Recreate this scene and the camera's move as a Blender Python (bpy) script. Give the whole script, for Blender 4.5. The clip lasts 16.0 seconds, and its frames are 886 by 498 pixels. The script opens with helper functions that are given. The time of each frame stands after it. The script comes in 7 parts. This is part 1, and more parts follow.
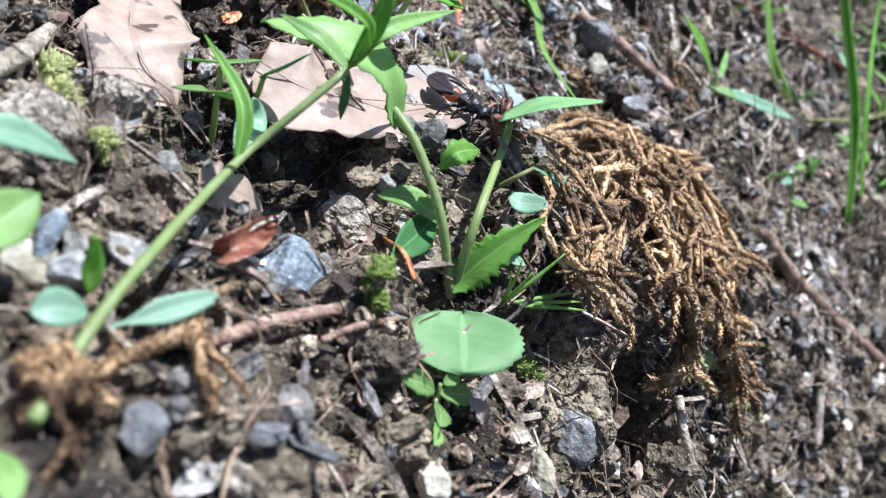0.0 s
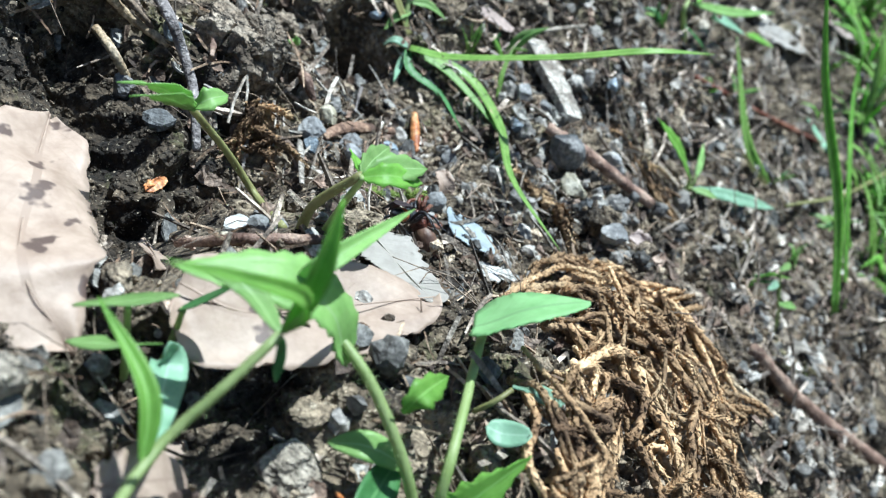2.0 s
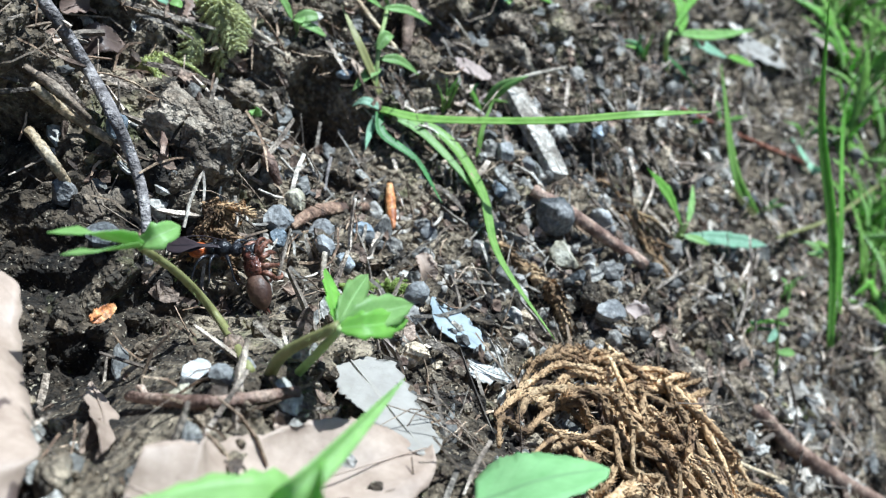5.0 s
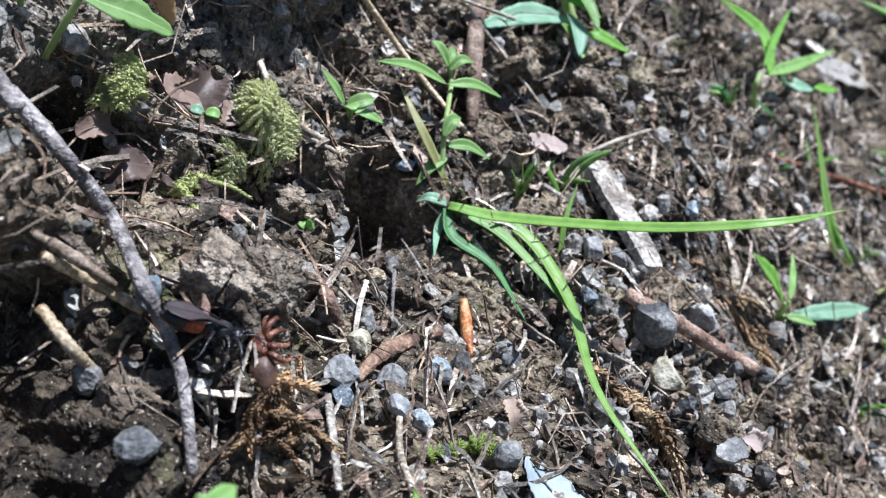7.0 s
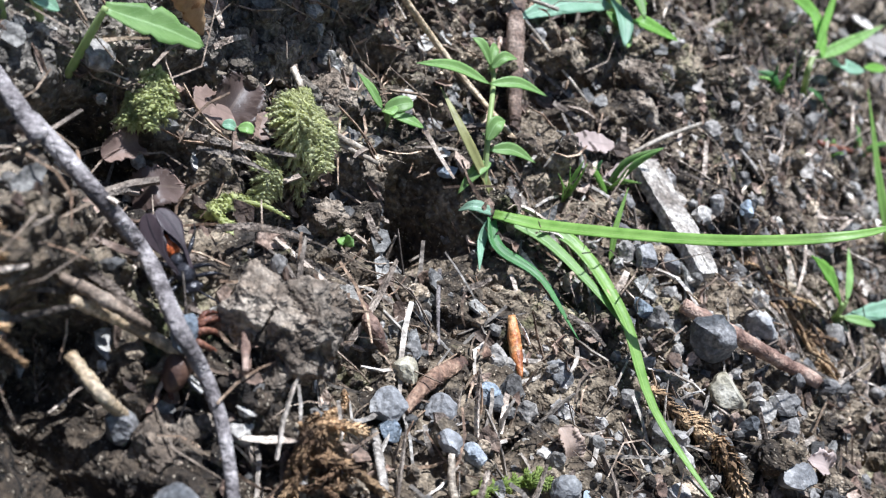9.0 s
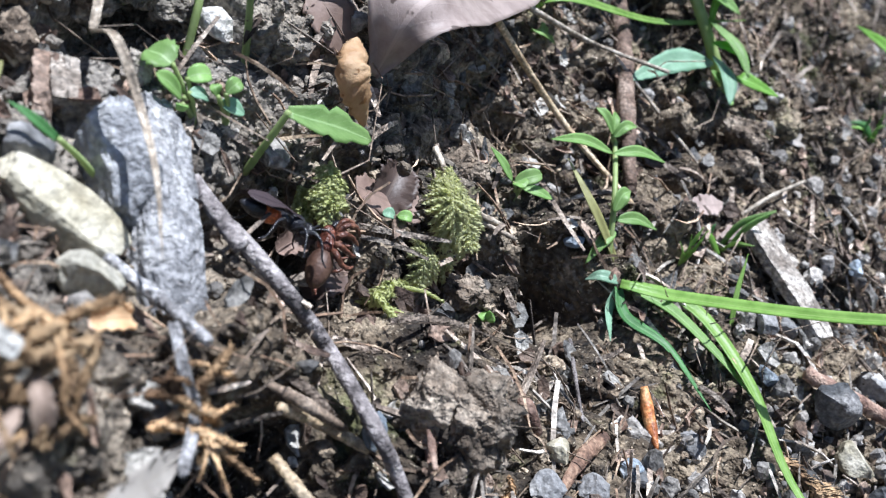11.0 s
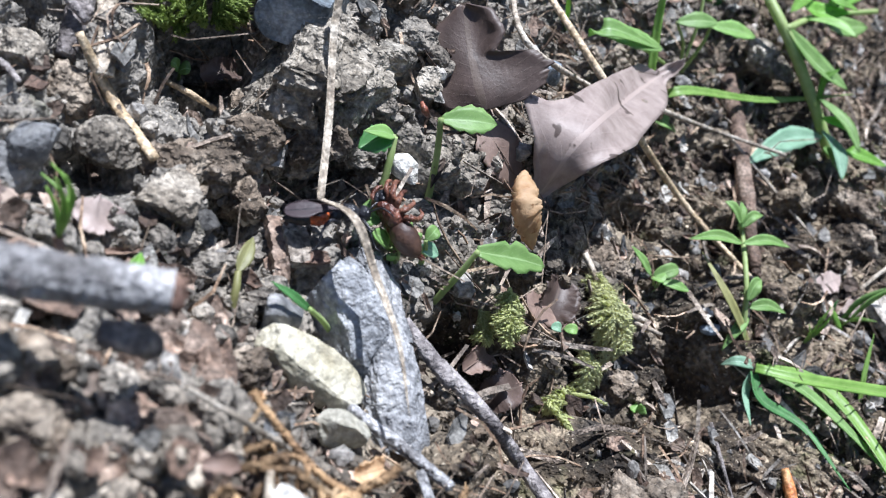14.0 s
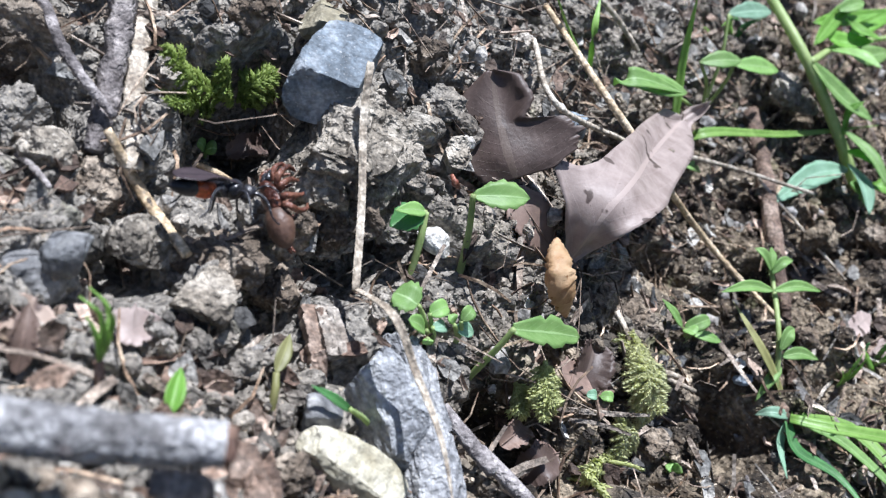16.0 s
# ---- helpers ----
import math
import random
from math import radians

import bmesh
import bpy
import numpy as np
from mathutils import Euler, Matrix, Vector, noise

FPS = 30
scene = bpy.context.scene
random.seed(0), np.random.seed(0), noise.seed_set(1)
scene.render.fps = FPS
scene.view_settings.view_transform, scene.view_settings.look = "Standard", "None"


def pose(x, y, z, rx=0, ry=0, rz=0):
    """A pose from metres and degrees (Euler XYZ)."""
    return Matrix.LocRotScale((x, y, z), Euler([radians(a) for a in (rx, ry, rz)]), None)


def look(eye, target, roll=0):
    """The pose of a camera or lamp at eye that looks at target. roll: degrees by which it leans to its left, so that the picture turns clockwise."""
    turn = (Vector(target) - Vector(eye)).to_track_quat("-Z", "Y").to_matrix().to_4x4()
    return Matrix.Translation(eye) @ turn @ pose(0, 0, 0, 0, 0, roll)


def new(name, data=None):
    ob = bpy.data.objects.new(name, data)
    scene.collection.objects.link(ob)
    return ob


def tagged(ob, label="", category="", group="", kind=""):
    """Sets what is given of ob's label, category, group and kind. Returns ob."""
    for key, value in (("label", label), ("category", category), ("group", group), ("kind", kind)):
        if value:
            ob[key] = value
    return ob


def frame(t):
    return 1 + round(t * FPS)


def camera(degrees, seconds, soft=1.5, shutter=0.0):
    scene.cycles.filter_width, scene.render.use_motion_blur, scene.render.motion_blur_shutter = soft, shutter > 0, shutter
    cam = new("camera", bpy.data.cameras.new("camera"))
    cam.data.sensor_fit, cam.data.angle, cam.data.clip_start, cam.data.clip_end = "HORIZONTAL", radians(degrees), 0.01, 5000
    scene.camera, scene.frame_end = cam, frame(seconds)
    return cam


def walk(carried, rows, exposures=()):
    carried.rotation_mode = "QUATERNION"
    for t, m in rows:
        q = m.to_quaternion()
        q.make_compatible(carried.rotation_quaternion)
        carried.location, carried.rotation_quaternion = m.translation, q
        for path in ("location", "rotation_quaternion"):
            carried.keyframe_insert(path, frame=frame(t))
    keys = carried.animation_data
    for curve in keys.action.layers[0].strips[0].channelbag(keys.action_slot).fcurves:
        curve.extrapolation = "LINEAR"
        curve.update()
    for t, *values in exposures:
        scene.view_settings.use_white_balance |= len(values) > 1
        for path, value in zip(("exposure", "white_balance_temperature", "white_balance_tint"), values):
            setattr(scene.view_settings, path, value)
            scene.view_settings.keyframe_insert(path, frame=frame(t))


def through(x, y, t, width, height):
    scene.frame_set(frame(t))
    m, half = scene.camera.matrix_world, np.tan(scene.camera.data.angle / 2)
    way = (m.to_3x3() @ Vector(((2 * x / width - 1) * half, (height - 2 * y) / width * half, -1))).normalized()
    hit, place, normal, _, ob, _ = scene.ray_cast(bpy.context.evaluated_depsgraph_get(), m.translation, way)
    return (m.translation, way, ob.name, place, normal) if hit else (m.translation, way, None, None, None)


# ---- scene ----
cam = camera(50.8, 16.0, soft=1.2)
METRES, EYE, TILT, LEAN, TURN = 0.2, 0.3, -38.0, 0.0, 0.0
ROWS = [
    (0.0, 0.0, 0.0, 0.0, 0.0, 0.0, 0.0),
    (0.5, 0.005, 0.0078, 0.0369, 0.11, 0.96, 0.48),
    (1.0, 0.0089, 0.0509, 0.0663, -0.24, 1.66, 1.07),
    (1.5, 0.0087, 0.0988, 0.1177, -1.28, 2.0, 1.77),
    (2.0, 0.0047, 0.1103, 0.13, -2.09, 1.96, 2.23),
    (2.5, 0.0034, 0.1227, 0.1443, -2.42, 1.7, 2.63),
    (3.0, 0.0005, 0.1264, 0.1596, -2.71, 1.64, 3.05),
    (3.5, 0.0072, 0.1561, 0.1959, -3.3, 1.72, 3.6),
    (4.0, 0.0046, 0.1753, 0.2174, -3.65, 1.87, 3.94),
    (6.5, 0.0002, 0.2783, 0.3023, -2.89, -0.17, 5.18),
    (7.0, -0.027, 0.3341, 0.3761, -2.12, -0.17, 5.68),
    (7.5, -0.0386, 0.3671, 0.4082, -1.92, -1.02, 6.16),
    (8.0, -0.0388, 0.3842, 0.4193, -1.76, -2.34, 6.5),
    (10.5, -0.1088, 0.3719, 0.433, -0.03, -1.81, 5.7),
    (11.0, -0.1423, 0.3683, 0.4973, -0.07, -2.14, 6.33),
    (11.5, -0.1463, 0.3648, 0.5194, 0.55, -2.3, 6.88),
    (12.0, -0.1575, 0.3567, 0.5193, 0.98, -2.32, 6.82),
    (12.5, -0.1738, 0.3387, 0.5276, 1.55, -2.23, 6.95),
    (13.0, -0.1824, 0.3388, 0.5315, 1.98, -1.88, 7.13),
    (13.5, -0.2022, 0.3296, 0.5509, 2.18, -1.94, 7.27),
    (14.0, -0.2248, 0.2999, 0.6021, 2.84, -1.66, 8.11),
    (14.5, -0.2339, 0.2924, 0.6324, 3.38, -1.62, 8.56),
    (15.0, -0.2326, 0.2931, 0.6271, 3.36, -1.74, 8.68),
    (15.5, -0.2354, 0.2976, 0.6375, 3.24, -2.04, 9.02),
    (16.0, -0.2364, 0.3124, 0.6689, 3.15, -2.19, 9.46),
]
cam.data.dof.use_dof, cam.data.dof.focus_distance, cam.data.dof.aperture_fstop = True, 0.150, 30.0
walk(cam, [(t, pose(0, 0, EYE, TILT, LEAN, TURN) @ pose(METRES * x, METRES * y, METRES * z, 90 + pitch, roll, yaw)) for t, x, y, z, yaw, pitch, roll in ROWS], [(0.0, 0.8, 5560, 11), (1.5, 0.76, 5480, 2), (4.0, 0.7, 5300, -2), (7.0, 0.72, 5560, 11), (16.0, 0.71, 5640, 12)])

# ---- world and sun ----
TO_SUN = Vector((0.46, 0.16, 0.87)).normalized()
world = bpy.data.worlds.new("sky")
scene.world = world
world.use_nodes = True
sky = world.node_tree.nodes.new("ShaderNodeTexSky")
sky.sky_type, sky.sun_disc = "NISHITA", False
sky.sun_elevation = math.asin(TO_SUN.z)
sky.sun_rotation = math.atan2(TO_SUN.x, TO_SUN.y)
background = world.node_tree.nodes["Background"]
background.inputs["Strength"].default_value = 0.06
world.node_tree.links.new(sky.outputs[0], background.inputs["Color"])
sun = new("sun", bpy.data.lights.new("sun", "SUN"))
sun.data.energy, sun.data.angle, sun.data.color = 5.0, radians(0.6), (1.0, 0.96, 0.9)
sun.matrix_world = look(TO_SUN * 3, (0, 0, 0))

# ---- materials ----


def shader(name, rough=0.8):
    m = bpy.data.materials.new(name)
    m.use_nodes = True
    b = m.node_tree.nodes["Principled BSDF"]
    b.inputs["Roughness"].default_value = rough
    return m, m.node_tree, b


def node(t, kind, **values):
    n = t.nodes.new("ShaderNode" + kind)
    for k, v in values.items():
        n.inputs[k.replace("_", " ")].default_value = v
    return n


def grain(t, scale, detail=6.0, rough=0.6, stretch=None):
    """A noise texture in metres of the world; stretch squeezes it along an axis."""
    tex = node(t, "TexNoise", Scale=scale, Detail=detail, Roughness=rough)
    co = t.nodes.new("ShaderNodeNewGeometry")
    if stretch:
        mp = t.nodes.new("ShaderNodeMapping")
        mp.inputs["Scale"].default_value = stretch
        t.links.new(co.outputs["Position"], mp.inputs["Vector"])
        t.links.new(mp.outputs[0], tex.inputs["Vector"])
    else:
        t.links.new(co.outputs["Position"], tex.inputs["Vector"])
    return tex.outputs["Fac"]


def ramp(t, fac, *stops):
    r = t.nodes.new("ShaderNodeValToRGB")
    e = r.color_ramp.elements
    while len(e) < len(stops):
        e.new(0.5)
    for el, (p, c) in zip(e, stops):
        el.position, el.color = p, (*c, 1)
    t.links.new(fac, r.inputs[0])
    return r.outputs[0]


def blend(t, fac, a, b, kind="MIX"):
    m = t.nodes.new("ShaderNodeMix")
    m.data_type, m.blend_type = "RGBA", kind
    for sock, v in ((m.inputs["Factor"], fac), (m.inputs["A"], a), (m.inputs["B"], b)):
        if isinstance(v, (int, float)):
            sock.default_value = v
        elif isinstance(v, tuple):
            sock.default_value = (*v, 1)
        else:
            t.links.new(v, sock)
    return m.outputs["Result"]


def relief(t, b, fac, strength, distance):
    n = node(t, "Bump", Strength=strength, Distance=distance)
    t.links.new(fac, n.inputs["Height"])
    t.links.new(n.outputs[0], b.inputs["Normal"])


def chance(t, island):
    if island:
        return t.nodes.new("ShaderNodeNewGeometry").outputs["Random Per Island"]
    return t.nodes.new("ShaderNodeObjectInfo").outputs["Random"]


def rock_like(name, stops, fine=900.0, coarse=90.0, rough=0.9, bump=0.6, island=None, spread=0.0, specks=None, depth=0.0012, contrast=0.8, dry=None, crumbly=0.0, algae=None, dark_patch=None):
    """Mineral or woody surface: two scales of noise, specks, and relief. stops: dark, middle, light."""
    m, t, b = shader(name, rough)
    a = grain(t, coarse, 5)
    f = grain(t, fine, 3, 0.62)
    col = ramp(t, a, (0.38, stops[0]), (0.5, stops[1]), (0.62, stops[2]))
    shade = ramp(t, f, (0.33, (0.35,) * 3), (0.5, (0.92,) * 3), (0.68, (1.8,) * 3))
    col = blend(t, contrast, col, shade, "MULTIPLY")
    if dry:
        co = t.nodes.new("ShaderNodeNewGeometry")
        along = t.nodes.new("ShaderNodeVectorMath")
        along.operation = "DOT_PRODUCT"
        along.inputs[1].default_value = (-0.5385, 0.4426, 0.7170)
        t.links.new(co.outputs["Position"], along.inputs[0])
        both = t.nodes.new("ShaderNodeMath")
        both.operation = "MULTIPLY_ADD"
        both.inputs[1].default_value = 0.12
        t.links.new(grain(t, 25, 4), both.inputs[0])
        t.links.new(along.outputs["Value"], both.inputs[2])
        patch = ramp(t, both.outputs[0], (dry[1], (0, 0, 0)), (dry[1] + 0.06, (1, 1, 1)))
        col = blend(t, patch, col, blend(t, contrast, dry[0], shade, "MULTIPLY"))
    # base colour darker within a distance of one point, with a noisy edge
    if dark_patch:
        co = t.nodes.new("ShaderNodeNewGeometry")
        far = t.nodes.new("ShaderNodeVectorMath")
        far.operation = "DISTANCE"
        far.inputs[1].default_value = dark_patch[0]
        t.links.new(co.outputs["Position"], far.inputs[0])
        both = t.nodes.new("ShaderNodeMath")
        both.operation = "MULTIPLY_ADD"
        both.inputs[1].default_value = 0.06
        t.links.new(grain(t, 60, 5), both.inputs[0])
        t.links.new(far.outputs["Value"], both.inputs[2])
        darken = ramp(t, both.outputs[0], (dark_patch[1], (0.42, 0.40, 0.39)), (dark_patch[1] + 0.012, (1, 1, 1)))
        col = blend(t, 1.0, col, darken, "MULTIPLY")
    if algae:
        film = ramp(t, grain(t, 42, 6, 0.7), (0.58, (0, 0, 0)), (0.72, (0.75, 0.75, 0.75)))
        col = blend(t, film, col, blend(t, contrast, algae, shade, "MULTIPLY"))
    if specks:
        s = ramp(t, grain(t, fine * 1.7, 3, 0.6), (specks[1], (0, 0, 0)), (specks[1] + 0.04, (1, 1, 1)))
        col = blend(t, s, col, specks[0])
    if island is not None:
        lum = ramp(t, chance(t, island), (0.0, (1 - spread,) * 3), (0.55, (1.0, 0.97, 0.94)), (1.0, (1 + 1.5 * spread, 1 + 1.45 * spread, 1 + 1.4 * spread)))
        col = blend(t, 1.0, col, lum, "MULTIPLY")
    t.links.new(col, b.inputs["Base Color"])
    f = grain(t, fine * 0.75, 2.5, 0.55)
    if crumbly:
        cells = node(t, "TexVoronoi", Scale=crumbly)
        cells.feature = "SMOOTH_F1"
        wob = t.nodes.new("ShaderNodeVectorMath")
        wob.operation = "MULTIPLY_ADD"
        wob.inputs[1].default_value = (0.0018,) * 3
        tex = node(t, "TexNoise", Scale=crumbly * 0.7, Detail=3.0)
        where = t.nodes.new("ShaderNodeNewGeometry")
        t.links.new(where.outputs["Position"], tex.inputs["Vector"])
        t.links.new(tex.outputs["Color"], wob.inputs[0])
        t.links.new(where.outputs["Position"], wob.inputs[2])
        t.links.new(wob.outputs[0], cells.inputs["Vector"])
        mix = t.nodes.new("ShaderNodeMath")
        mix.operation = "MULTIPLY_ADD"
        mix.inputs[1].default_value = -0.55
        t.links.new(cells.outputs["Distance"], mix.inputs[0])
        t.links.new(f, mix.inputs[2])
        f = mix.outputs[0]
    relief(t, b, f, bump, depth)
    return m


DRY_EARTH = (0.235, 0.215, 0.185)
SOIL = rock_like("soil", ((0.022, 0.016, 0.011), (0.105, 0.08, 0.053), (0.29, 0.235, 0.165)), 800, 75, 0.95, 1.0, specks=((0.40, 0.345, 0.26), 0.63), depth=0.0026, dry=(DRY_EARTH, 0.350), crumbly=620.0, algae=(0.13, 0.15, 0.05), dark_patch=((-0.052, 0.17, 0.236), 0.053))
CRUMB = rock_like("soil_crumb", ((0.034, 0.025, 0.018), (0.15, 0.117, 0.082), (0.38, 0.315, 0.23)), 900, 100, 0.95, 1.0, True, 0.6, ((0.43, 0.38, 0.30), 0.63), depth=0.0026, dry=(DRY_EARTH, 0.350), crumbly=620.0, algae=(0.14, 0.16, 0.06), dark_patch=((-0.052, 0.17, 0.236), 0.053))
GREY_STONE = rock_like("grey_stone", ((0.12, 0.125, 0.13), (0.22, 0.225, 0.23), (0.36, 0.36, 0.35)), 1000, 110, 0.75, 0.5, False, 0.35, ((0.42, 0.41, 0.4), 0.68), contrast=0.5)
BLUE_STONE = rock_like("blue_grey_stone", ((0.11, 0.135, 0.16), (0.195, 0.235, 0.275), (0.36, 0.39, 0.42)), 1100, 140, 0.7, 0.7, False, 0.25, ((0.42, 0.43, 0.44), 0.64), contrast=0.6)
PALE_STONE = rock_like("pale_stone", ((0.25, 0.225, 0.155), (0.37, 0.345, 0.26), (0.5, 0.48, 0.4)), 900, 130, 0.85, 0.6, False, 0.2, ((0.2, 0.18, 0.14), 0.68), contrast=0.4)
DARK_STONE = rock_like("dark_slate", ((0.045, 0.05, 0.055), (0.09, 0.095, 0.10), (0.2, 0.2, 0.2)), 1200, 130, 0.6, 0.5, False, 0.3)
SLAB_STONE = rock_like("speckled_grey_stone", ((0.17, 0.178, 0.19), (0.29, 0.30, 0.315), (0.44, 0.45, 0.455)), 1000, 160, 0.85, 0.9, False, 0.1, ((0.46, 0.45, 0.43), 0.64), depth=0.0014, contrast=0.6)
EARTH_ROCK = rock_like("earth_caked_rock", ((0.115, 0.10, 0.08), (0.255, 0.226, 0.182), (0.43, 0.392, 0.33)), 900, 120, 0.9, 1.0, False, 0.15, ((0.44, 0.405, 0.345), 0.63), depth=0.0028, crumbly=600.0)
PEBBLE = rock_like("pebble_mix", ((0.075, 0.074, 0.072), (0.19, 0.182, 0.17), (0.35, 0.335, 0.305)), 1000, 60, 0.75, 0.6, True, 0.6)
BARK = rock_like("grey_bark", ((0.08, 0.071, 0.07), (0.18, 0.163, 0.16), (0.33, 0.305, 0.295)), 1500, 260, 0.85, 0.8, False, 0.15, ((0.33, 0.31, 0.29), 0.68), contrast=0.55)
BROWN_BARK = rock_like("brown_bark", ((0.06, 0.035, 0.025), (0.15, 0.09, 0.06), (0.28, 0.19, 0.13)), 1500, 260, 0.75, 0.6, False, 0.3, contrast=0.5)
DRY_WOOD = rock_like("weathered_wood", ((0.17, 0.145, 0.12), (0.37, 0.335, 0.29), (0.55, 0.515, 0.46)), 1000, 190, 0.85, 0.9, False, 0.15, ((0.07, 0.06, 0.05), 0.62))
STRAW = rock_like("dry_straw", ((0.30, 0.22, 0.13), (0.46, 0.36, 0.23), (0.6, 0.5, 0.36)), 1500, 260, 0.6, 0.3, False, 0.2)
PALE_STRAW = rock_like("bleached_straw", ((0.2, 0.165, 0.125), (0.36, 0.315, 0.25), (0.54, 0.49, 0.41)), 1500, 260, 0.65, 0.4, False, 0.2)
ROOT = rock_like("dry_clubmoss", ((0.13, 0.078, 0.042), (0.39, 0.255, 0.135), (0.60, 0.43, 0.25)), 1300, 110, 0.9, 0.7, False, 0.4, contrast=0.35)
LICHEN_BARK = rock_like("lichen_grey_bark", ((0.13, 0.127, 0.128), (0.27, 0.27, 0.275), (0.44, 0.44, 0.445)), 1300, 200, 0.85, 1.0, False, 0.1)
CHIP = rock_like("stone_and_wood_chips", ((0.08, 0.083, 0.086), (0.21, 0.205, 0.19), (0.36, 0.35, 0.32)), 1100, 60, 0.8, 0.7, True, 0.45)
TWIGLET = rock_like("twig_bits", ((0.09, 0.07, 0.055), (0.25, 0.205, 0.165), (0.48, 0.42, 0.35)), 1500, 150, 0.8, 0.7, True, 0.6)
NEEDLE = rock_like("dead_needles", ((0.08, 0.05, 0.032), (0.19, 0.13, 0.085), (0.36, 0.28, 0.2)), 1500, 200, 0.75, 0.4, True, 0.6)
PALE_LITTER = rock_like("pale_litter", ((0.16, 0.135, 0.11), (0.34, 0.305, 0.26), (0.52, 0.49, 0.44)), 1200, 120, 0.8, 0.5, True, 0.5)
FIBRE = rock_like("root_fibre", ((0.10, 0.075, 0.055), (0.2, 0.155, 0.115), (0.34, 0.28, 0.22)), 1500, 200, 0.8, 0.4, True, 0.5)
FLAKE = rock_like("bark_flakes", ((0.07, 0.045, 0.033), (0.17, 0.12, 0.09), (0.33, 0.26, 0.21)), 1200, 120, 0.8, 0.6, True, 0.6)
BUD = rock_like("rusty_bud", ((0.28, 0.09, 0.03), (0.5, 0.19, 0.06), (0.62, 0.36, 0.16)), 1500, 300, 0.5, 0.3)
RED_SHELL = rock_like("red_brown_shell", ((0.08, 0.025, 0.016), (0.19, 0.06, 0.036), (0.37, 0.19, 0.125)), 1500, 200, 0.35, 0.3)
TWIG_RED = rock_like("reddish_twig", ((0.12, 0.07, 0.052), (0.235, 0.15, 0.112), (0.40, 0.29, 0.225)), 1500, 220, 0.7, 0.6, False, 0.2, contrast=0.45)
SILK = rock_like("dusty_white_chip", ((0.4, 0.4, 0.38), (0.55, 0.55, 0.52), (0.68, 0.67, 0.64)), 1200, 200, 0.7, 0.5, False, 0.1)

# the same surfaces, varied from thing to thing
EARTH_LUMP = rock_like("brown_earth_lump", ((0.075, 0.057, 0.041), (0.175, 0.14, 0.105), (0.32, 0.272, 0.215)), 900, 150, 0.95, 1.0, False, 0.15, ((0.36, 0.31, 0.25), 0.66), depth=0.0026, crumbly=600.0)
CLOD_ONE = rock_like("soil_crumb_piece", ((0.034, 0.025, 0.018), (0.15, 0.117, 0.082), (0.38, 0.315, 0.23)), 900, 100, 0.95, 1.0, False, 0.6, ((0.43, 0.38, 0.30), 0.63), depth=0.0026, dry=(DRY_EARTH, 0.350), crumbly=620.0, algae=(0.14, 0.16, 0.06), dark_patch=((-0.052, 0.17, 0.236), 0.053))
STONE_ONE = rock_like("pebble_mix_piece", ((0.075, 0.074, 0.072), (0.19, 0.182, 0.17), (0.35, 0.335, 0.305)), 1000, 60, 0.75, 0.6, False, 0.6)
CHIP_ONE = rock_like("stone_and_wood_chips_piece", ((0.08, 0.083, 0.086), (0.21, 0.205, 0.19), (0.36, 0.35, 0.32)), 1100, 60, 0.8, 0.7, False, 0.45)
TWIG_ONE = rock_like("twig_bits_piece", ((0.09, 0.07, 0.055), (0.25, 0.205, 0.165), (0.48, 0.42, 0.35)), 1500, 150, 0.8, 0.7, False, 0.6)
FLAKE_ONE = rock_like("bark_flakes_piece", ((0.07, 0.045, 0.033), (0.17, 0.12, 0.09), (0.33, 0.26, 0.21)), 1200, 120, 0.8, 0.6, False, 0.6)


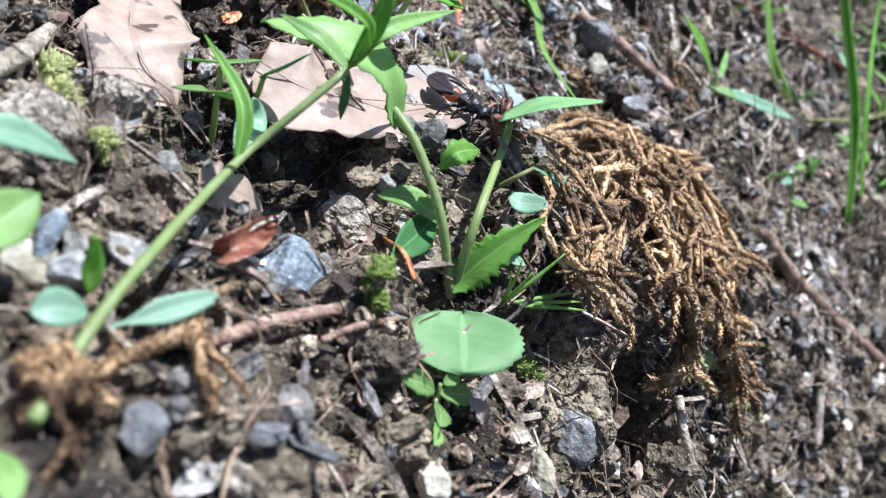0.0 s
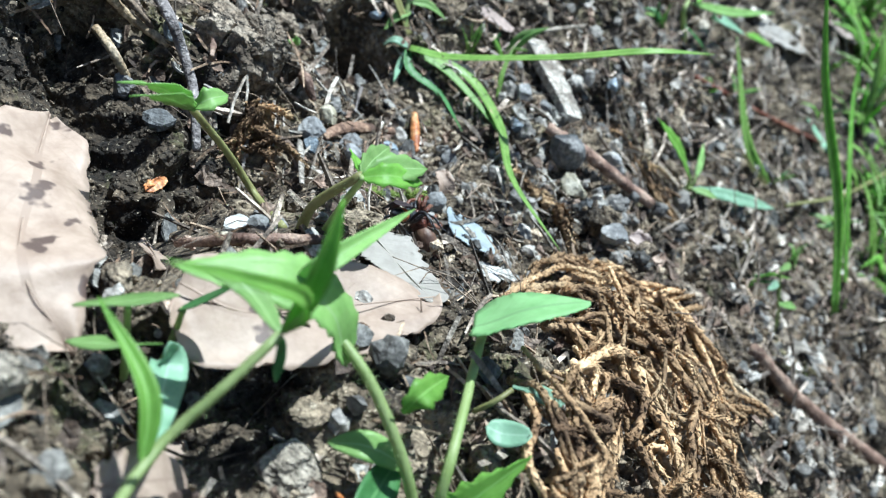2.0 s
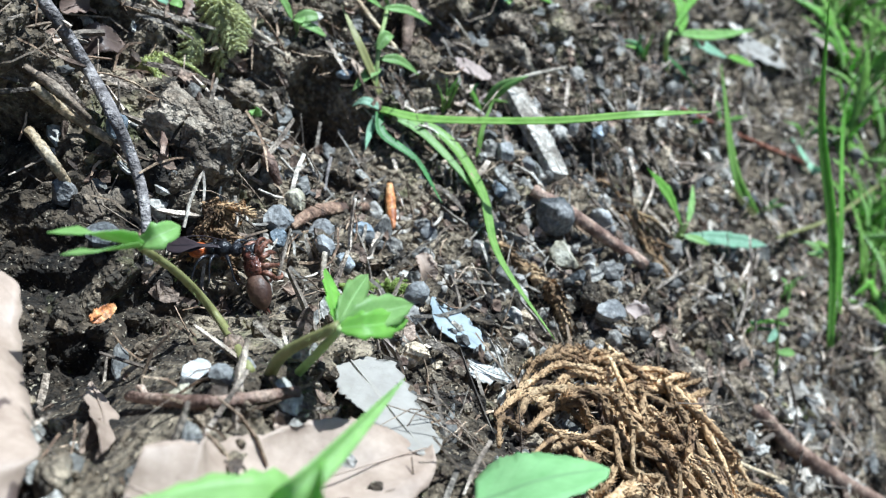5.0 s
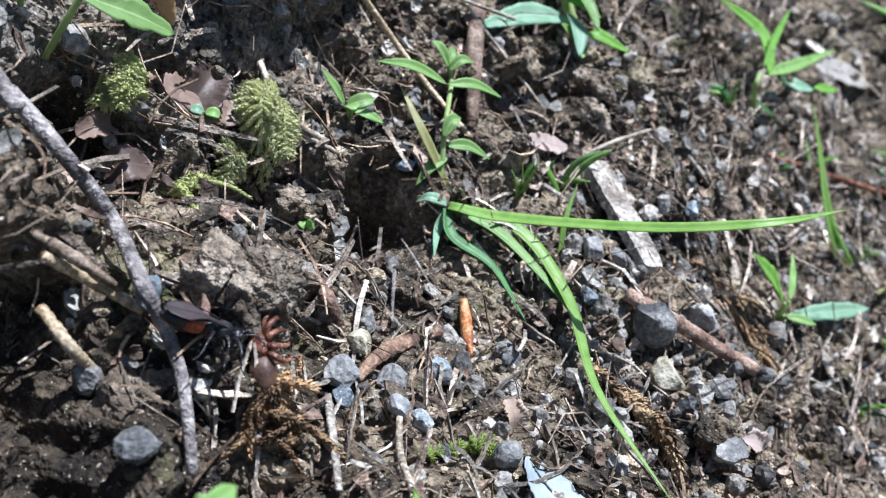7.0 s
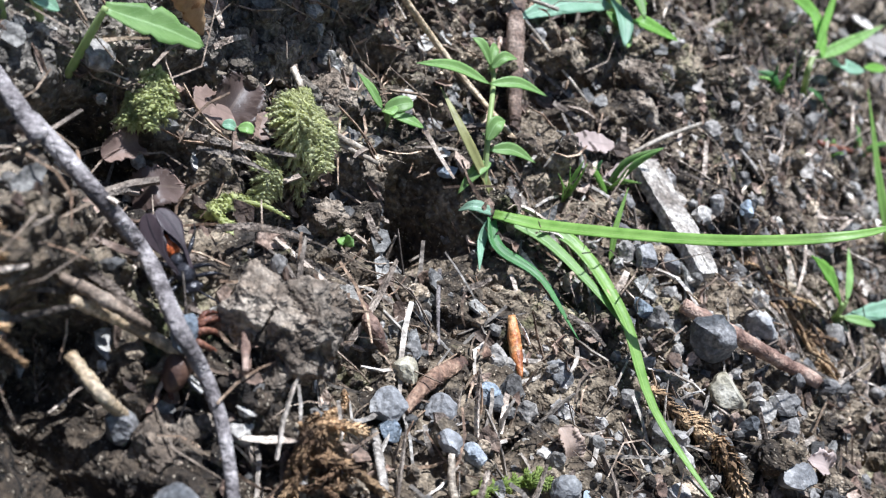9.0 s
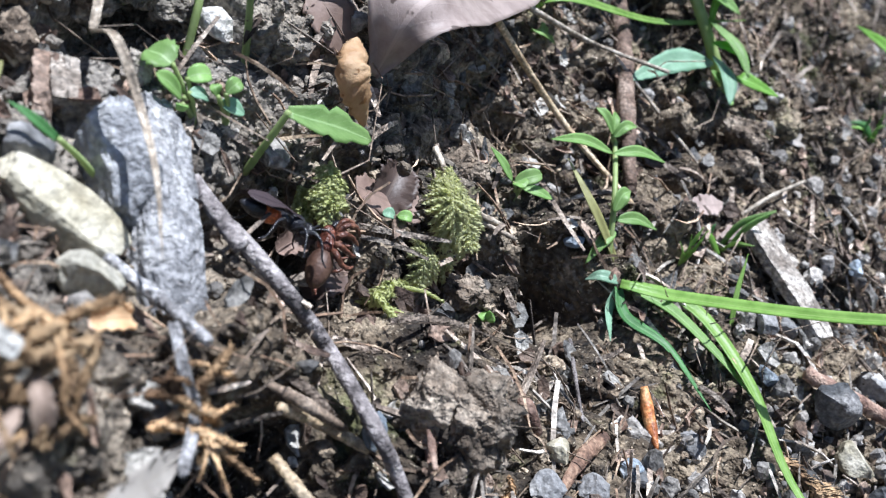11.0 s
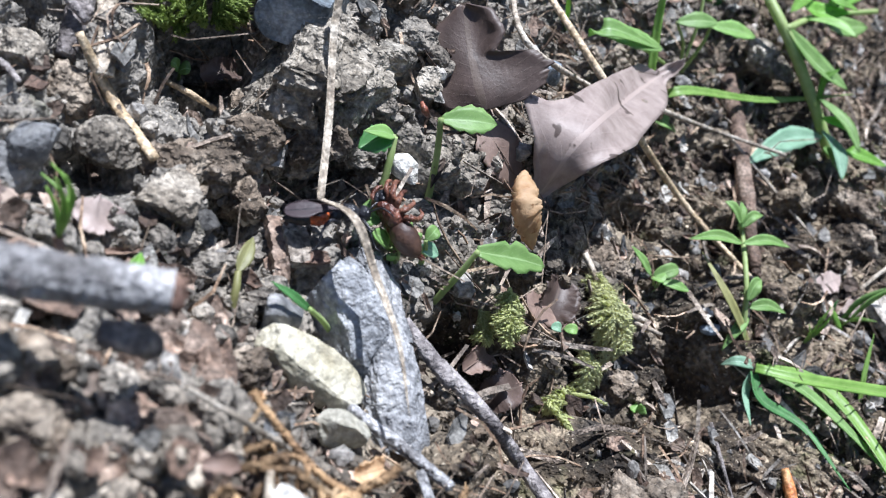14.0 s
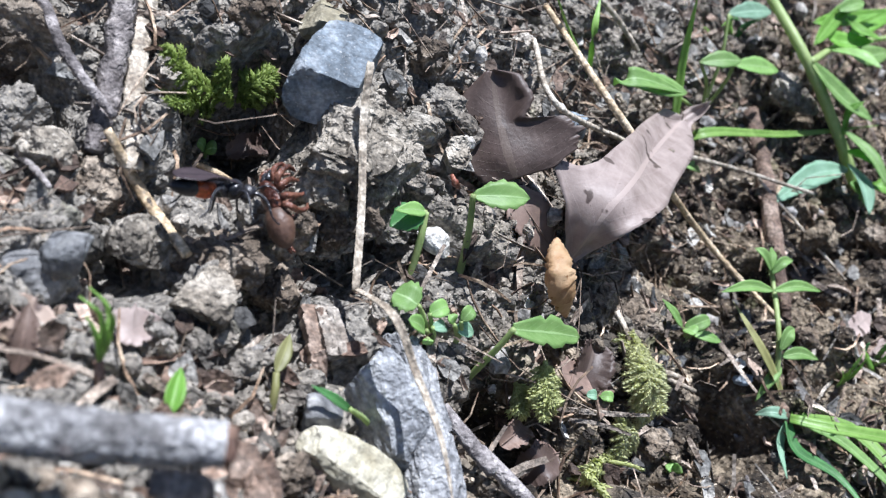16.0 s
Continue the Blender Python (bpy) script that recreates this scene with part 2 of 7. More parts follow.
def leafy(name, dark, light, vein, through, gloss=0.45, spots=None, veins=9.0, fold_bump=0.00025):
    """Leaf: colour by noise, midrib and side veins from the leaf's own map, light let through."""
    m, t, b = shader(name, gloss)
    uv = t.nodes.new("ShaderNodeUVMap")
    sep = t.nodes.new("ShaderNodeSeparateXYZ")
    t.links.new(uv.outputs[0], sep.inputs[0])

    def calc(op, a, c=0.0):
        n = t.nodes.new("ShaderNodeMath")
        n.operation = op
        for i, v in enumerate((a, c)):
            if isinstance(v, float):
                n.inputs[i].default_value = v
            else:
                t.links.new(v, n.inputs[i])
        return n.outputs[0]

    off = calc("ABSOLUTE", calc("SUBTRACT", sep.outputs["Y"], 0.5))
    rib = calc("LESS_THAN", off, 0.035)
    wave = calc("FRACT", calc("MULTIPLY", calc("SUBTRACT", sep.outputs["X"], calc("MULTIPLY", off, 0.5)), veins))
    side = calc("MULTIPLY", calc("LESS_THAN", calc("ABSOLUTE", calc("SUBTRACT", wave, 0.5)), 0.05), 0.25)
    lines = calc("MAXIMUM", rib, side)
    col = ramp(t, grain(t, 260, 5), (0.3, dark), (0.7, light))
    lum = ramp(t, chance(t, False), (0.0, (0.8, 0.8, 0.8)), (1.0, (1.2, 1.2, 1.2)))
    col = blend(t, 1.0, col, lum, "MULTIPLY")
    col = blend(t, lines, col, vein)
    if spots:
        s = ramp(t, grain(t, spots[1], 3, 0.5), (spots[2], (0, 0, 0)), (spots[2] + 0.03, (1, 1, 1)))
        col = blend(t, s, col, spots[0])
    t.links.new(col, b.inputs["Base Color"])
    fine = grain(t, 1500, 4)
    relief(t, b, calc("ADD", calc("MULTIPLY", fine, 0.6), lines), 0.5, fold_bump)
    glow = t.nodes.new("ShaderNodeBsdfTranslucent")
    t.links.new(col, glow.inputs["Color"])
    mix = t.nodes.new("ShaderNodeMixShader")
    mix.inputs[0].default_value = through
    out = t.nodes["Material Output"]
    t.links.new(b.outputs[0], mix.inputs[1])
    t.links.new(glow.outputs[0], mix.inputs[2])
    t.links.new(mix.outputs[0], out.inputs["Surface"])
    return m


GREEN = leafy("green_leaf", (0.235, 0.415, 0.115), (0.39, 0.595, 0.21), (0.44, 0.63, 0.28), 0.48)
YELLOW_GREEN = leafy("yellow_green_leaf", (0.22, 0.46, 0.07), (0.38, 0.68, 0.14), (0.42, 0.7, 0.2), 0.55)
BLUE_GREEN = leafy("blue_green_leaf", (0.25, 0.44, 0.28), (0.42, 0.63, 0.46), (0.48, 0.68, 0.52), 0.42)
MINT = leafy("mint_leaf", (0.25, 0.47, 0.19), (0.37, 0.61, 0.29), (0.31, 0.535, 0.245), 0.42, 0.62, None, 6.0, 0.00008)
DARK_GREEN = leafy("dark_green_leaf", (0.065, 0.19, 0.055), (0.12, 0.31, 0.1), (0.17, 0.36, 0.13), 0.4)
GRASS = leafy("grass_blade", (0.20, 0.37, 0.07), (0.36, 0.56, 0.15), (0.38, 0.57, 0.17), 0.45, 0.4, None, 0.0)
STEM = leafy("green_stem", (0.30, 0.41, 0.13), (0.47, 0.57, 0.25), (0.42, 0.53, 0.22), 0.35, 0.45, None, 0.0)
BROWN_STEM = leafy("brownish_stem", (0.18, 0.17, 0.06), (0.34, 0.34, 0.14), (0.3, 0.3, 0.12), 0.2, 0.5, None, 0.0)
TAN_LEAF = leafy("tan_dead_leaf", (0.32, 0.235, 0.18), (0.52, 0.405, 0.325), (0.40, 0.30, 0.235), 0.2, 0.55, ((0.13, 0.09, 0.075), 150.0, 0.63))
GREY_LEAF = leafy("grey_brown_dead_leaf", (0.34, 0.265, 0.235), (0.57, 0.47, 0.425), (0.47, 0.38, 0.34), 0.25, 0.5, ((0.12, 0.088, 0.075), 200.0, 0.62))
PALE_LEAF = leafy("pale_cream_dead_leaf", (0.33, 0.30, 0.265), (0.48, 0.445, 0.40), (0.38, 0.345, 0.3), 0.2, 0.6)
BROWN_LEAF = leafy("dull_brown_dead_leaf", (0.15, 0.10, 0.078), (0.29, 0.205, 0.165), (0.22, 0.155, 0.12), 0.15, 0.6)
BLUE_LEAF = leafy("pale_bluish_dead_leaf", (0.21, 0.255, 0.28), (0.36, 0.41, 0.435), (0.25, 0.29, 0.31), 0.12, 0.6, None, 6.0)
DARK_LEAF = leafy("dark_brown_dead_leaf", (0.06, 0.04, 0.032), (0.13, 0.092, 0.078), (0.12, 0.088, 0.07), 0.12, 0.5)
CURL_LEAF = leafy("orange_brown_curled_leaf", (0.50, 0.29, 0.135), (0.80, 0.58, 0.35), (0.58, 0.38, 0.21), 0.3, 0.55, ((0.36, 0.19, 0.08), 420.0, 0.66), 8.0, 0.0006)
MOSS = leafy("yellow_green_moss", (0.42, 0.47, 0.16), (0.68, 0.71, 0.34), (0.68, 0.71, 0.34), 0.5, 0.6, None, 0.0)
PALE_MOSS = leafy("pale_yellow_moss", (0.50, 0.53, 0.22), (0.76, 0.77, 0.45), (0.76, 0.77, 0.45), 0.55, 0.6, None, 0.0)
BRIGHT_MOSS = leafy("fresh_moss", (0.12, 0.19, 0.035), (0.32, 0.41, 0.10), (0.32, 0.41, 0.10), 0.45, 0.6, None, 0.0)

# ---- ground shape, in millimetres on the slope ----
ORIGIN, ACROSS, UPHILL, OUT = Vector((0.000000, 0.171629, 0.165909)), Vector((0.634963, 0.772543, -0.000000)), Vector((-0.538493, 0.442594, 0.717033)), Vector((0.553939, -0.455289, 0.697039))
KU = (-140, -100, -70, -45, -20, 10, 45, 90, 140, 260)
KV = (-150, -90, -50, -20, 10, 44, 54, 100, 140, 200)
BANK = (
    (91, 101, 107, 109, 107, 99, 96, 85, 82, 93),
    (62, 76, 83, 87, 89, 72, 67, 52, 60, 62),
    (41, 57, 65, 68, 69, 56, 42, 30, 50, 33),
    (24, 43, 53, 61, 65, 53, 24, 34, 42, 9),
    (10, 29, 47, 59, 58, 37, 14, 21, 19, 7),
    (-2, 16, 40, 46, 33, 11, 5, 11, 10, 12),
    (-8, 7, 27, 32, 19, 4, 0, -3, 13, 12),
    (-11, 9, 7, 9, 7, 3, -1, -14, -5, 5),
    (-19, -14, -10, -7, -2, -4, -6, -16, -16, -7),
    (-34, -33, -33, -36, -37, -36, -35, -34, -34, -35),
)


def lattice(i, j, seed):
    h = (i.astype(np.int64) * 374761393 + j.astype(np.int64) * 668265263 + seed * 974634777) & 0x7FFFFFFF
    h = ((h ^ (h >> 13)) * 1274126177) & 0x7FFFFFFF
    return ((h ^ (h >> 16)) & 0xFFFF) / 65535.0


def smooth_noise(u, v, size, seed):
    x, y = u / size, v / size
    i, j = np.floor(x), np.floor(y)
    f, g = x - i, y - j
    f, g = f * f * (3 - 2 * f), g * g * (3 - 2 * g)
    a = lattice(i, j, seed) * (1 - f) + lattice(i + 1, j, seed) * f
    b = lattice(i, j + 1, seed) * (1 - f) + lattice(i + 1, j + 1, seed) * f
    return (a * (1 - g) + b * g) * 2 - 1


def clods(u, v, size, seed):
    """Rounded lumps with narrow gaps between them, 0 to 1."""
    x, y = u / size, v / size
    i, j = np.floor(x), np.floor(y)
    near = np.full(np.shape(x), 9.0)
    lift = np.zeros(np.shape(x))
    for di in (-1, 0, 1):
        for dj in (-1, 0, 1):
            ci, cj = i + di, j + dj
            d = (ci + lattice(ci, cj, seed) - x) ** 2 + (cj + lattice(ci, cj, seed + 7) - y) ** 2
            lift = np.where(d < near, lattice(ci, cj, seed + 13), lift)
            near = np.minimum(near, d)
    return np.maximum(0, 1 - near * 1.7) * (0.2 + 0.8 * lift)


def bank(u, v):
    """Height of the bank's large form over its mean slope."""
    def place(k, x):
        k = np.array(k, float)
        x = np.clip(x, k[0], k[-1] - 1e-6)
        i = np.searchsorted(k, x, side="right") - 1
        return i, (x - k[i]) / (k[i + 1] - k[i])
    table = np.array(BANK, float)
    total = 0.0
    for du, dv, w in ((0, 0, 0.36), (7, 0, 0.16), (-7, 0, 0.16), (0, 3, 0.16), (0, -3, 0.16)):
        (i, f), (j, g) = place(KU, u + du), place(KV, v + dv)
        total = total + w * ((table[i, j] * (1 - f) + table[i + 1, j] * f) * (1 - g) + (table[i, j + 1] * (1 - f) + table[i + 1, j + 1] * f) * g)
    return total


HOLES = (
    (6, 171, 9, 14),
    (49, 72, 8, 12),
    (9, 115, 6, 8),
    (25, 84, 9, 10),
    (-59, 29, 14, 12),
    (-27, -35, 10, 12),
    (11, 80, 10, -6),
    (4, 98, 12, 8),
    (-19, 88, 12, 8),
    (36, 70, 9, 7),
    (47, 71, 8, 6),
    (150, 34, 9, 7),
)


def ground(u, v):
    """Height of the soil's surface, with lumps, crumbs and hollows."""
    u, v = np.asarray(u, float), np.asarray(v, float)
    h = bank(u, v)
    wu, wv = u + 4 * smooth_noise(u, v, 14, 3), v + 4 * smooth_noise(u, v, 14, 4)
    h = h + 3.6 * smooth_noise(wu, wv, 26, 1) + 2.4 * smooth_noise(wu, wv, 11, 2)
    h = h + 6.5 * (clods(wu, wv, 13, 21) - 0.3) + 3.8 * (clods(wu, wv, 6, 22) - 0.3)
    h = h + 2.3 * (clods(u, v, 2.7, 23) - 0.3) + 1.1 * (clods(u, v, 1.5, 24) - 0.3) + 0.9 * smooth_noise(u, v, 1.7, 5)
    for hu, hv, r, d in HOLES:
        h = h - d * np.exp(-(((u - hu) ** 2 + (v - hv) ** 2) / r**2) ** 1.5)
    return h


# small open pits between the lumps: across, up the slope, radius, depth
PITS = (
    (98.8, 73.6, 5, 9), (143.8, 74.6, 7, 10), (52, 78, 6, 9), (49.1, 69.5, 7, 9), (-19.2, 92, 7, 10), (37.5, 85.3, 5, 8), (205, 47.5, 9, 12),
    (111.5, 72.7, 7, 10), (-23.8, -46.2, 9, 12), (-21.7, -32.7, 7, 9), (-39.4, -18.8, 6, 8), (101.6, -36.9, 7, 9), (98.2, -65.5, 8, 10),
    (70.1, 99, 6, 9), (68.6, 106.7, 6, 8), (-12.6, 191.5, 6, 9), (-22.2, 167.4, 5, 8), (69.8, 85.9, 6, 8), (-11, 150.4, 4, 6), (11.9, 146.8, 5, 7),
    (-31, 88, 12, 10), (13, 173, 7, 10), (-41, 57, 7, 9), (-37, 70, 8, 10), (-28, 73, 6, 8), (3, 112, 6, 9), (24, 112, 4, 7), (12, 106, 5, 8), (85, 82, 6, 9), (125, 80, 6, 9), (92, 66, 5, 8), (118, 64, 6, 8), (70, 135, 7, 9),
    (55, 150, 6, 8), (60, 128, 6, 8), (3, 147, 6, 9), (14, 152, 5, 7),
)


def surface(u, v):
    """The soil with its pits."""
    h = ground(u, v)
    for hu, hv, r, d in PITS:
        h = h - d * np.exp(-(((u - hu) ** 2 + (v - hv) ** 2) / r**2) ** 2)
    return h


def on(u, v, h=0.0):
    """A place in the world from millimetres across, up the slope and over the soil."""
    return ORIGIN + (ACROSS * u + UPHILL * v + OUT * (float(ground(u, v)) + h)) * 0.001


def spots(*places):
    return [on(*p) for p in places]


def thing(name, base, label, category, group="", kind=""):
    ob = new(name)
    ob.location = base
    ob.empty_display_size = 0.003
    return tagged(ob, label, category, group, kind)


def origin_of(ob):
    o = Vector((0, 0, 0))
    while ob:
        o, ob = o + ob.location, ob.parent
    return o


def mesh_of(name, verts, faces, material, uv=None, smooth=True):
    me = bpy.data.meshes.new(name)
    me.from_pydata([tuple(v) for v in verts], [], faces)
    me.materials.append(material)
    if uv is not None:
        layer = me.uv_layers.new(name="leaf")
        index = np.empty(len(me.loops), int)
        me.loops.foreach_get("vertex_index", index)
        layer.data.foreach_set("uv", np.array(uv, float)[index].ravel())
    if smooth:
        me.polygons.foreach_set("use_smooth", [True] * len(me.polygons))
    me.update()
    return me


def part(name, shape, material, parent, label="", smooth=True):
    """One mesh under a thing or part; shape is (verts, faces[, uv]) in the world."""
    o = origin_of(parent)
    ob = new(name, mesh_of(name, [Vector(v) - o for v in shape[0]], shape[1], material, shape[2] if len(shape) > 2 else None, smooth))
    ob.parent = parent
    return tagged(ob, label) if label else ob


def single(name, shape, material, label, category, group="", kind="", smooth=True):
    """A thing that is one mesh, with its origin at its middle."""
    vs = [Vector(v) for v in shape[0]]
    o = sum(vs, Vector()) / len(vs)
    ob = new(name, mesh_of(name, [v - o for v in vs], shape[1], material, shape[2] if len(shape) > 2 else None, smooth))
    ob.location = o
    return tagged(ob, label, category, group, kind)


def joined(shapes):
    verts, faces, uv = [], [], []
    for s in shapes:
        k = len(verts)
        verts.extend(s[0])
        faces.extend(tuple(i + k for i in f) for f in s[1])
        uv.extend(s[2] if len(s) > 2 else [(0.5, 0.5)] * len(s[0]))
    return verts, faces, uv


def curve(points, n):
    """n places along a smooth line through the points."""
    p = [Vector(q) for q in points]
    if len(p) == 2:
        return [p[0].lerp(p[1], i / (n - 1)) for i in range(n)]
    p = [p[0] * 2 - p[1]] + p + [p[-1] * 2 - p[-2]]
    out = []
    for i in range(n):
        s = i / (n - 1) * (len(p) - 3)
        k = min(int(s), len(p) - 4)
        f = s - k
        a, b, c, d = p[k:k + 4]
        out.append(0.5 * (2 * b + (c - a) * f + (2 * a - 5 * b + 4 * c - d) * f * f + (3 * b - a - 3 * c + d) * f**3))
    return out


def tube(points, radii, sides=7, n=14, rough=0.0, seed=0, flat=1.0, scales=0.0):
    """A round, tapering line; radii in millimetres along it; rough: unevenness; flat: thickness against width; scales: ringed bumps."""
    rng = random.Random(seed)
    line = curve(points, n)
    verts, faces, uv = [], [], []
    side = None
    for i, c in enumerate(line):
        ahead = (line[min(i + 1, n - 1)] - line[max(i - 1, 0)]).normalized()
        if side is None:
            side = ahead.cross(OUT if abs(ahead.dot(OUT)) < 0.95 else ACROSS).normalized()
        side = (side - ahead * side.dot(ahead)).normalized()
        over = ahead.cross(side)
        s = i / (n - 1) * (len(radii) - 1)
        k = min(int(s), len(radii) - 2)
        r = (radii[k] * (1 - s + k) + radii[k + 1] * (s - k)) * 0.001
        r *= 1 + scales * (1 if i % 2 else -1)
        for j in range(sides):
            a = 2 * math.pi * j / sides
            q = r * (1 + rough * rng.uniform(-1, 1))
            verts.append(c + side * (math.cos(a) * q) + over * (math.sin(a) * q * flat))
            uv.append((i / (n - 1), j / sides))
    for i in range(n - 1):
        for j in range(sides):
            a, b = i * sides + j, i * sides + (j + 1) % sides
            faces.append((a, b, b + sides, a + sides))
    faces.append(tuple(range(sides))[::-1])
    faces.append(tuple(range((n - 1) * sides, n * sides)))
    return verts, faces, uv


OUTLINES = {
    "oval": lambda s: math.sin(math.pi * min(1, s * 0.98 + 0.02)) ** 0.75,
    "lance": lambda s: (math.sin(math.pi * s**0.8)) ** 0.9 if s < 1 else 0.0,
    "blade": lambda s: min(1.0, 0.65 + s * 1.2) * (1 - s**2.6),
    "round": lambda s: math.sqrt(max(0, 1 - (2 * s - 1) ** 2)),
    "spoon": lambda s: (0.16 + 0.84 * max(0, min(1, (s - 0.3) / 0.3)) ** 1.2) * math.sqrt(max(0, 1 - max(0, (s - 0.55) / 0.45) ** 2.4)),
    "heart": lambda s: min(1.0, 0.6 + 2.8 * s) * (1 - s ** 2.4) ** 0.62 if s < 1 else 0.0,
    "broad": lambda s: min(1.0, 0.55 + 2.2 * s) * (1 - s**5) ** 0.5 if s < 1 else 0.0,
    "lobed": (((0, 0.05), (0.1, 0.22), (0.25, 0.38), (0.42, 0.6), (0.58, 0.52), (0.68, 0.36), (0.76, 0.16), (0.9, 0.12), (1, 0.03)), ((0, 0.06), (0.1, 0.24), (0.2, 0.5), (0.27, 1.0), (0.31, 0.62), (0.36, 0.5), (0.47, 0.46), (0.58, 0.42), (0.66, 0.36), (0.72, 0.1), (0.85, 0.13), (1, 0.03))),
    "notched": (((0, 0.5), (0.1, 0.85), (0.35, 1.0), (0.56, 0.8), (0.6, 0.35), (0.75, 0.5), (0.93, 0.35), (1, 0.05)), ((0, 0.35), (0.3, 0.6), (0.8, 0.55), (1, 0.1))),
    "waisted": (((0, 0.1), (0.08, 0.7), (0.25, 0.95), (0.42, 0.85), (0.53, 0.55), (0.58, 0.5), (0.68, 0.85), (0.82, 0.75), (0.93, 0.4), (1, 0.03)), ((0, 0.1), (0.1, 0.6), (0.3, 0.8), (0.5, 0.95), (0.62, 1.0), (0.78, 0.8), (0.9, 0.45), (1, 0.03))),
    "trilobe": lambda s: (0.3 + 1.5 * s if s < 0.42 else 0.62) if s < 0.5 else (0.95 - 1.1 * (s - 0.5) if s < 0.68 else 0.52) if s < 0.78 else 0.52 * math.sqrt(max(0, 1 - ((s - 0.78) / 0.22) ** 2)),
    "strip": lambda s: 1.0 if 0.02 < s < 0.98 else 0.75,
}


def leaf(points, width, outline="oval", up=None, fold=0.25, teeth=0, tooth=0.14, wave=0.0, n=15, m=7, thick=0.16, seed=0, ragged=0.0, curl=0.0):
    """A leaf along its midrib: width in millimetres; fold lifts the edges; wave bends the sheet; ragged tears the edge."""
    rng = random.Random(seed)
    line = curve(points, n)
    up = (up or OUT).normalized()
    shape = OUTLINES[outline]
    rows = []
    size = (line[-1] - line[0]).length * 1000 + 1e-6
    ph = rng.uniform(0, 50)
    for i, c in enumerate(line):
        s = i / (n - 1)
        ahead = (line[min(i + 1, n - 1)] - line[max(i - 1, 0)]).normalized()
        side = ahead.cross(up)
        side = side.normalized() if side.length > 1e-4 else ahead.orthogonal().normalized()
        over = side.cross(ahead)
        row = []
        for j in range(m):
            a = 2 * j / (m - 1) - 1
            reach = np.interp(s, *zip(*shape[0 if a > 0 else 1])) if isinstance(shape, tuple) else shape(s)
            w = half = max(0.015, float(reach)) * width * 0.0005
            if teeth and abs(a) > 0.99:
                w *= 1 + tooth * (2 * ((s * teeth + 0.4) % 1.0) - 0.6)
            if ragged and abs(a) > 0.6:
                w *= 1 + ragged * (noise.noise((s * 7 + ph, a * 3, seed)) + 0.6 * noise.noise((s * 23 + ph, a * 5, seed)))
            lift = fold * abs(a) ** 1.3 * half + curl * a * a * half
            lift += wave * 0.001 * noise.noise((s * size / 11 + ph, a * width / 22, seed * 1.7)) if wave else 0
            row.append((c + side * (a * w) + over * lift, over, (s, a * 0.5 + 0.5)))
        rows.append(row)
    verts = [r[0] for row in rows for r in row] + [r[0] - r[1] * thick * 0.001 for row in rows for r in row]
    uv = [r[2] for row in rows for r in row] * 2
    k = n * m
    faces = []
    for i in range(n - 1):
        for j in range(m - 1):
            a = i * m + j
            faces.append((a, a + 1, a + m + 1, a + m))
            faces.append((k + a, k + a + m, k + a + m + 1, k + a + 1))
        for j in (0, m - 1):
            a = i * m + j
            faces.append((a, a + m, k + a + m, k + a) if j == 0 else (a, k + a, k + a + m, a + m))
    for i in (0, n - 1):
        for j in range(m - 1):
            a = i * m + j
            faces.append((a, k + a, k + a + 1, a + 1) if i == 0 else (a, a + 1, k + a + 1, k + a))
    return verts, faces, uv


BALLS = {}


def ball(level):
    if level not in BALLS:
        bm = bmesh.new()
        bmesh.ops.create_icosphere(bm, subdivisions=level, radius=1)
        BALLS[level] = ([v.co.copy() for v in bm.verts], [tuple(v.index for v in f.verts) for f in bm.faces])
        bm.free()
    return BALLS[level]


def stone(centre, size, turn=(0, 0, 0), seed=0, level=4, facets=9, rough=0.05, along=None, cut=(0.55, 0.88), box=0.0):
    """A broken stone: a lump cut by flat facets, with small unevenness. size: half lengths in millimetres; along: the way of its first axis."""
    rng = random.Random(seed)
    cuts = []
    for axis in range(6 if box else 0):
        d = Vector([(1 if axis % 2 else -1) if axis // 2 == i else rng.uniform(-0.22, 0.22) for i in range(3)]).normalized()
        cuts.append((d, box * rng.uniform(0.9, 1.1)))
    for _ in range(facets):
        d = Vector((rng.gauss(0, 1), rng.gauss(0, 1), rng.gauss(0, 1))).normalized()
        cuts.append((d, rng.uniform(*cut)))
    if along:
        x = Vector(along).normalized()
        z = (OUT - x * OUT.dot(x)).normalized()
        frame3 = Matrix((x, z.cross(x), z)).transposed()
    else:
        frame3 = Matrix((ACROSS, UPHILL, OUT)).transposed()
    frame3 = frame3 @ Euler([radians(a) for a in turn]).to_matrix()
    vs, fs = ball(level)
    verts = []
    for v in vs:
        q = v.copy()
        for d, k in cuts:
            e = q.dot(d)
            if e > k:
                q -= d * (e - k)
        q *= 1 + rough * (noise.noise(v * 2.3 + Vector((seed, 0, 0))) + 0.5 * noise.noise(v * 7 + Vector((0, seed, 0))) + 0.35 * noise.noise(v * 17) + 0.2 * noise.noise(v * 37))
        verts.append(Vector(centre) + frame3 @ Vector((q.x * size[0], q.y * size[1], q.z * size[2])) * 0.001)
    return verts, fs


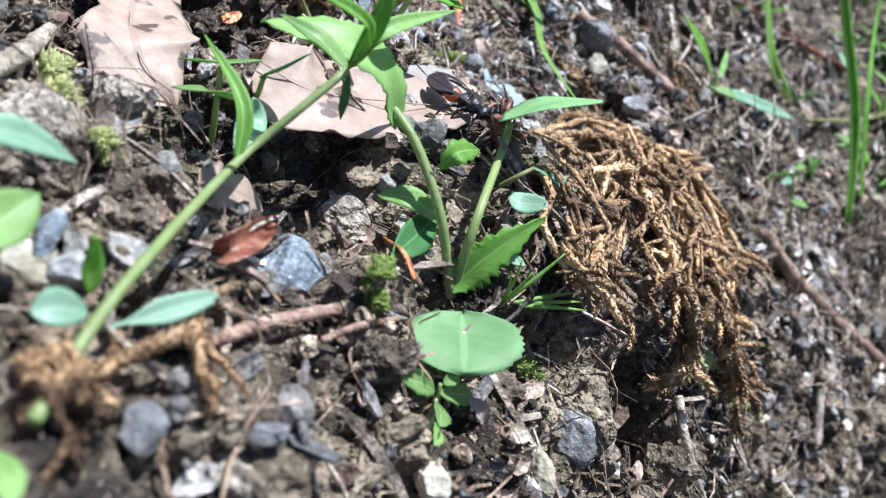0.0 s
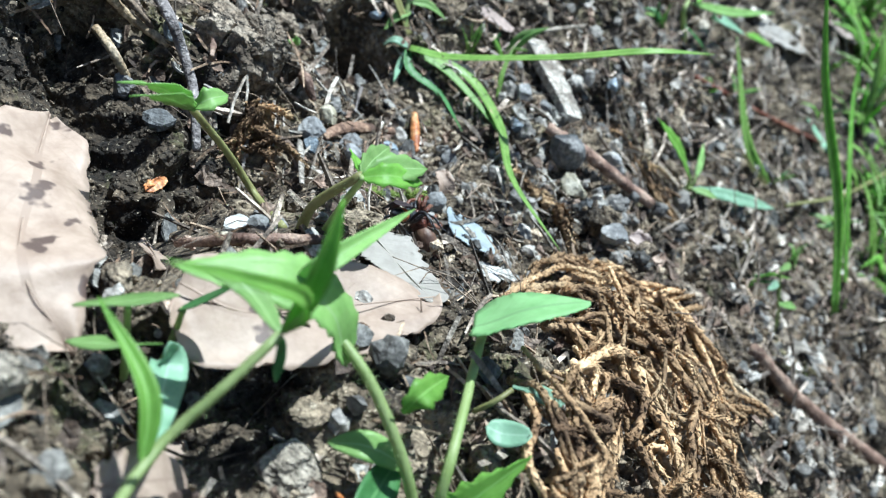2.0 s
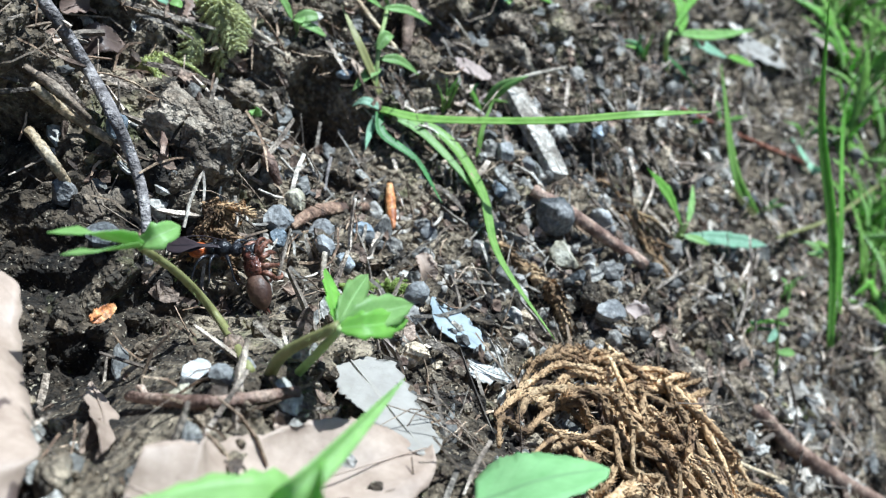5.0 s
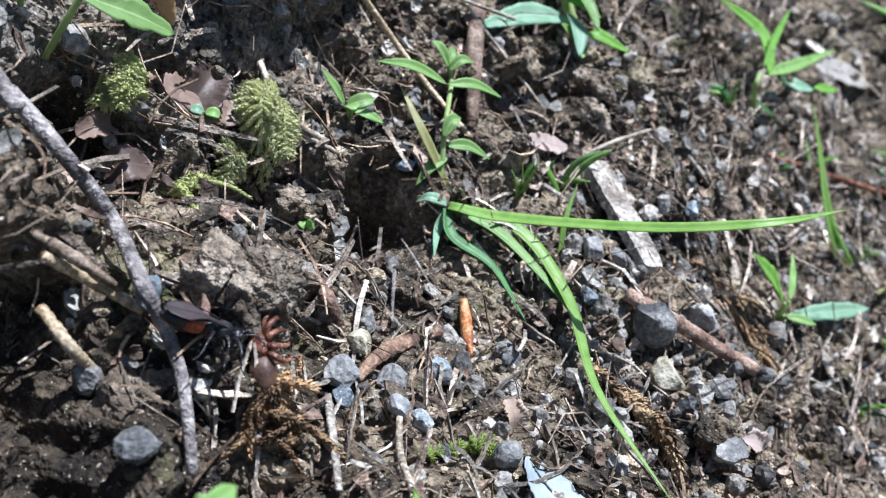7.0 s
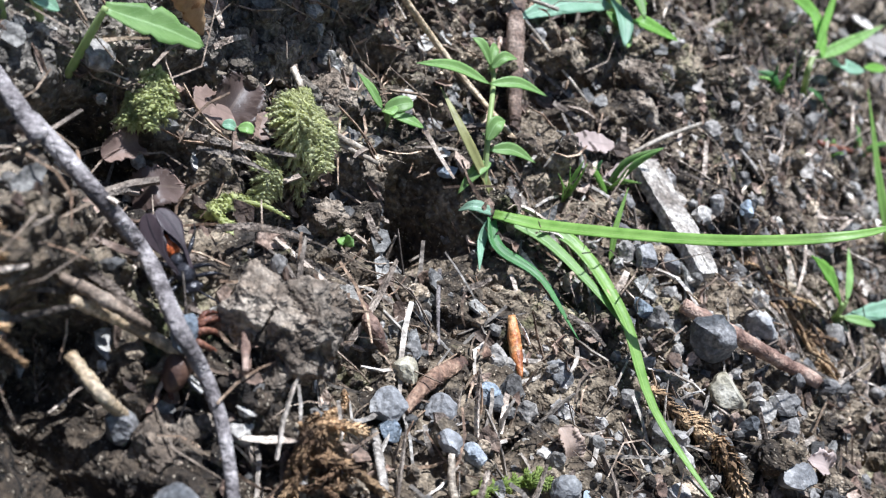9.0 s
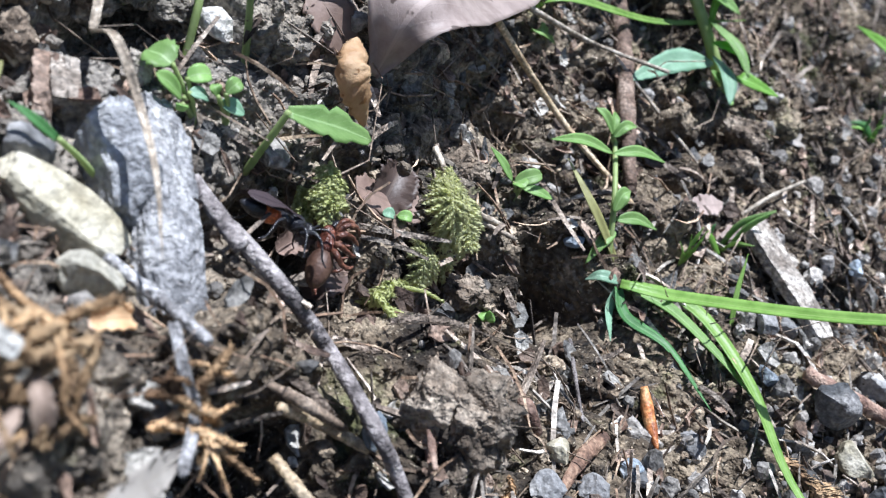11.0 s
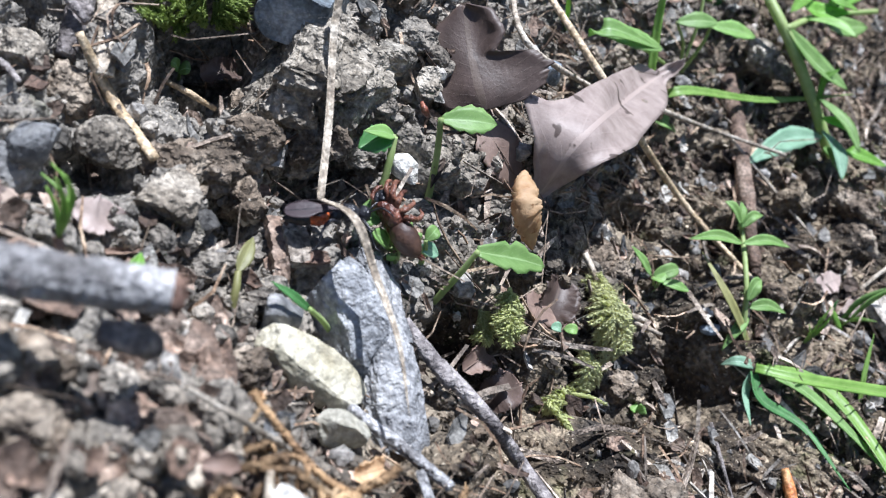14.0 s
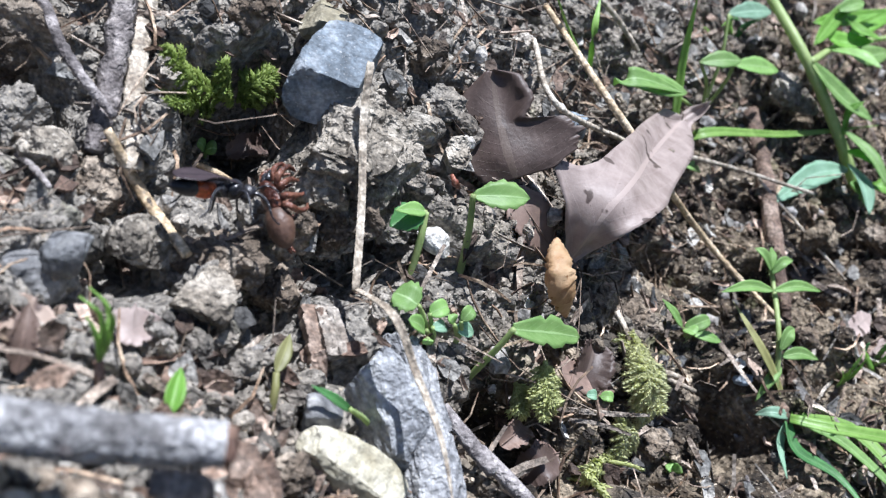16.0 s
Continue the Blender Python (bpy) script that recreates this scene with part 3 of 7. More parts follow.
def hairs(points, radius, count, length, seed):
    """Fine stiff hairs standing off a stem or leaf line."""
    rng = random.Random(seed)
    line = curve(points, 40)
    out = []
    for _ in range(count):
        k = rng.randrange(39)
        c = line[k].lerp(line[k + 1], rng.random())
        ahead = (line[k + 1] - line[k]).normalized()
        d = Vector((rng.gauss(0, 1), rng.gauss(0, 1), rng.gauss(0, 1)))
        d = (d - ahead * d.dot(ahead)).normalized()
        tip = c + d * (radius + length * rng.uniform(0.6, 1.1)) * 0.001
        s = ahead * 0.00004
        w = d.cross(ahead) * 0.00004
        out.append(([c + s, c - s + w, c - s - w, tip], [(0, 1, 3), (1, 2, 3), (2, 0, 3)]))
    return joined(out)


def scaly(points, radii, rings, leaflets, size, seed, rough=0.25, flat=0.9):
    """A shoot clothed in small pointed scale leaves that lean forward; size in millimetres."""
    rng = random.Random(seed)
    shapes = [tube(points, radii, 5, rings, rough, seed, flat, 0.15)]
    line = curve(points, leaflets + 2)
    for k in range(1, leaflets + 1):
        ahead = (line[k + 1] - line[k - 1]).normalized()
        side = ahead.cross(OUT)
        side = side.normalized() if side.length > 1e-3 else ACROSS
        over = ahead.cross(side)
        s = k / (leaflets + 1) * (len(radii) - 1)
        i = min(int(s), len(radii) - 2)
        r = (radii[i] * (1 - s + i) + radii[i + 1] * (s - i)) * 0.001
        for j in range(3):
            a = 2.1 * j + 0.9 * k + rng.uniform(-0.4, 0.4)
            d = side * math.cos(a) + over * math.sin(a)
            w = ahead.cross(d) * size * 0.00032
            c = line[k] + d * r * 0.75
            tip = c + (ahead * 0.85 + d * rng.uniform(0.3, 0.75)) * size * 0.001
            shapes.append(([c + w, c - w, c + d * size * 0.00022 + ahead * size * 0.0003, tip], [(0, 2, 3), (2, 1, 3), (1, 0, 3)]))
    return joined(shapes)


def frond(points, count, length, spread, seed, material, parent, name="frond", rise=0.4, level=0):
    """A moss shoot: a stem clothed in tiny overlapping leaves, with side shoots."""
    rng = random.Random(seed)
    axis = part(name, scaly(points, (0.35, 0.45, 0.4, 0.15), count * 2 + 4, count * 4, 0.75, seed), material, parent)
    path = curve(points, count + 2)
    for k in range(1, count + 1):
        ahead = (path[k + 1] - path[k - 1]).normalized()
        side = ahead.cross(OUT).normalized()
        taper = math.sin(math.pi * (0.15 + 0.8 * k / count)) ** 0.6
        for s in (-1, 1):
            d = (side * s * spread * rng.uniform(0.6, 1.2) + ahead * rng.uniform(0.4, 0.9) + OUT * rng.uniform(-0.15, rise)).normalized()
            le = length * taper * rng.uniform(0.6, 1.15) * 0.001
            line = [path[k], path[k] + d * le * 0.55 + OUT * le * 0.08, path[k] + d * le - OUT * le * rng.uniform(0.1, 0.35)]
            part("shoot", scaly(line, (0.3, 0.4, 0.32, 0.1), 8, max(5, int(le * 3600)), 0.85, seed * 31 + k * 2 + s), material, axis)
    return axis


# ---- ground ----
def steps(*runs):
    return np.concatenate([np.arange(a, b, d) for a, b, d in runs])


def build_ground():
    us = steps((-135, -112, 1.6), (-112, -58, 0.75), (-58, 135, 0.52), (135, 180, 0.9), (180, 420, 1.6))
    vs = steps((-190, -115, 1.6), (-115, -10, 0.8), (-10, 185, 0.52), (185, 215, 0.9), (215, 290, 1.6))
    gu, gv = np.meshgrid(us, vs, indexing="ij")
    h = surface(gu, gv)
    nu, nv = gu.shape
    # lumps lean out a little, so that the soil has undercut edges
    su = gu + 0.9 * smooth_noise(gu, gv, 4.5, 41)
    sv = gv - 0.16 * (h - bank(gu, gv)) + 0.9 * smooth_noise(gu, gv, 4.5, 42)
    o, a, b, c = (np.array(x) for x in (ORIGIN, ACROSS, UPHILL, OUT))
    co = o + (su[..., None] * a + sv[..., None] * b + h[..., None] * c) * 0.001
    idx = np.arange(nu * nv).reshape(nu, nv)
    quads = np.stack([idx[:-1, :-1], idx[1:, :-1], idx[1:, 1:], idx[:-1, 1:]], -1).reshape(-1, 4)
    # the bank goes on around the close part, coarser
    far_u = np.r_[np.linspace(-4000, -240, 24), np.linspace(-200, 450, 30), np.linspace(500, 4000, 24)]
    far_v = np.r_[np.linspace(-4000, -280, 24), np.linspace(-240, 340, 30), np.linspace(380, 4000, 24)]
    fu, fv = np.meshgrid(far_u, far_v, indexing="ij")
    inside = (fu > -132) & (fu < 416) & (fv > -188) & (fv < 288)
    fh = bank(fu, fv) + 40 * smooth_noise(fu, fv, 600, 8) * np.clip((np.hypot(fu - 90, fv - 50) - 400) / 600, 0, 1) - np.where(inside, 45, 2)
    fco = o + (fu[..., None] * a + fv[..., None] * b + fh[..., None] * c) * 0.001
    fi = np.arange(fu.size).reshape(fu.shape) + nu * nv
    fq = np.stack([fi[:-1, :-1], fi[1:, :-1], fi[1:, 1:], fi[:-1, 1:]], -1).reshape(-1, 4)
    me = bpy.data.meshes.new("ground")
    verts = np.concatenate([co.reshape(-1, 3), fco.reshape(-1, 3)])
    faces = np.concatenate([quads, fq])
    me.from_pydata(verts.tolist(), [], faces.tolist())
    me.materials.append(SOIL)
    me.polygons.foreach_set("use_smooth", [True] * len(me.polygons))
    me.update()
    ob = new("ground", me)
    tagged(ob, "steep bank of crumbly grey-brown soil with hollows", "ground", kind="structure")


build_ground()
# ---- stones ----
def rock(name, at, size, material, label, turn=(0, 0, 0), seed=0, along=None, facets=11, level=4, rough=0.07, group="", cut=(0.5, 0.85), box=0.0):
    return single(name, stone(on(*at), size, turn, seed, level, facets, rough, along, cut, box), material, label, "stone", group, smooth=False)


rock("slab_stone", (-9.4, 123.2, 0.5), (18.5, 6.2, 6), SLAB_STONE, "long rough grey slab of stone standing in the soil", (-24, -4, 0), 11, on(-17.4, 113.8, 2.0) - on(-3.1, 134.3, 4.0), 6, 5, 0.08, "", (0.6, 0.85), 0.75)
rock("stone", (-10.9, 129.1, 3.0), (10.5, 4.4, 6), SLAB_STONE, "pale speckled stone leaning on the slab", (-8, 5, 0), 31, on(-15.1, 121.9, 3.0) - on(-9.3, 134.5, 4.0), 7, 4, 0.09, "", (0.6, 0.9), 0.75)
rock("pebble", (-23.7, 121.7, 4.0), (3, 4.4, 3), PALE_STONE, "small pale stone below a larger one", (20, 10, 40), 32, None, 8, 3, 0.05)

rock("pale_stone", (-20.4, 129.0, 3.0), (9.8, 4.0, 3.4), PALE_STONE, "pale cream broken stone beside the slab", (-14, 0, 0), 12, on(-18.4, 122.9, 4.0) - on(-23.3, 134.4, 4.0), 6, 4, 0.05, "", (0.65, 0.9), 0.72)
rock("stone", (-18.9, 136.2, 2.0), (3.2, 3.8, 3), GREY_STONE, "small grey-green stone leaning on a paler one", (20, 10, 30), 13)
rock("block_stone", (21.5, 168.7, 6.0), (11.5, 7.6, 7), BLUE_STONE, "blue-grey block of stone topped with soil", (-14, 16, 12), 14, None, 3, 4, 0.03, "", (0.75, 0.95), 0.6)
rock("earthy_rock", (15.4, 158.2, 4.0), (17, 14, 11), EARTH_ROCK, "rock caked with grey earth above a hollow", (-10, 12, 20), 15, None, 9, 5, 0.22, "", (0.5, 0.85), 0.7)
rock("stone", (-76.3, 17.2, 1.0), (5.4, 6.4, 4), BLUE_STONE, "blue-grey stone set in dark crumbly soil", (0, 0, 20), 16, None, 8, 4, 0.05)
rock("stone", (-30.6, 172.0, 1.0), (4.6, 4.2, 4), GREY_STONE, "rounded grey stone on the crumbly soil", (0, 0, 10), 17, None, 9, 4)
rock("stone", (-18.4, 156.5, 1.0), (5, 4.5, 4.5), EARTH_ROCK, "earth-crusted grey stone in the litter", (0, 20, 10), 18, None, 9, 4, 0.12)
rock("stone", (137.9, 102.3, 6.0), (4.6, 9.5, 4.5), EARTH_ROCK, "upright grey-brown stone among green stems", (0, 0, 12), 19, None, 8, 4)
PEBBLES = (
    (69.2, 22.7, 1.0, 5.5, 5, 4, DARK_STONE), (43.9, 38.2, 1.0, 4.6, 2.8, 3, GREY_STONE), (17.7, 51.3, 1.0, 2.8, 3.2, 2.6, GREY_STONE),
    (18.6, 59.1, 0.5, 2.6, 2.8, 2.4, PALE_STONE), (61.7, 15.8, 1.0, 4.5, 3.8, 3.4, PALE_STONE), (57.1, 10.6, 1.0, 2.2, 2, 2, DARK_STONE),
    (65.1, 34.2, 1.0, 3, 2.2, 2, BLUE_STONE), (11.8, 58.0, 1.0, 3.2, 3, 2.4, GREY_STONE), (-7.0, 85.6, 0.0, 3.2, 2.4, 1.6, BLUE_STONE),
    (82.3, 33.8, 1.0, 2.8, 2.4, 2.2, GREY_STONE), (74.8, 40.2, 1.0, 2.8, 2.6, 2.4, GREY_STONE), (87.9, 11.6, 1.0, 4.2, 3.6, 3, GREY_STONE),
    (59.7, 76.2, 1.0, 2.2, 1.4, 1.4, BLUE_STONE), (47.9, 103.5, 0.5, 5, 4.5, 4, EARTH_ROCK), (52.1, 96.7, 0.5, 3.5, 4.5, 3, EARTH_ROCK),
    (20.3, 32.4, 1.0, 2.6, 2.4, 2, GREY_STONE), (15.3, 44.4, 1.0, 2.4, 2.2, 2, BLUE_STONE),
    (51.3, 3.7, 1.0, 4.6, 3.2, 3, GREY_STONE), (108.7, 28.1, 1.0, 2.8, 1.8, 1.8, BLUE_STONE), (27.6, 45.3, 1.0, 2.2, 2.6, 2, GREY_STONE),
    (-21.9, 71.1, 0.0, 3.4, 2.4, 2.2, DARK_STONE), (-18.6, 80.9, 0.0, 3, 3.6, 2.2, DARK_STONE), (28.1, 46.5, 1.0, 2.4, 2.8, 2, BLUE_STONE),
    (18.7, 140.5, 1.0, 2.4, 4.2, 2, SILK), (65.6, 136.8, 1.0, 4, 3.6, 3, BLUE_STONE),
    (-26.7, 171.1, 1.0, 4, 3, 3, GREY_STONE), (-17.7, 166.7, 1.0, 4.5, 5, 4, EARTH_ROCK), (-18.2, 184.3, 1.0, 5, 4, 4, EARTH_ROCK),
    (28.1, 176.7, 1.0, 5, 4, 4, PALE_STONE), (29.3, 154.9, 1.0, 4, 4.4, 3.6, EARTH_ROCK), (30.3, 148.0, 1.0, 3.6, 3, 3, EARTH_ROCK),
    (-107.8, 13.8, 1.0, 3, 2.2, 2, GREY_STONE), (-98.8, 6.7, 1.0, 1.8, 2.8, 1.4, DARK_STONE), (-79.9, -11.8, 1.0, 4, 2.6, 2.4, PALE_STONE),
    (-59.4, -26.1, 1.0, 4.6, 2.8, 2.4, PALE_STONE), (-60.8, -18.5, 1.0, 2.2, 1.6, 1.6, PALE_STONE), (-103.4, 32.0, 1.0, 4, 3.2, 3, PALE_STONE),
    (-93.0, 46.1, 1.0, 8, 6, 6, EARTH_ROCK), (-101.5, 29.7, 1.0, 2.6, 2.2, 2, GREY_STONE), (-58.6, 18.6, 0.0, 5, 4.4, 4, EARTH_ROCK),
    (-46.1, -27.6, 0.0, 5, 6, 4, DARK_STONE), (-101.2, 33.6, 1.0, 4, 1.8, 1.6, BLUE_STONE), (-103.1, 5.7, 0.5, 4, 3.4, 3, EARTH_ROCK),
    (-33.9, 47.9, 1.0, 2.6, 2.2, 2, GREY_STONE), (-33.8, 46.1, 1.0, 1.8, 1.6, 1.5, GREY_STONE), (-37.1, 47.3, 1.0, 1.8, 1.5, 1.4, PALE_STONE), (12.1, 49.7, 1.0, 2.4, 2.6, 2, GREY_STONE), (9.4, 55.7, 1.0, 2.4, 2.2, 2, BLUE_STONE), (-79.6, 45.9, 0.0, 4, 3.5, 3, EARTH_ROCK),
)
for k, (u, v, h, a, b, c, material) in enumerate(PEBBLES):
    rock("pebble", (u, v, h + 1.0), (a, b, c), material, "small broken %s lying in crumbly soil" % material.name.replace("_", " "), (k * 37 % 60, k * 53 % 50, k * 71 % 180), 100 + k, None, 11, 3, 0.09, "pebbles in the soil")

EARTH_LUMPS = (
    (-91.1, 46.4, 0.0, 9),
    (-92.3, 40.7, 0.0, 7),
    (-5.4, 200.1, 0.0, 8),
    (-15.5, 191.2, 0.0, 6),
    (-16.2, 178.2, 0.0, 5.5),
    (10.4, 187.4, 0.0, 4),
    (17.5, 183.0, 0.0, 5),
    (16.7, 153.4, 0.0, 6),
    (9.3, 164.5, 0.0, 4),
    (62.8, 163.0, 0.0, 5),
    (40.7, 162.0, 0.0, 4.5),
    (35.3, 154.6, 0.0, 5),
    (-8.5, 157.8, 0.0, 5),
    (5.8, 151.2, 0.0, 4),
    (44.2, 110.3, 0.0, 6),
    (25.9, 133.9, 0.0, 5),
    (-12.6, 160.5, 0.0, 6),
    (-40.9, 150.1, 0.0, 5),
    (-49.2, 149.5, 0.0, 6),
    (-14.4, 157.7, 0.0, 7),
    (-6.0, 151.2, 0.0, 5),
    (-19.0, 146.7, 0.0, 5),
    (52.2, 101.2, 0.0, 7),
    (-51.4, 21.7, 0.0, 5),
    (-74.6, 1.9, 0.0, 5),
    (-100.0, 2.7, 0.0, 6),
    (-90.8, 32.2, 0.0, 5),
    (143.2, 48.0, 0.0, 7),
    (120.3, 63.0, 0.0, 6),
    (113.5, 59.4, 0.0, 7),
    (142.7, 47.7, 0.0, 7),
    (5.1, 77.0, 1.0, 7),
    (3.9, 73.1, 0.0, 6),
    (48.8, 96.8, 1.0, 6),
    (53.0, 98.4, 1.0, 5),
    (94.7, -32.5, 1.0, 6),
    (60.1, -19.4, 1.0, 6),
    (52.5, 6.6, 0.0, 5),
    (9.4, 153.1, 1.0, 7),
    (-2.2, 158.5, 1.0, 6),
    (-15.5, 157.7, 1.0, 6),
    (13.1, 160.3, 1.0, 6),
    (-53.9, 147.8, 2.0, 5),
    (-52.8, 151.5, 2.0, 5),
    (-52.2, 143.8, 2.0, 5),
    (-48.5, 139.6, 2.0, 4),
    (8.3, 157.1, 2.0, 7),
    (17.9, 146.9, 2.0, 6),
    (-1.8, 156.7, 1.0, 6),
    (2.2, 82.0, 1.0, 7),
    (3.8, 75.0, 1.0, 7),
    (-1.5, 73.0, 1.0, 6),
    (-17.2, 76.8, 1.0, 6),
    (9.3, 76.2, 1.0, 6),
    (-13.2, 74.9, 1.0, 5),
    (137.5, 56.1, 1.0, 7),
    (128.2, 19.9, 1.0, 6),
    (85.9, 20.2, 1.0, 6),
    (-39.9, -35.1, 0.0, 5),
    (-24.0, -50.0, 0.0, 6),
    (-53.2, -14.7, 0.0, 5),
    (6.2, -73.9, 0.0, 6),
    (57.2, -97.3, 0.0, 6),
    (78.6, -118.6, 0.0, 6),
    (133.4, -68.2, 0.0, 5),
    (54.4, -52.8, 0.0, 6),
    (67.9, 51.0, 0.0, 5),
    (27.8, 81.1, 0.0, 6),
    (3.5, 77.4, 0.0, 5),
    (28.2, 96.2, 0.0, 6),
    (33.5, 84.5, 0.0, 6),
    (39.4, 100.9, 0.0, 5),
    (-28.1, 135.4, 2.0, 5),
    (-38.2, 133.9, 2.0, 5),
    (115.0, 57.5, 0.0, 7),
    (107.2, 76.1, 0.0, 6),
)
for k, (u, v, h, r) in enumerate(EARTH_LUMPS):
    single("earth_lump", stone(on(u, v, 0), (r * 0.85, r * (0.6 + k % 3 * 0.12), r * 0.75), (k * 29 % 50, k * 41 % 40, k * 67 % 180), 300 + k, 4, 10, 0.3), SOIL if k % 2 and not (abs(u - 3) < 8 and abs(v - 77) < 7) else EARTH_LUMP, "crumbly lump of grey-brown earth on the bank", "earth lump", "earth lumps")

# ---- dead leaves ----
def dead_leaf(points, width, material, label, outline="oval", up=None, wave=3.0, ragged=0.28, seed=0, fold=0.1, curl=0.0, stalk=None):
    ob = thing("dead_leaf", points[0], label, "dead leaf")
    part("blade", leaf(points, width, outline, up, fold, 0, 0, wave, 60, 15, 0.2, seed, ragged, curl), material, ob)
    if material not in (DARK_LEAF, GREY_LEAF):
        part("midrib", tube([p - OUT * 0.0001 for p in points], (0.16, 0.14, 0.08), 5, 30), material, ob)
    if stalk:
        part("stalk", tube(stalk, (0.7, 0.5, 0.45), 6, 12, 0.1, seed), PALE_STRAW, ob, "thin pale leaf stalk")
    return ob


dead_leaf(spots((-41.8, 77.0, 5.0), (-52.8, 68.0, 6.0), (-66.0, 56.5, 5.0), (-67.8, 44.5, 2.0)), 18.5, TAN_LEAF, "pinkish tan dead leaf with dark spots on the soil", seed=3, outline="waisted", ragged=0.1, wave=3.5)
dead_leaf(spots((-54.8, 44.5, 4.0), (-50.4, 37.0, 5.0), (-37.0, 30.2, 5.5), (-22.8, 23.1, 3.0)), 16, TAN_LEAF, "folded tan dead leaf lying over a dark hollow", "broad", seed=5, wave=3.2, ragged=0.2, up=OUT + Vector((0, 0, 0.5)))
dead_leaf(spots((34.7, 138.7, 5.0), (37.9, 145.3, 8.0), (43.9, 154.2, 8.0)), 25, DARK_LEAF, "dark brown dead leaf with a notched edge against a rock", "notched", up=Vector((-0.1, -0.76, 0.64)), seed=7, ragged=0.14, fold=-0.08, wave=1.6)
dead_leaf(spots((36.1, 121.7, 3.5), (45.3, 124.9, 8.0), (90.4, 120.1, 9.0), (101.3, 118.0, 9.0)), 25, GREY_LEAF, "large grey-brown lobed dead leaf with a curled tip and long stalk", "lobed", up=Vector((0.3, -0.6, 0.75)), seed=9, ragged=0.06, wave=2.0, fold=0.1, stalk=spots((76.9, 119.2, 8.0), (104.1, 101.6, 8.0), (110.0, 86.0, 6.0)))
dead_leaf(spots((35.2, 138.3, 1.5), (34.2, 131.5, 2.0), (36.2, 124.1, 1.5)), 8, BROWN_LEAF, "piece of tan dead leaf under a larger leaf", seed=10, wave=1.5)
ob = thing("dead_leaf", on(36.1, 126.2, 4.0), "small orange-brown rolled leaf hanging by its tip", "dead leaf")
part("roll", tube(spots((33.3, 127.0, 6.0), (26.9, 123.2, 7.5), (27.6, 116.5, 5.0)), (0.5, 1.5, 2.1, 2.45, 2.5, 2.2, 1.4, 0.3), 16, 40, 0.2, 11, 0.7, 0.0), CURL_LEAF, ob)
dead_leaf(spots((-36.7, 171.0, 2.0), (-36.6, 166.9, 3.0), (-36.8, 162.3, 2.0)), 6, TAN_LEAF, "curled scrap of tan leaf in the litter", seed=12)
dead_leaf(spots((-28.9, 162.2, 2.0), (-27.8, 159.7, 3.0), (-24.1, 157.7, 2.0)), 5, GREY_LEAF, "small purple-grey scrap of dead leaf", seed=13)
dead_leaf(spots((-79.9, 31.9, 1.0), (-67.7, 30.5, 2.0), (-63.1, 26.9, 1.0)), 3.4, TAN_LEAF, "small tan scrap of dead leaf on soil", seed=14, wave=1)
dead_leaf(spots((7.4, 104.5, 1.0), (10.6, 103.1, 2.0), (13.7, 101.1, 1.0)), 5.5, BROWN_LEAF, "brown scrap of dead leaf in a hollow", seed=15, wave=1)
dead_leaf(spots((20.6, 107.9, 1.0), (28.4, 103.2, 2.0), (31.5, 99.2, 1.0)), 7, BROWN_LEAF, "dull brown dead leaf beside moss", seed=16, wave=1.5)
dead_leaf(spots((22.8, 29.5, 1.0), (20.6, 23.7, 2.0), (19.0, 17.0, 1.0)), 7, BLUE_LEAF, "pale bluish flake of dead leaf on pebbles", seed=17, wave=1.2)
dead_leaf(spots((-14.3, 35.4, 1.0), (-17.1, 29.5, 3.0), (-23.5, 22.0, 3.0)), 10, PALE_LEAF, "pale scrap of leaf behind the tan leaf", "broad", seed=18, wave=1.2)
dead_leaf(spots((16.2, 17.8, 1.0), (15.6, 14.3, 2.0), (17.6, 10.6, 1.0)), 5.0, SILK, "white notched flake of dead leaf beside dry clubmoss", "notched", seed=61, wave=1.2, ragged=0.4)
dead_leaf(spots((-32.0, 62.0, 2.0), (-30.1, 61.8, 3.0), (-28.4, 61.7, 2.0)), 2, BUD, "crumpled orange scrap of leaf on dark soil", "broad", seed=62, wave=2.5, ragged=0.4)
dead_leaf(spots((-79.1, 32.2, 2.0), (-75.9, 30.1, 4.0), (-67.8, 25.8, 2.0)), 6, TAN_LEAF, "broken piece of tan leaf between stones", "broad", seed=63, wave=1.5, ragged=0.35)
dead_leaf(spots((-77.7, 25.5, 2.0), (-72.1, 23.6, 4.0), (-68.2, 21.6, 2.0)), 5, DARK_LEAF, "small brown curled piece of leaf", seed=64, wave=1.5)
dead_leaf(spots((-38.5, 55.0, 2.0), (-45.0, 50.3, 4.0), (-52.6, 48.0, 2.0)), 4, TAN_LEAF, "narrow curled tan leaf beside a larger one", "lance", seed=65, wave=1.5)
dead_leaf(spots((21.4, 110.4, 1.0), (26.1, 105.5, 2.5), (30.8, 99.8, 1.0)), 6, BROWN_LEAF, "brown curved flake of leaf beside moss", "broad", seed=66, wave=1.5)
dead_leaf(spots((285.2, 6.9, 1.0), (292.2, -3.5, 3.0), (303.0, -14.9, 1.0)), 11, PALE_LEAF, "pale blotched dead leaf on the far soil", "broad", seed=67, wave=2, ragged=0.3)
dead_leaf(spots((342.2, -13.7, 1.0), (345.2, -23.5, 3.0), (345.9, -31.8, 1.0)), 9, GREY_LEAF, "grey-brown dead leaf on the far soil", "broad", seed=68, wave=2, ragged=0.3)
dead_leaf(spots((135.4, 54.2, 1.0), (138.4, 50.3, 2.0), (141.1, 46.7, 1.0)), 4, PALE_LEAF, "small pale scrap of leaf on crumbly soil", "broad", seed=69, wave=1, ragged=0.3)
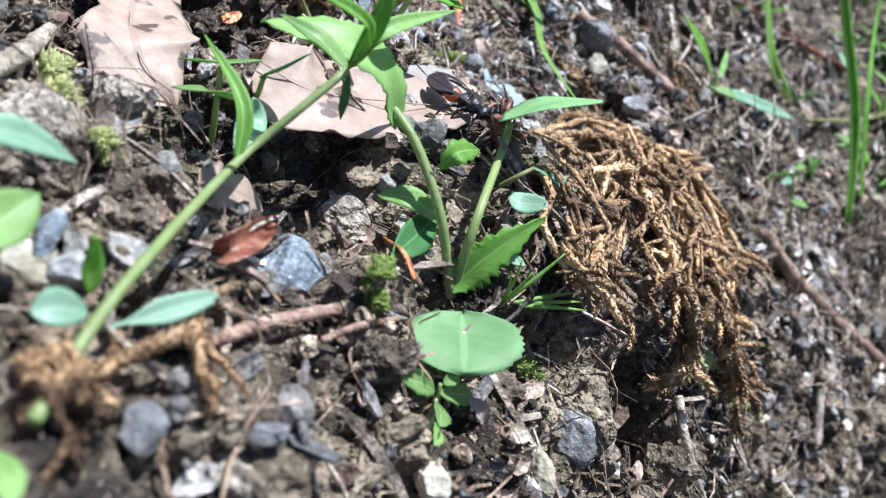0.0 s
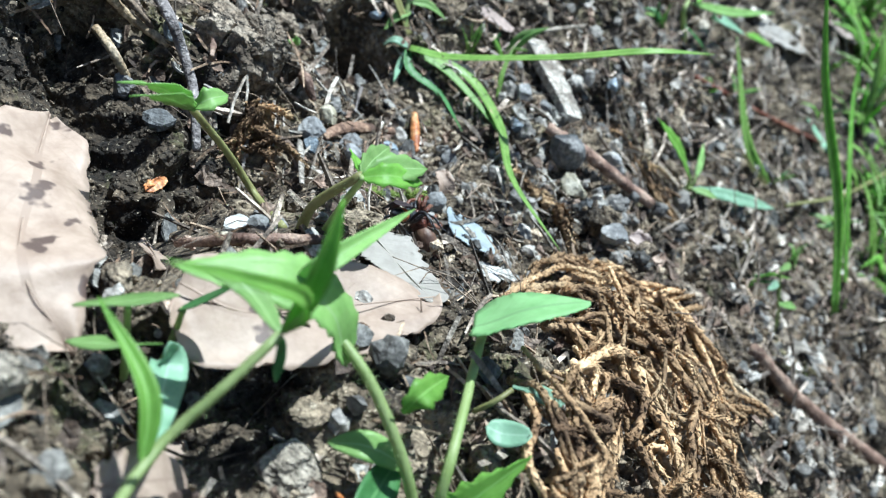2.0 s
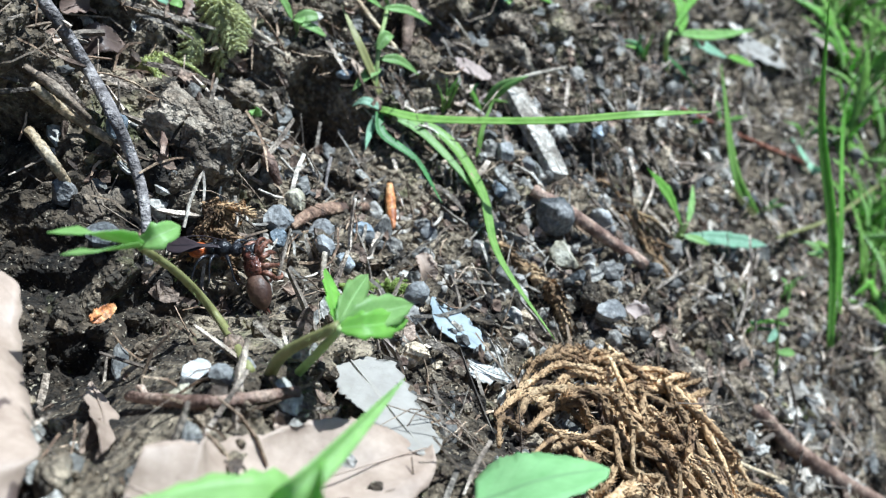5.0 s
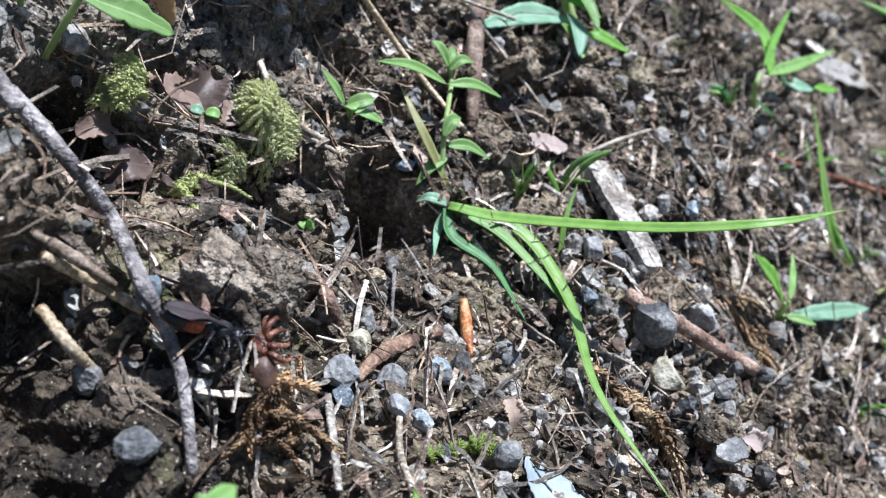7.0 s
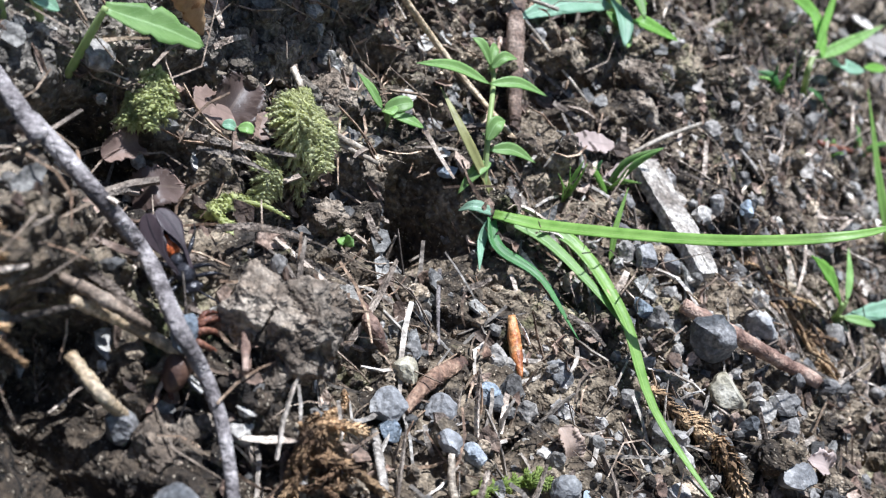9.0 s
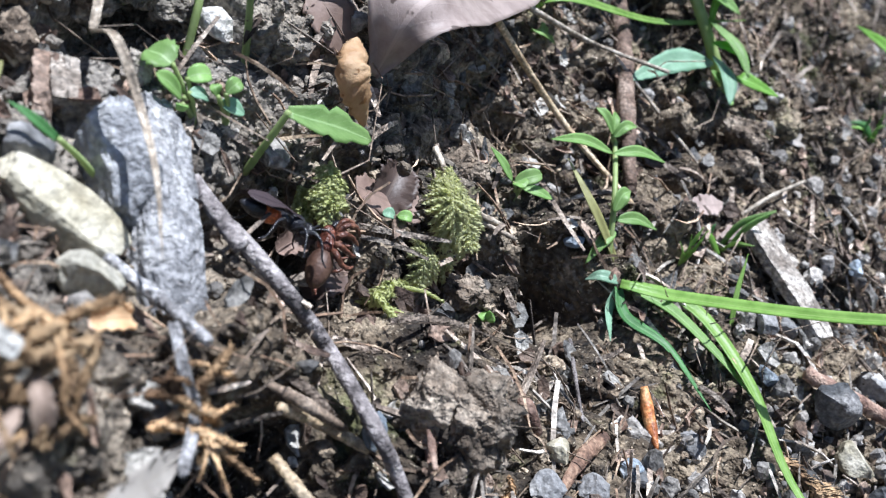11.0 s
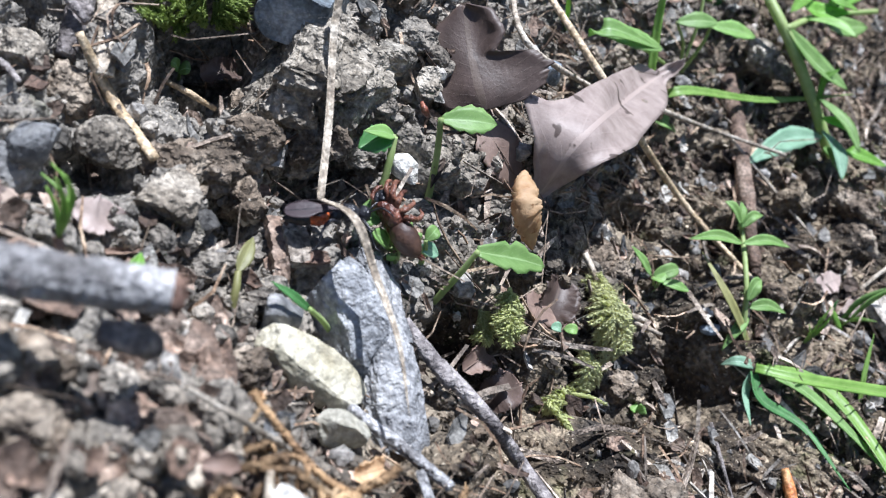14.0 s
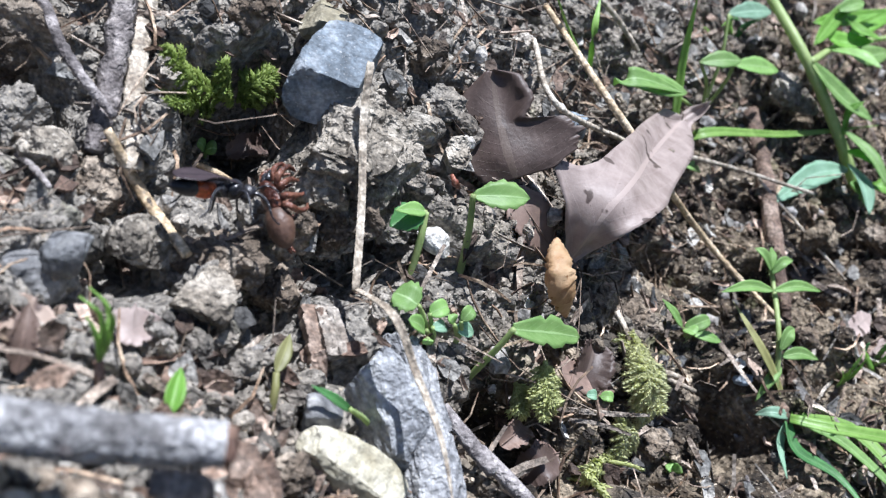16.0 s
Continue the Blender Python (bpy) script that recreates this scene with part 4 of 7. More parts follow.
dead_leaf(spots((153.2, -74.3, 1.0), (146.3, -82.2, 2.0), (145.5, -91.4, 1.0)), 4, PALE_LEAF, "narrow pale dead leaf on the dark slope", "lance", seed=70, wave=1)
dead_leaf(spots((91.4, 53.7, 2.0), (96.4, 50.8, 3.0), (104.2, 48.2, 2.0)), 3, GREY_LEAF, "curled grey leaf above a wood chip", "lance", seed=71, wave=1.5)
dead_leaf(spots((6.1, 104.2, 1.0), (8.6, 103.1, 3.0), (12.9, 101.0, 1.0)), 6, DARK_LEAF, "dark brown scrap of leaf in a hollow", "broad", seed=72, wave=1.5, ragged=0.3)
dead_leaf(spots((-40.9, 103.1, 5.0), (-36.2, 102.1, 7.0), (-30.1, 101.3, 5.0)), 3, PALE_LEAF, "crumpled pale scrap of leaf over dry clubmoss", "broad", seed=73, wave=2.5, ragged=0.5)
dead_leaf(spots((102.8, 56.1, 1.0), (83.6, 65.1, 2.0)), 5, GREY_LEAF, "grey scrap of leaf in the litter", seed=19, wave=1.2)
dead_leaf(spots((91.7, 53.5, 2.0), (98.1, 50.9, 3.0), (104.1, 48.0, 2.0)), 3.4, GREY_LEAF, "curled grey leaf scrap on a wood chip", seed=21, wave=1.2)

for k, (u, v, h, a, w, material) in enumerate((
    (-47.0, 125.6, 4.0, 20, 4.5, TAN_LEAF), (-39.6, 113.7, 6.0, 60, 4, TAN_LEAF), (-43.8, 121.3, 4.0, 100, 4, BROWN_LEAF), (-44.4, 113.8, 6.0, 10, 4.5, TAN_LEAF),
    (-43.3, 130.9, 4.0, 140, 4, BROWN_LEAF), (-26.2, 116.0, 3.0, 150, 3.5, CURL_LEAF), (-49.1, 118.5, 5.0, 80, 4.5, BROWN_LEAF), (-38.4, 165.7, 3.0, 40, 6, BROWN_LEAF),
    (10.6, 170.9, 2.0, 160, 5, DARK_LEAF), (27.3, 106.4, 2.0, 20, 9, DARK_LEAF), (28.3, 34.0, 2.0, 70, 5, TAN_LEAF), (62.6, -4.1, 2.0, 120, 6, GREY_LEAF), (8.4, 109.9, 2.0, 170, 5, BROWN_LEAF), (-63.2, -12.5, 2.0, 100, 5, GREY_LEAF))):
    c = on(u, v, h)
    d = (ACROSS * math.cos(radians(a)) + UPHILL * math.sin(radians(a)) + OUT * 0.25) * w * 0.0006
    dead_leaf([c - d, c + OUT * 0.0012, c + d], w * (0.5 if u < -35 else 0.8), material, "torn scrap of dead leaf in the litter", "lance" if u < -35 else "broad", None, 1.5, 0.4, 40 + k, curl=0.5)

# ---- sticks, straws and chips ----
def stick(name, points, radii, material, label, category="stick", sides=9, n=26, rough=0.16, seed=0, flat=1.0, knots=()):
    ob = thing(name, points[0], label, category)
    part("shaft", tube(points, radii, sides, n, rough, seed, flat), material, ob)
    for k, (i, r) in enumerate(knots):
        c = curve(points, 40)[i]
        part("knot", stone(c, (r, r * 0.8, r * 0.8), (k * 40, 0, 30), seed + k, 2, 6, 0.15), material, ob)
    return ob


stick("dark_stick", spots((-3.1, 124.1, 2.0), (-5.2, 113.8, 4.0), (-4.1, 116.3, 5.0), (-4.2, 106.2, 5.0), (-2.6, 96.0, 6.0), (-8.8, 86.5, 7.0), (-9.5, 79.1, 7.0), (-13.0, 72.6, 6.0), (-19.0, 63.8, 4.0)), (1.1, 1.15, 1.1, 1.05, 0.9, 0.75), BARK, "long dark grey dead stick leaning on the slope", seed=2, n=60, sides=12, rough=0.06, knots=((7, 1.3), (17, 1.25), (25, 1.2), (33, 1.0)))
ob = stick("grey_branch", spots((-57, 171, 11.2), (-47.6, 156.6, 13.3), (-38.4, 145.0, 20.6)), (2.2, 2.3, 2.0), LICHEN_BARK, "thick grey-barked broken branch close over the ground", n=50, sides=18, rough=0.09, seed=3)
part("broken_end", stone(on(-38.2, 144.7, 20.7), (1.1, 1.8, 1.8), (0, 0, 0), 5, 3, 7, 0.45, on(-38.4, 145.0, 20.6) - on(-47.6, 156.6, 13.3)), TWIG_RED, ob, "splintered tan wood at the break")
part("knot", stone(on(-46.5, 154, 15.5), (1.7, 1.2, 1.0), (0, 0, 30), 6, 3, 6, 0.15), BARK, ob)
ob = stick("branch_stub", spots((-43.6, 146.8, 11.0), (-41.9, 144.5, 12.0), (-40.6, 142.9, 12.0)), (1.2, 1.5, 1.3), BARK, "dark broken stub of branch under another", n=16, sides=14, rough=0.1, seed=4)
part("cut_end", stone(on(-40.4, 142.6, 12.0), (0.7, 1.1, 1.1), (0, 0, 0), 8, 3, 6, 0.15, on(-40.6, 142.9, 12.0) - on(-43.6, 146.8, 11.0)), DRY_WOOD, ob, "pale grey wood at the break")
stick("twig", spots((6.7, 196.7, 3.0), (-2.3, 188.6, 4.0), (-13.4, 180.6, 2.0)), (1.9, 1.7, 1.5), BARK, "rough grey lichen-covered twig", rough=0.25, seed=5)
stick("twig", spots((-2.2, 202.7, 4.0), (-7.8, 191.8, 5.0), (-9.1, 181.9, 3.0)), (0.8, 0.8, 0.6), BARK, "thin grey twig lying across a thicker one", seed=6)
stick("flat_stalk", spots((11.3, 196.1, 3.0), (-0.7, 186.2, 4.0), (-11.1, 175.5, 2.0)), (1.7, 1.5, 1.2), PALE_STRAW, "flat fibrous grey stalk", "stalk", rough=0.1, seed=7, flat=0.4)
stick("straw", spots((-11.4, 180.9, 4.0), (-11.6, 173.1, 4.0), (-15.0, 162.4, 3.0)), (0.6, 0.85, 0.75), STRAW, "split yellow straw stalk", "straw", rough=0.07, seed=8, flat=0.7)
ob = thing("dry_straw", on(30.9, 168.7, 4.0), "bleached dry grass blade hanging over the stones", "dry grass")
part("upper_blade", leaf(spots((20.1, 166.0, 15.0), (15.6, 161.6, 16.0), (7.6, 153.7, 11.0), (-2.8, 144.4, 6.0)), 1.1, "strip", None, 0.7, n=40, wave=0.5, seed=9), PALE_STRAW, ob)
part("lower_blade", leaf(spots((-2.8, 144.4, 6.0), (-6.3, 139.5, 10.5), (-8.6, 132.5, 13.0), (-13.6, 125.0, 13.5), (-19.2, 117.5, 11.5)), 1.2, "blade", None, 0.6, n=40, wave=0.5, seed=10), PALE_STRAW, ob)
stick("straw", spots((82.3, 156.9, 6.0), (67.9, 129.7, 6.0), (84.1, 96.7, 5.0), (78.5, 72.0, 2.0)), (0.6, 0.75, 0.7, 0.5), STRAW, "long thin yellow straw on the bank", "straw", n=40, rough=0.05, seed=10)
stick("straw", spots((68.4, 153.3, 4.0), (55.0, 142.3, 4.0), (77.0, 125.6, 4.0)), (0.5, 0.6, 0.5), PALE_STRAW, "bent grey-brown straw on soil", "straw", rough=0.1, seed=11)
stick("twig", spots((94.5, 151.7, 6.0), (96.1, 145.5, 6.0), (98.4, 136.6, 5.0)), (0.5, 0.6, 0.5), PALE_STRAW, "thin pale twig end", seed=12)
stick("stalk", spots((108.1, 97.0, 3.0), (105.5, 79.5, 3.0), (102.5, 66.9, 2.0)), (0.35, 0.4, 0.3), PALE_STRAW, "very thin dry stalk against soil", "stalk", rough=0.05, seed=13)
stick("root", spots((131.9, 104.1, 2.0), (109.8, 92.3, 2.0), (84.4, 74.2, 1.0)), (2.1, 2.2, 1.3), FLAKE, "dark brown root hanging down the bank", "root", seed=14)
stick("curved_twig", spots((44.3, 106.8, 2.0), (41.0, 97.1, 3.0), (46.0, 88.7, 2.0)), (0.6, 0.7, 0.5), PALE_STRAW, "thin pale curved twig beside moss", seed=15)
stick("stick", spots((70.4, 30.2, 2.0), (73.2, 19.7, 3.0), (84.3, -1.1, 1.0)), (1.4, 1.5, 1.4), TWIG_RED, "reddish grey stick over a dark stone", seed=16)
stick("twig", spots((-15.3, 96.3, 3.0), (-10.9, 91.1, 3.0), (-8.4, 83.7, 2.5)), (0.7, 0.9, 0.8), STRAW, "pale tan twig in dark soil", seed=17)
stick("stick", spots((90.6, -50.1, 3.0), (113.6, -83.4, 4.0), (149.8, -132.1, 3.0)), (1.7, 2.3, 2.4), TWIG_RED, "reddish brown stick on the dark slope", seed=18)
stick("twig", spots((-14.0, -41.3, 1.0), (-18.3, -49.4, 2.0), (-13.8, -64.9, 1.0)), (0.8, 0.9, 0.8), PALE_STRAW, "white-crusted twig beneath the dry clubmoss", seed=22)
stick("stick", spots((-97.0, 16.6, 2.0), (-86.8, 14.5, 3.0), (-76.8, 10.8, 2.0)), (0.7, 0.9, 0.75), TWIG_RED, "short tan stick lying on the ledge", seed=23)
stick("twig", spots((-82.0, 9.1, 2.0), (-76.2, 7.7, 2.5), (-67.5, 4.4, 2.0)), (0.45, 0.5, 0.4), TWIG_RED, "short brown twig on the ledge", seed=24)
stick("twig", spots((-84.5, 8.2, 1.0), (-93.8, 5.3, 2.0), (-94.8, -2.9, 1.0)), (0.45, 0.55, 0.4), BARK, "dark upright twig in the soil", seed=25)
stick("twig", spots((-92.3, 54.2, 4.0), (-83.9, 57.7, 4.0), (-75.2, 62.2, 4.0)), (1.2, 1.4, 1.0), PALE_STRAW, "short pale broken twig", seed=26)
stick("needle_twig", spots((-55.8, 13.4, 1.0), (-60.6, 10.4, 2.0), (-59.5, 5.9, 1.0)), (0.4, 0.5, 0.4), TWIG_RED, "orange-brown needle on soil", seed=27, n=10)
stick("twig", spots((-40.1, 50.7, 3.0), (-39.0, 44.9, 4.0), (-29.8, 38.8, 3.0)), (0.7, 0.9, 0.7), TWIG_RED, "thin reddish twig lying along the dead leaf", seed=28)
stick("twig", spots((-19.8, 122.0, 4.0), (-19.9, 114.6, 6.0), (-21.1, 108.0, 4.0)), (0.7, 0.8, 0.7), LICHEN_BARK, "grey twig lying across the foot of the slab", seed=51)
ob = thing("dry_straw", on(-22.3, 111.1, 4.0), "bent bleached straw hanging below the slab", "dry grass")
part("blade", leaf(spots((-22.0, 111.9, 6.0), (-25.3, 106.9, 7.0), (-26.2, 103.2, 6.0), (-32.6, 99.9, 5.0)), 1.3, "strip", None, 0.6, n=30, wave=0.6, seed=52), LICHEN_BARK, ob)
stick("straw", spots((-40.3, 137.9, 6.0), (-38.2, 131.3, 7.0), (-32.8, 124.4, 6.0)), (0.28, 0.34, 0.3), PALE_STRAW, "long pale straw across the litter", "straw", seed=53)
stick("twig", spots((-49.1, 123.7, 9.0), (-45.5, 124.7, 10.0), (-36.4, 126.8, 9.0)), (0.45, 0.5, 0.4), PALE_STRAW, "pale twig lying across the litter", seed=32)
stick("twig", spots((-18.2, 91.8, 2.0), (-19.0, 86.0, 3.0), (-17.3, 81.4, 2.0)), (0.8, 0.9, 0.7), STRAW, "tan twig half sunk in dark soil", seed=54)
stick("needle", spots((0.7, 82.2, 2.0), (-3.0, 79.3, 2.5), (-6.0, 77.1, 2.0)), (0.5, 0.65, 0.4), TWIG_RED, "flat red-brown needle standing in the soil", "needle", seed=55, n=10, flat=0.5)
stick("twig", spots((45.6, 64.0, 2.0), (37.8, 61.5, 3.0), (28.1, 57.6, 1.0)), (0.35, 0.4, 0.3), BARK, "thin upright grey stalk in the litter", seed=56, n=12)
stick("twig", spots((7.0, 57.4, 2.0), (-1.0, 53.8, 3.0), (-6.7, 49.2, 2.0)), (0.7, 0.8, 0.6), DRY_WOOD, "pale splinter of wood among pebbles", seed=57, n=14, flat=0.5)
stick("twig", spots((10.6, 48.5, 2.0), (5.7, 45.4, 3.0), (-2.1, 43.8, 2.0)), (0.5, 0.6, 0.5), PALE_STRAW, "pale dry stalk among pebbles", seed=58, n=14)
stick("root", spots((-14.5, 99.3, 2.0), (-12.5, 94.3, 3.0), (-8.9, 87.7, 2.0)), (0.6, 0.9, 0.5), FIBRE, "pale fibrous root in the soil", "root", seed=59, n=18)
stick("red_capsule", spots((25.3, 160.1, 3.0), (24.5, 158.7, 4.0), (22.4, 157.1, 3.0)), (0.3, 0.75, 0.3), RED_SHELL, "small red-brown capsule on the rock", "capsule", seed=81, n=12)
stick("red_capsule", spots((25.6, 146.3, 3.0), (25.0, 145.0, 4.0), (27.4, 143.7, 3.0)), (0.3, 0.6, 0.3), RED_SHELL, "small red bud in crumbly earth", "capsule", seed=82, n=12)
stick("red_capsule", spots((23.5, 152.6, 3.0), (23.2, 151.7, 4.0), (24.5, 151.0, 3.0)), (0.3, 0.7, 0.3), RED_SHELL, "small red-brown capsule on the rock", "capsule", seed=83, n=12)
stick("twig", spots((2.0, 174.0, 2.0), (3.7, 170.3, 3.0), (5.8, 166.5, 2.0)), (0.4, 0.5, 0.4), STRAW, "short tan stalk in the hollow", seed=84, n=12)
stick("twig", spots((-18.6, 188.4, 2.0), (-16.7, 184.3, 3.0), (-14.8, 180.9, 2.0)), (0.35, 0.45, 0.3), PALE_STRAW, "thin pale stalk across crumbly earth", seed=85, n=12)
stick("twig", spots((-20.1, 186.2, 2.0), (-21.4, 182.3, 3.0), (-22.6, 178.7, 2.0)), (0.4, 0.5, 0.35), BARK, "thin grey twig on crumbly earth", seed=86, n=12)


def wood_chip(points, width, thick, material, label, seed):
    ob = thing("wood_chip", points[0], label, "wood chip")
    part("chip", leaf(points, width, "strip", None, 0.0, n=30, m=9, thick=thick, ragged=0.16, wave=0.9, seed=seed), material, ob, smooth=False)
    part("splinter", tube([points[0].lerp(points[-1], 0.1) + OUT * 0.0006, points[-1] + OUT * 0.0004], (0.5, 0.35, 0.1), 5, 12, 0.2, seed), material, ob)


wood_chip(spots((-41.2, 125.3, 10.0), (-40.7, 121.7, 11.0), (-39.1, 117.6, 10.0)), 1.9, 0.9, SILK, "pale weathered chip of wood in litter", 33)
wood_chip(spots((-5.3, 146.3, 3.0), (-8.6, 143.2, 4.0), (-11.0, 140.1, 3.0)), 4.6, 1.6, FLAKE, "split brown chip of bark beside the slab", 36)
wood_chip(spots((-4.5, 145.2, 2.0), (-7.8, 142.2, 4.0), (-9.8, 139.6, 2.0)), 3.4, 1.4, DRY_WOOD, "grey-brown chip of rotten wood", 37)
wood_chip(spots((100.8, 50.6, 4.0), (92.4, 39.9, 5.0), (85.3, 27.7, 4.0)), 6.6, 2.2, DRY_WOOD, "grey weathered chip of wood with cracks", 34)
stick("bark_strip", spots((13.4, 56.0, 2.0), (22.8, 55.0, 3.0), (37.0, 49.8, 2.0)), (0.9, 1.4, 0.9), BROWN_BARK, "fibrous strip of brown bark", "bark", seed=35, flat=0.5)
stick("shoot_base", spots((22.7, 72.8, 1.0), (18.8, 68.0, 2.5), (18.4, 63.4, 1.0)), (0.7, 1.3, 0.6), TWIG_RED, "pinkish dry shoot base", "shoot", seed=36, n=14)
stick("rusty_bud", spots((45.5, 50.7, 2.0), (41.7, 46.8, 3.0), (37.4, 42.9, 2.0)), (0.7, 1.2, 1.1, 0.3), BUD, "rusty orange bud scale on soil", "bud", seed=37, n=18, rough=0.05)
stick("needle", spots((-2.2, 78.9, 1.0), (-9.0, 70.6, 1.5)), (0.7, 0.6), TWIG_RED, "flat brown dead conifer needle", "needle", seed=38, n=10, flat=0.5)
stick("twig", spots((43.9, 106.6, 2.0), (42.9, 94.5, 3.0), (45.3, 85.4, 3.0)), (0.5, 0.6, 0.4), PALE_STRAW, "thin curved pale twig over moss", seed=39)
stick("twig", spots((99.7, 53.3, 3.0), (111.9, 50.1, 4.0), (122.9, 46.2, 3.0)), (0.4, 0.5, 0.4), PALE_STRAW, "thin straight dry stalk", seed=40, n=10)
stick("red_shoot", spots((179.2, 11.8, 3.0), (222.8, -17.9, 3.0), (255.5, -45.6, 3.0)), (0.9, 1.0, 0.9), RED_SHELL, "purple-red plant shoot lying on the slope", "stem", seed=41, n=16, rough=0.05)
stick("arching_vine", spots((185.6, -44.3, 6.0), (248.3, -67.4, 8.0), (322.4, -84.9, 10.0)), (0.7, 0.8, 0.8), BROWN_STEM, "dark green arching stem", "stem", seed=42, n=20, rough=0.05)
stick("straw", spots((34.6, -20.4, 2), (52.5, -38.7, 4), (84.7, -68.3, 2)), (0.5, 0.6, 0.4), STRAW, "long straight straw beside the dry clubmoss", "straw", seed=51, n=12, rough=0.05)
stick("twig", spots((30.3, -30.9, 2), (39.7, -31.9, 4), (53.0, -36.0, 4)), (1.1, 0.9, 1.2), PALE_STRAW, "short stout bleached twig beside the dry clubmoss", seed=52, n=16, rough=0.2)
stick("twig", spots((32.3, -35.1, 2), (40.1, -43.7, 3), (55.8, -58.2, 2)), (0.9, 0.8, 0.6), DRY_WOOD, "crooked grey twig below the hump", seed=53, n=16, rough=0.2)
stick("stick", spots((91.0, -82.8, 2), (84.0, -98.3, 3), (71.0, -112.7, 2)), (1.2, 1.4, 1.3), PALE_STRAW, "pale weathered stick on crumbly soil", seed=54, n=20)
stick("needle", spots((-56.1, 13.6, 2), (-60.5, 11.1, 4), (-62.9, 7.6, 3)), (0.5, 0.6, 0.5), BUD, "rusty dead conifer needle beside the rosette", "needle", seed=55, n=10, flat=0.5)
ob = thing("seed_shell", on(-81.3, 23.4, 2.0), "shiny red-brown empty seed shell on a stone", "seed shell")
part("shell", leaf(spots((-88.0, 23.5, 2.0), (-83.8, 23.0, 4.0), (-68.0, 24.1, 4.0)), 3.2, "lance", None, 0.3, n=24, m=11, thick=0.4, curl=0.9, wave=0.6), RED_SHELL, ob)
part("rim", tube(spots((-85.0, 23.8, 4.0), (-81.2, 24.0, 5.0), (-68.0, 24.1, 4.0)), (0.2, 0.3, 0.3), 6, 14), PALE_STRAW, ob)

# ---- green plants ----
def plant(name, base, label, category="plant"):
    return thing(name, base, label, category)


def blade(parent, points, width, outline="oval", material=None, name="leaf", **more):
    return part(name, leaf(points, width, outline, **more), material or GREEN, parent)


def stalk(parent, points, r0, r1, material=None, fuzz=0, seed=0, name="stem"):
    ob = part(name, tube(points, (r0, r1), 8, 18, 0.03, seed), material or STEM, parent)
    if fuzz:
        part("hairs", hairs(points, r0, fuzz, 0.9, seed), STEM, ob, "fine pale hairs", False)
    return ob


p = plant("hairy_rosette", on(-51.3, 1.3, 0.0), "hairy green rosette plant with toothed leaves")
stalk(p, spots((-52.1, 1.1, 0.0), (-51.1, 11.6, 7.0), (-49.7, 22.0, 13.0), (-48.7, 29.0, 16.0)), 0.75, 0.65, None, 160, 1)
stalk(p, spots((-51.2, 1.2, 0.0), (-47.4, 9.1, 7.0), (-32, 15, 8.3), (-29.6, 17.5, 11.2)), 0.7, 0.6, None, 150, 2)
blade(p, spots((-49.3, 25.5, 15.2), (-50.0, 31.5, 19.5), (-54.6, 38.0, 22.0), (-62.3, 45.6, 23.0)), 7.4, "oval", teeth=11, tooth=0.14, fold=0.25, wave=1.0, n=28, up=OUT + Vector((0, 0, 0.6)))
blade(p, spots((-30, 19, 10.2), (-26, 17, 14.6), (-20.4, 12.7, 18.0)), 12.5, "heart", MINT, teeth=11, tooth=0.07, fold=0.06, up=Vector((-0.16, 0.38, 0.91)), wave=0.8, n=28)
blade(p, spots((-52.7, 1.8, 1.0), (-48.1, 3.2, 5.0), (-39.3, 3.7, 10.0)), 5, "lance", teeth=10, tooth=0.3, fold=0.35, wave=1.0, n=30, up=Vector((0.4, -0.5, 0.75)), material=YELLOW_GREEN)
blade(p, spots((-55.7, -0.6, 6.5), (-61.1, -3.0, 8.5), (-65.6, -5.9, 7.5)), 15.5, "round", teeth=14, tooth=0.05, fold=0.04, wave=1.2, n=26, m=15, up=Vector((0.12, -0.42, 0.9)), material=MINT)
blade(p, spots((-48.4, 10.2, 3.0), (-51.9, 16.2, 6.0), (-54.3, 19.4, 6.0)), 3.6, "oval", fold=0.2)
blade(p, spots((-47.9, 12.0, 2.0), (-54.7, 11.6, 4.0), (-61.4, 11.4, 3.0)), 5, "oval", material=DARK_GREEN)
blade(p, spots((-47.8, 2.7, 2.0), (-44.8, 1.9, 4.0), (-44.2, -0.7, 4.0)), 3, "oval", material=BLUE_GREEN)
blade(p, spots((-48.7, 17.6, 8.0), (-46.9, 18.3, 10.0), (-39.6, 16.8, 10.0)), 3, "oval", teeth=5, tooth=0.3, material=YELLOW_GREEN)
stalk(p, spots((-37.4, 10.5, 3.0), (-36.1, 10.4, 5.0), (-33.5, 10.1, 6.0)), 0.4, 0.35, BROWN_STEM)
blade(p, spots((-32.5, 10.1, 6.0), (-29.7, 7.4, 7.0), (-26.2, 3.0, 6.0)), 2.6, "spoon", BLUE_GREEN, fold=0.15)
blade(p, spots((-38.4, 8.6, 5.0), (-37.6, 6.6, 6.0), (-36.3, 4.7, 5.0)), 3.6, "round", BLUE_GREEN, fold=0.15)
p = plant("tall_herb", on(-115.6, 19.4, 2.0), "tall leaning herb with a green stem and narrow leaves")
stalk(p, spots((-115.6, 19.4, 2.0), (-108.3, 22.4, 6.0), (-99.0, 25.9, 8.0), (-77, 31.5, 10.0), (-68, 33, 29.5), (-61.4, 34, 32.2)), 0.66, 0.5, None, 60, 3)
blade(p, spots((-77, 31.5, 10.0), (-73, 37, 21.9), (-70.3, 46.9, 23.4)), 2.1, "lance", YELLOW_GREEN, fold=0.7)
blade(p, spots((-77, 31.5, 10.0), (-63.8, 36.8, 11.0), (-62.4, 39.4, 12.0)), 4.6, "oval", BLUE_GREEN, fold=0.2)
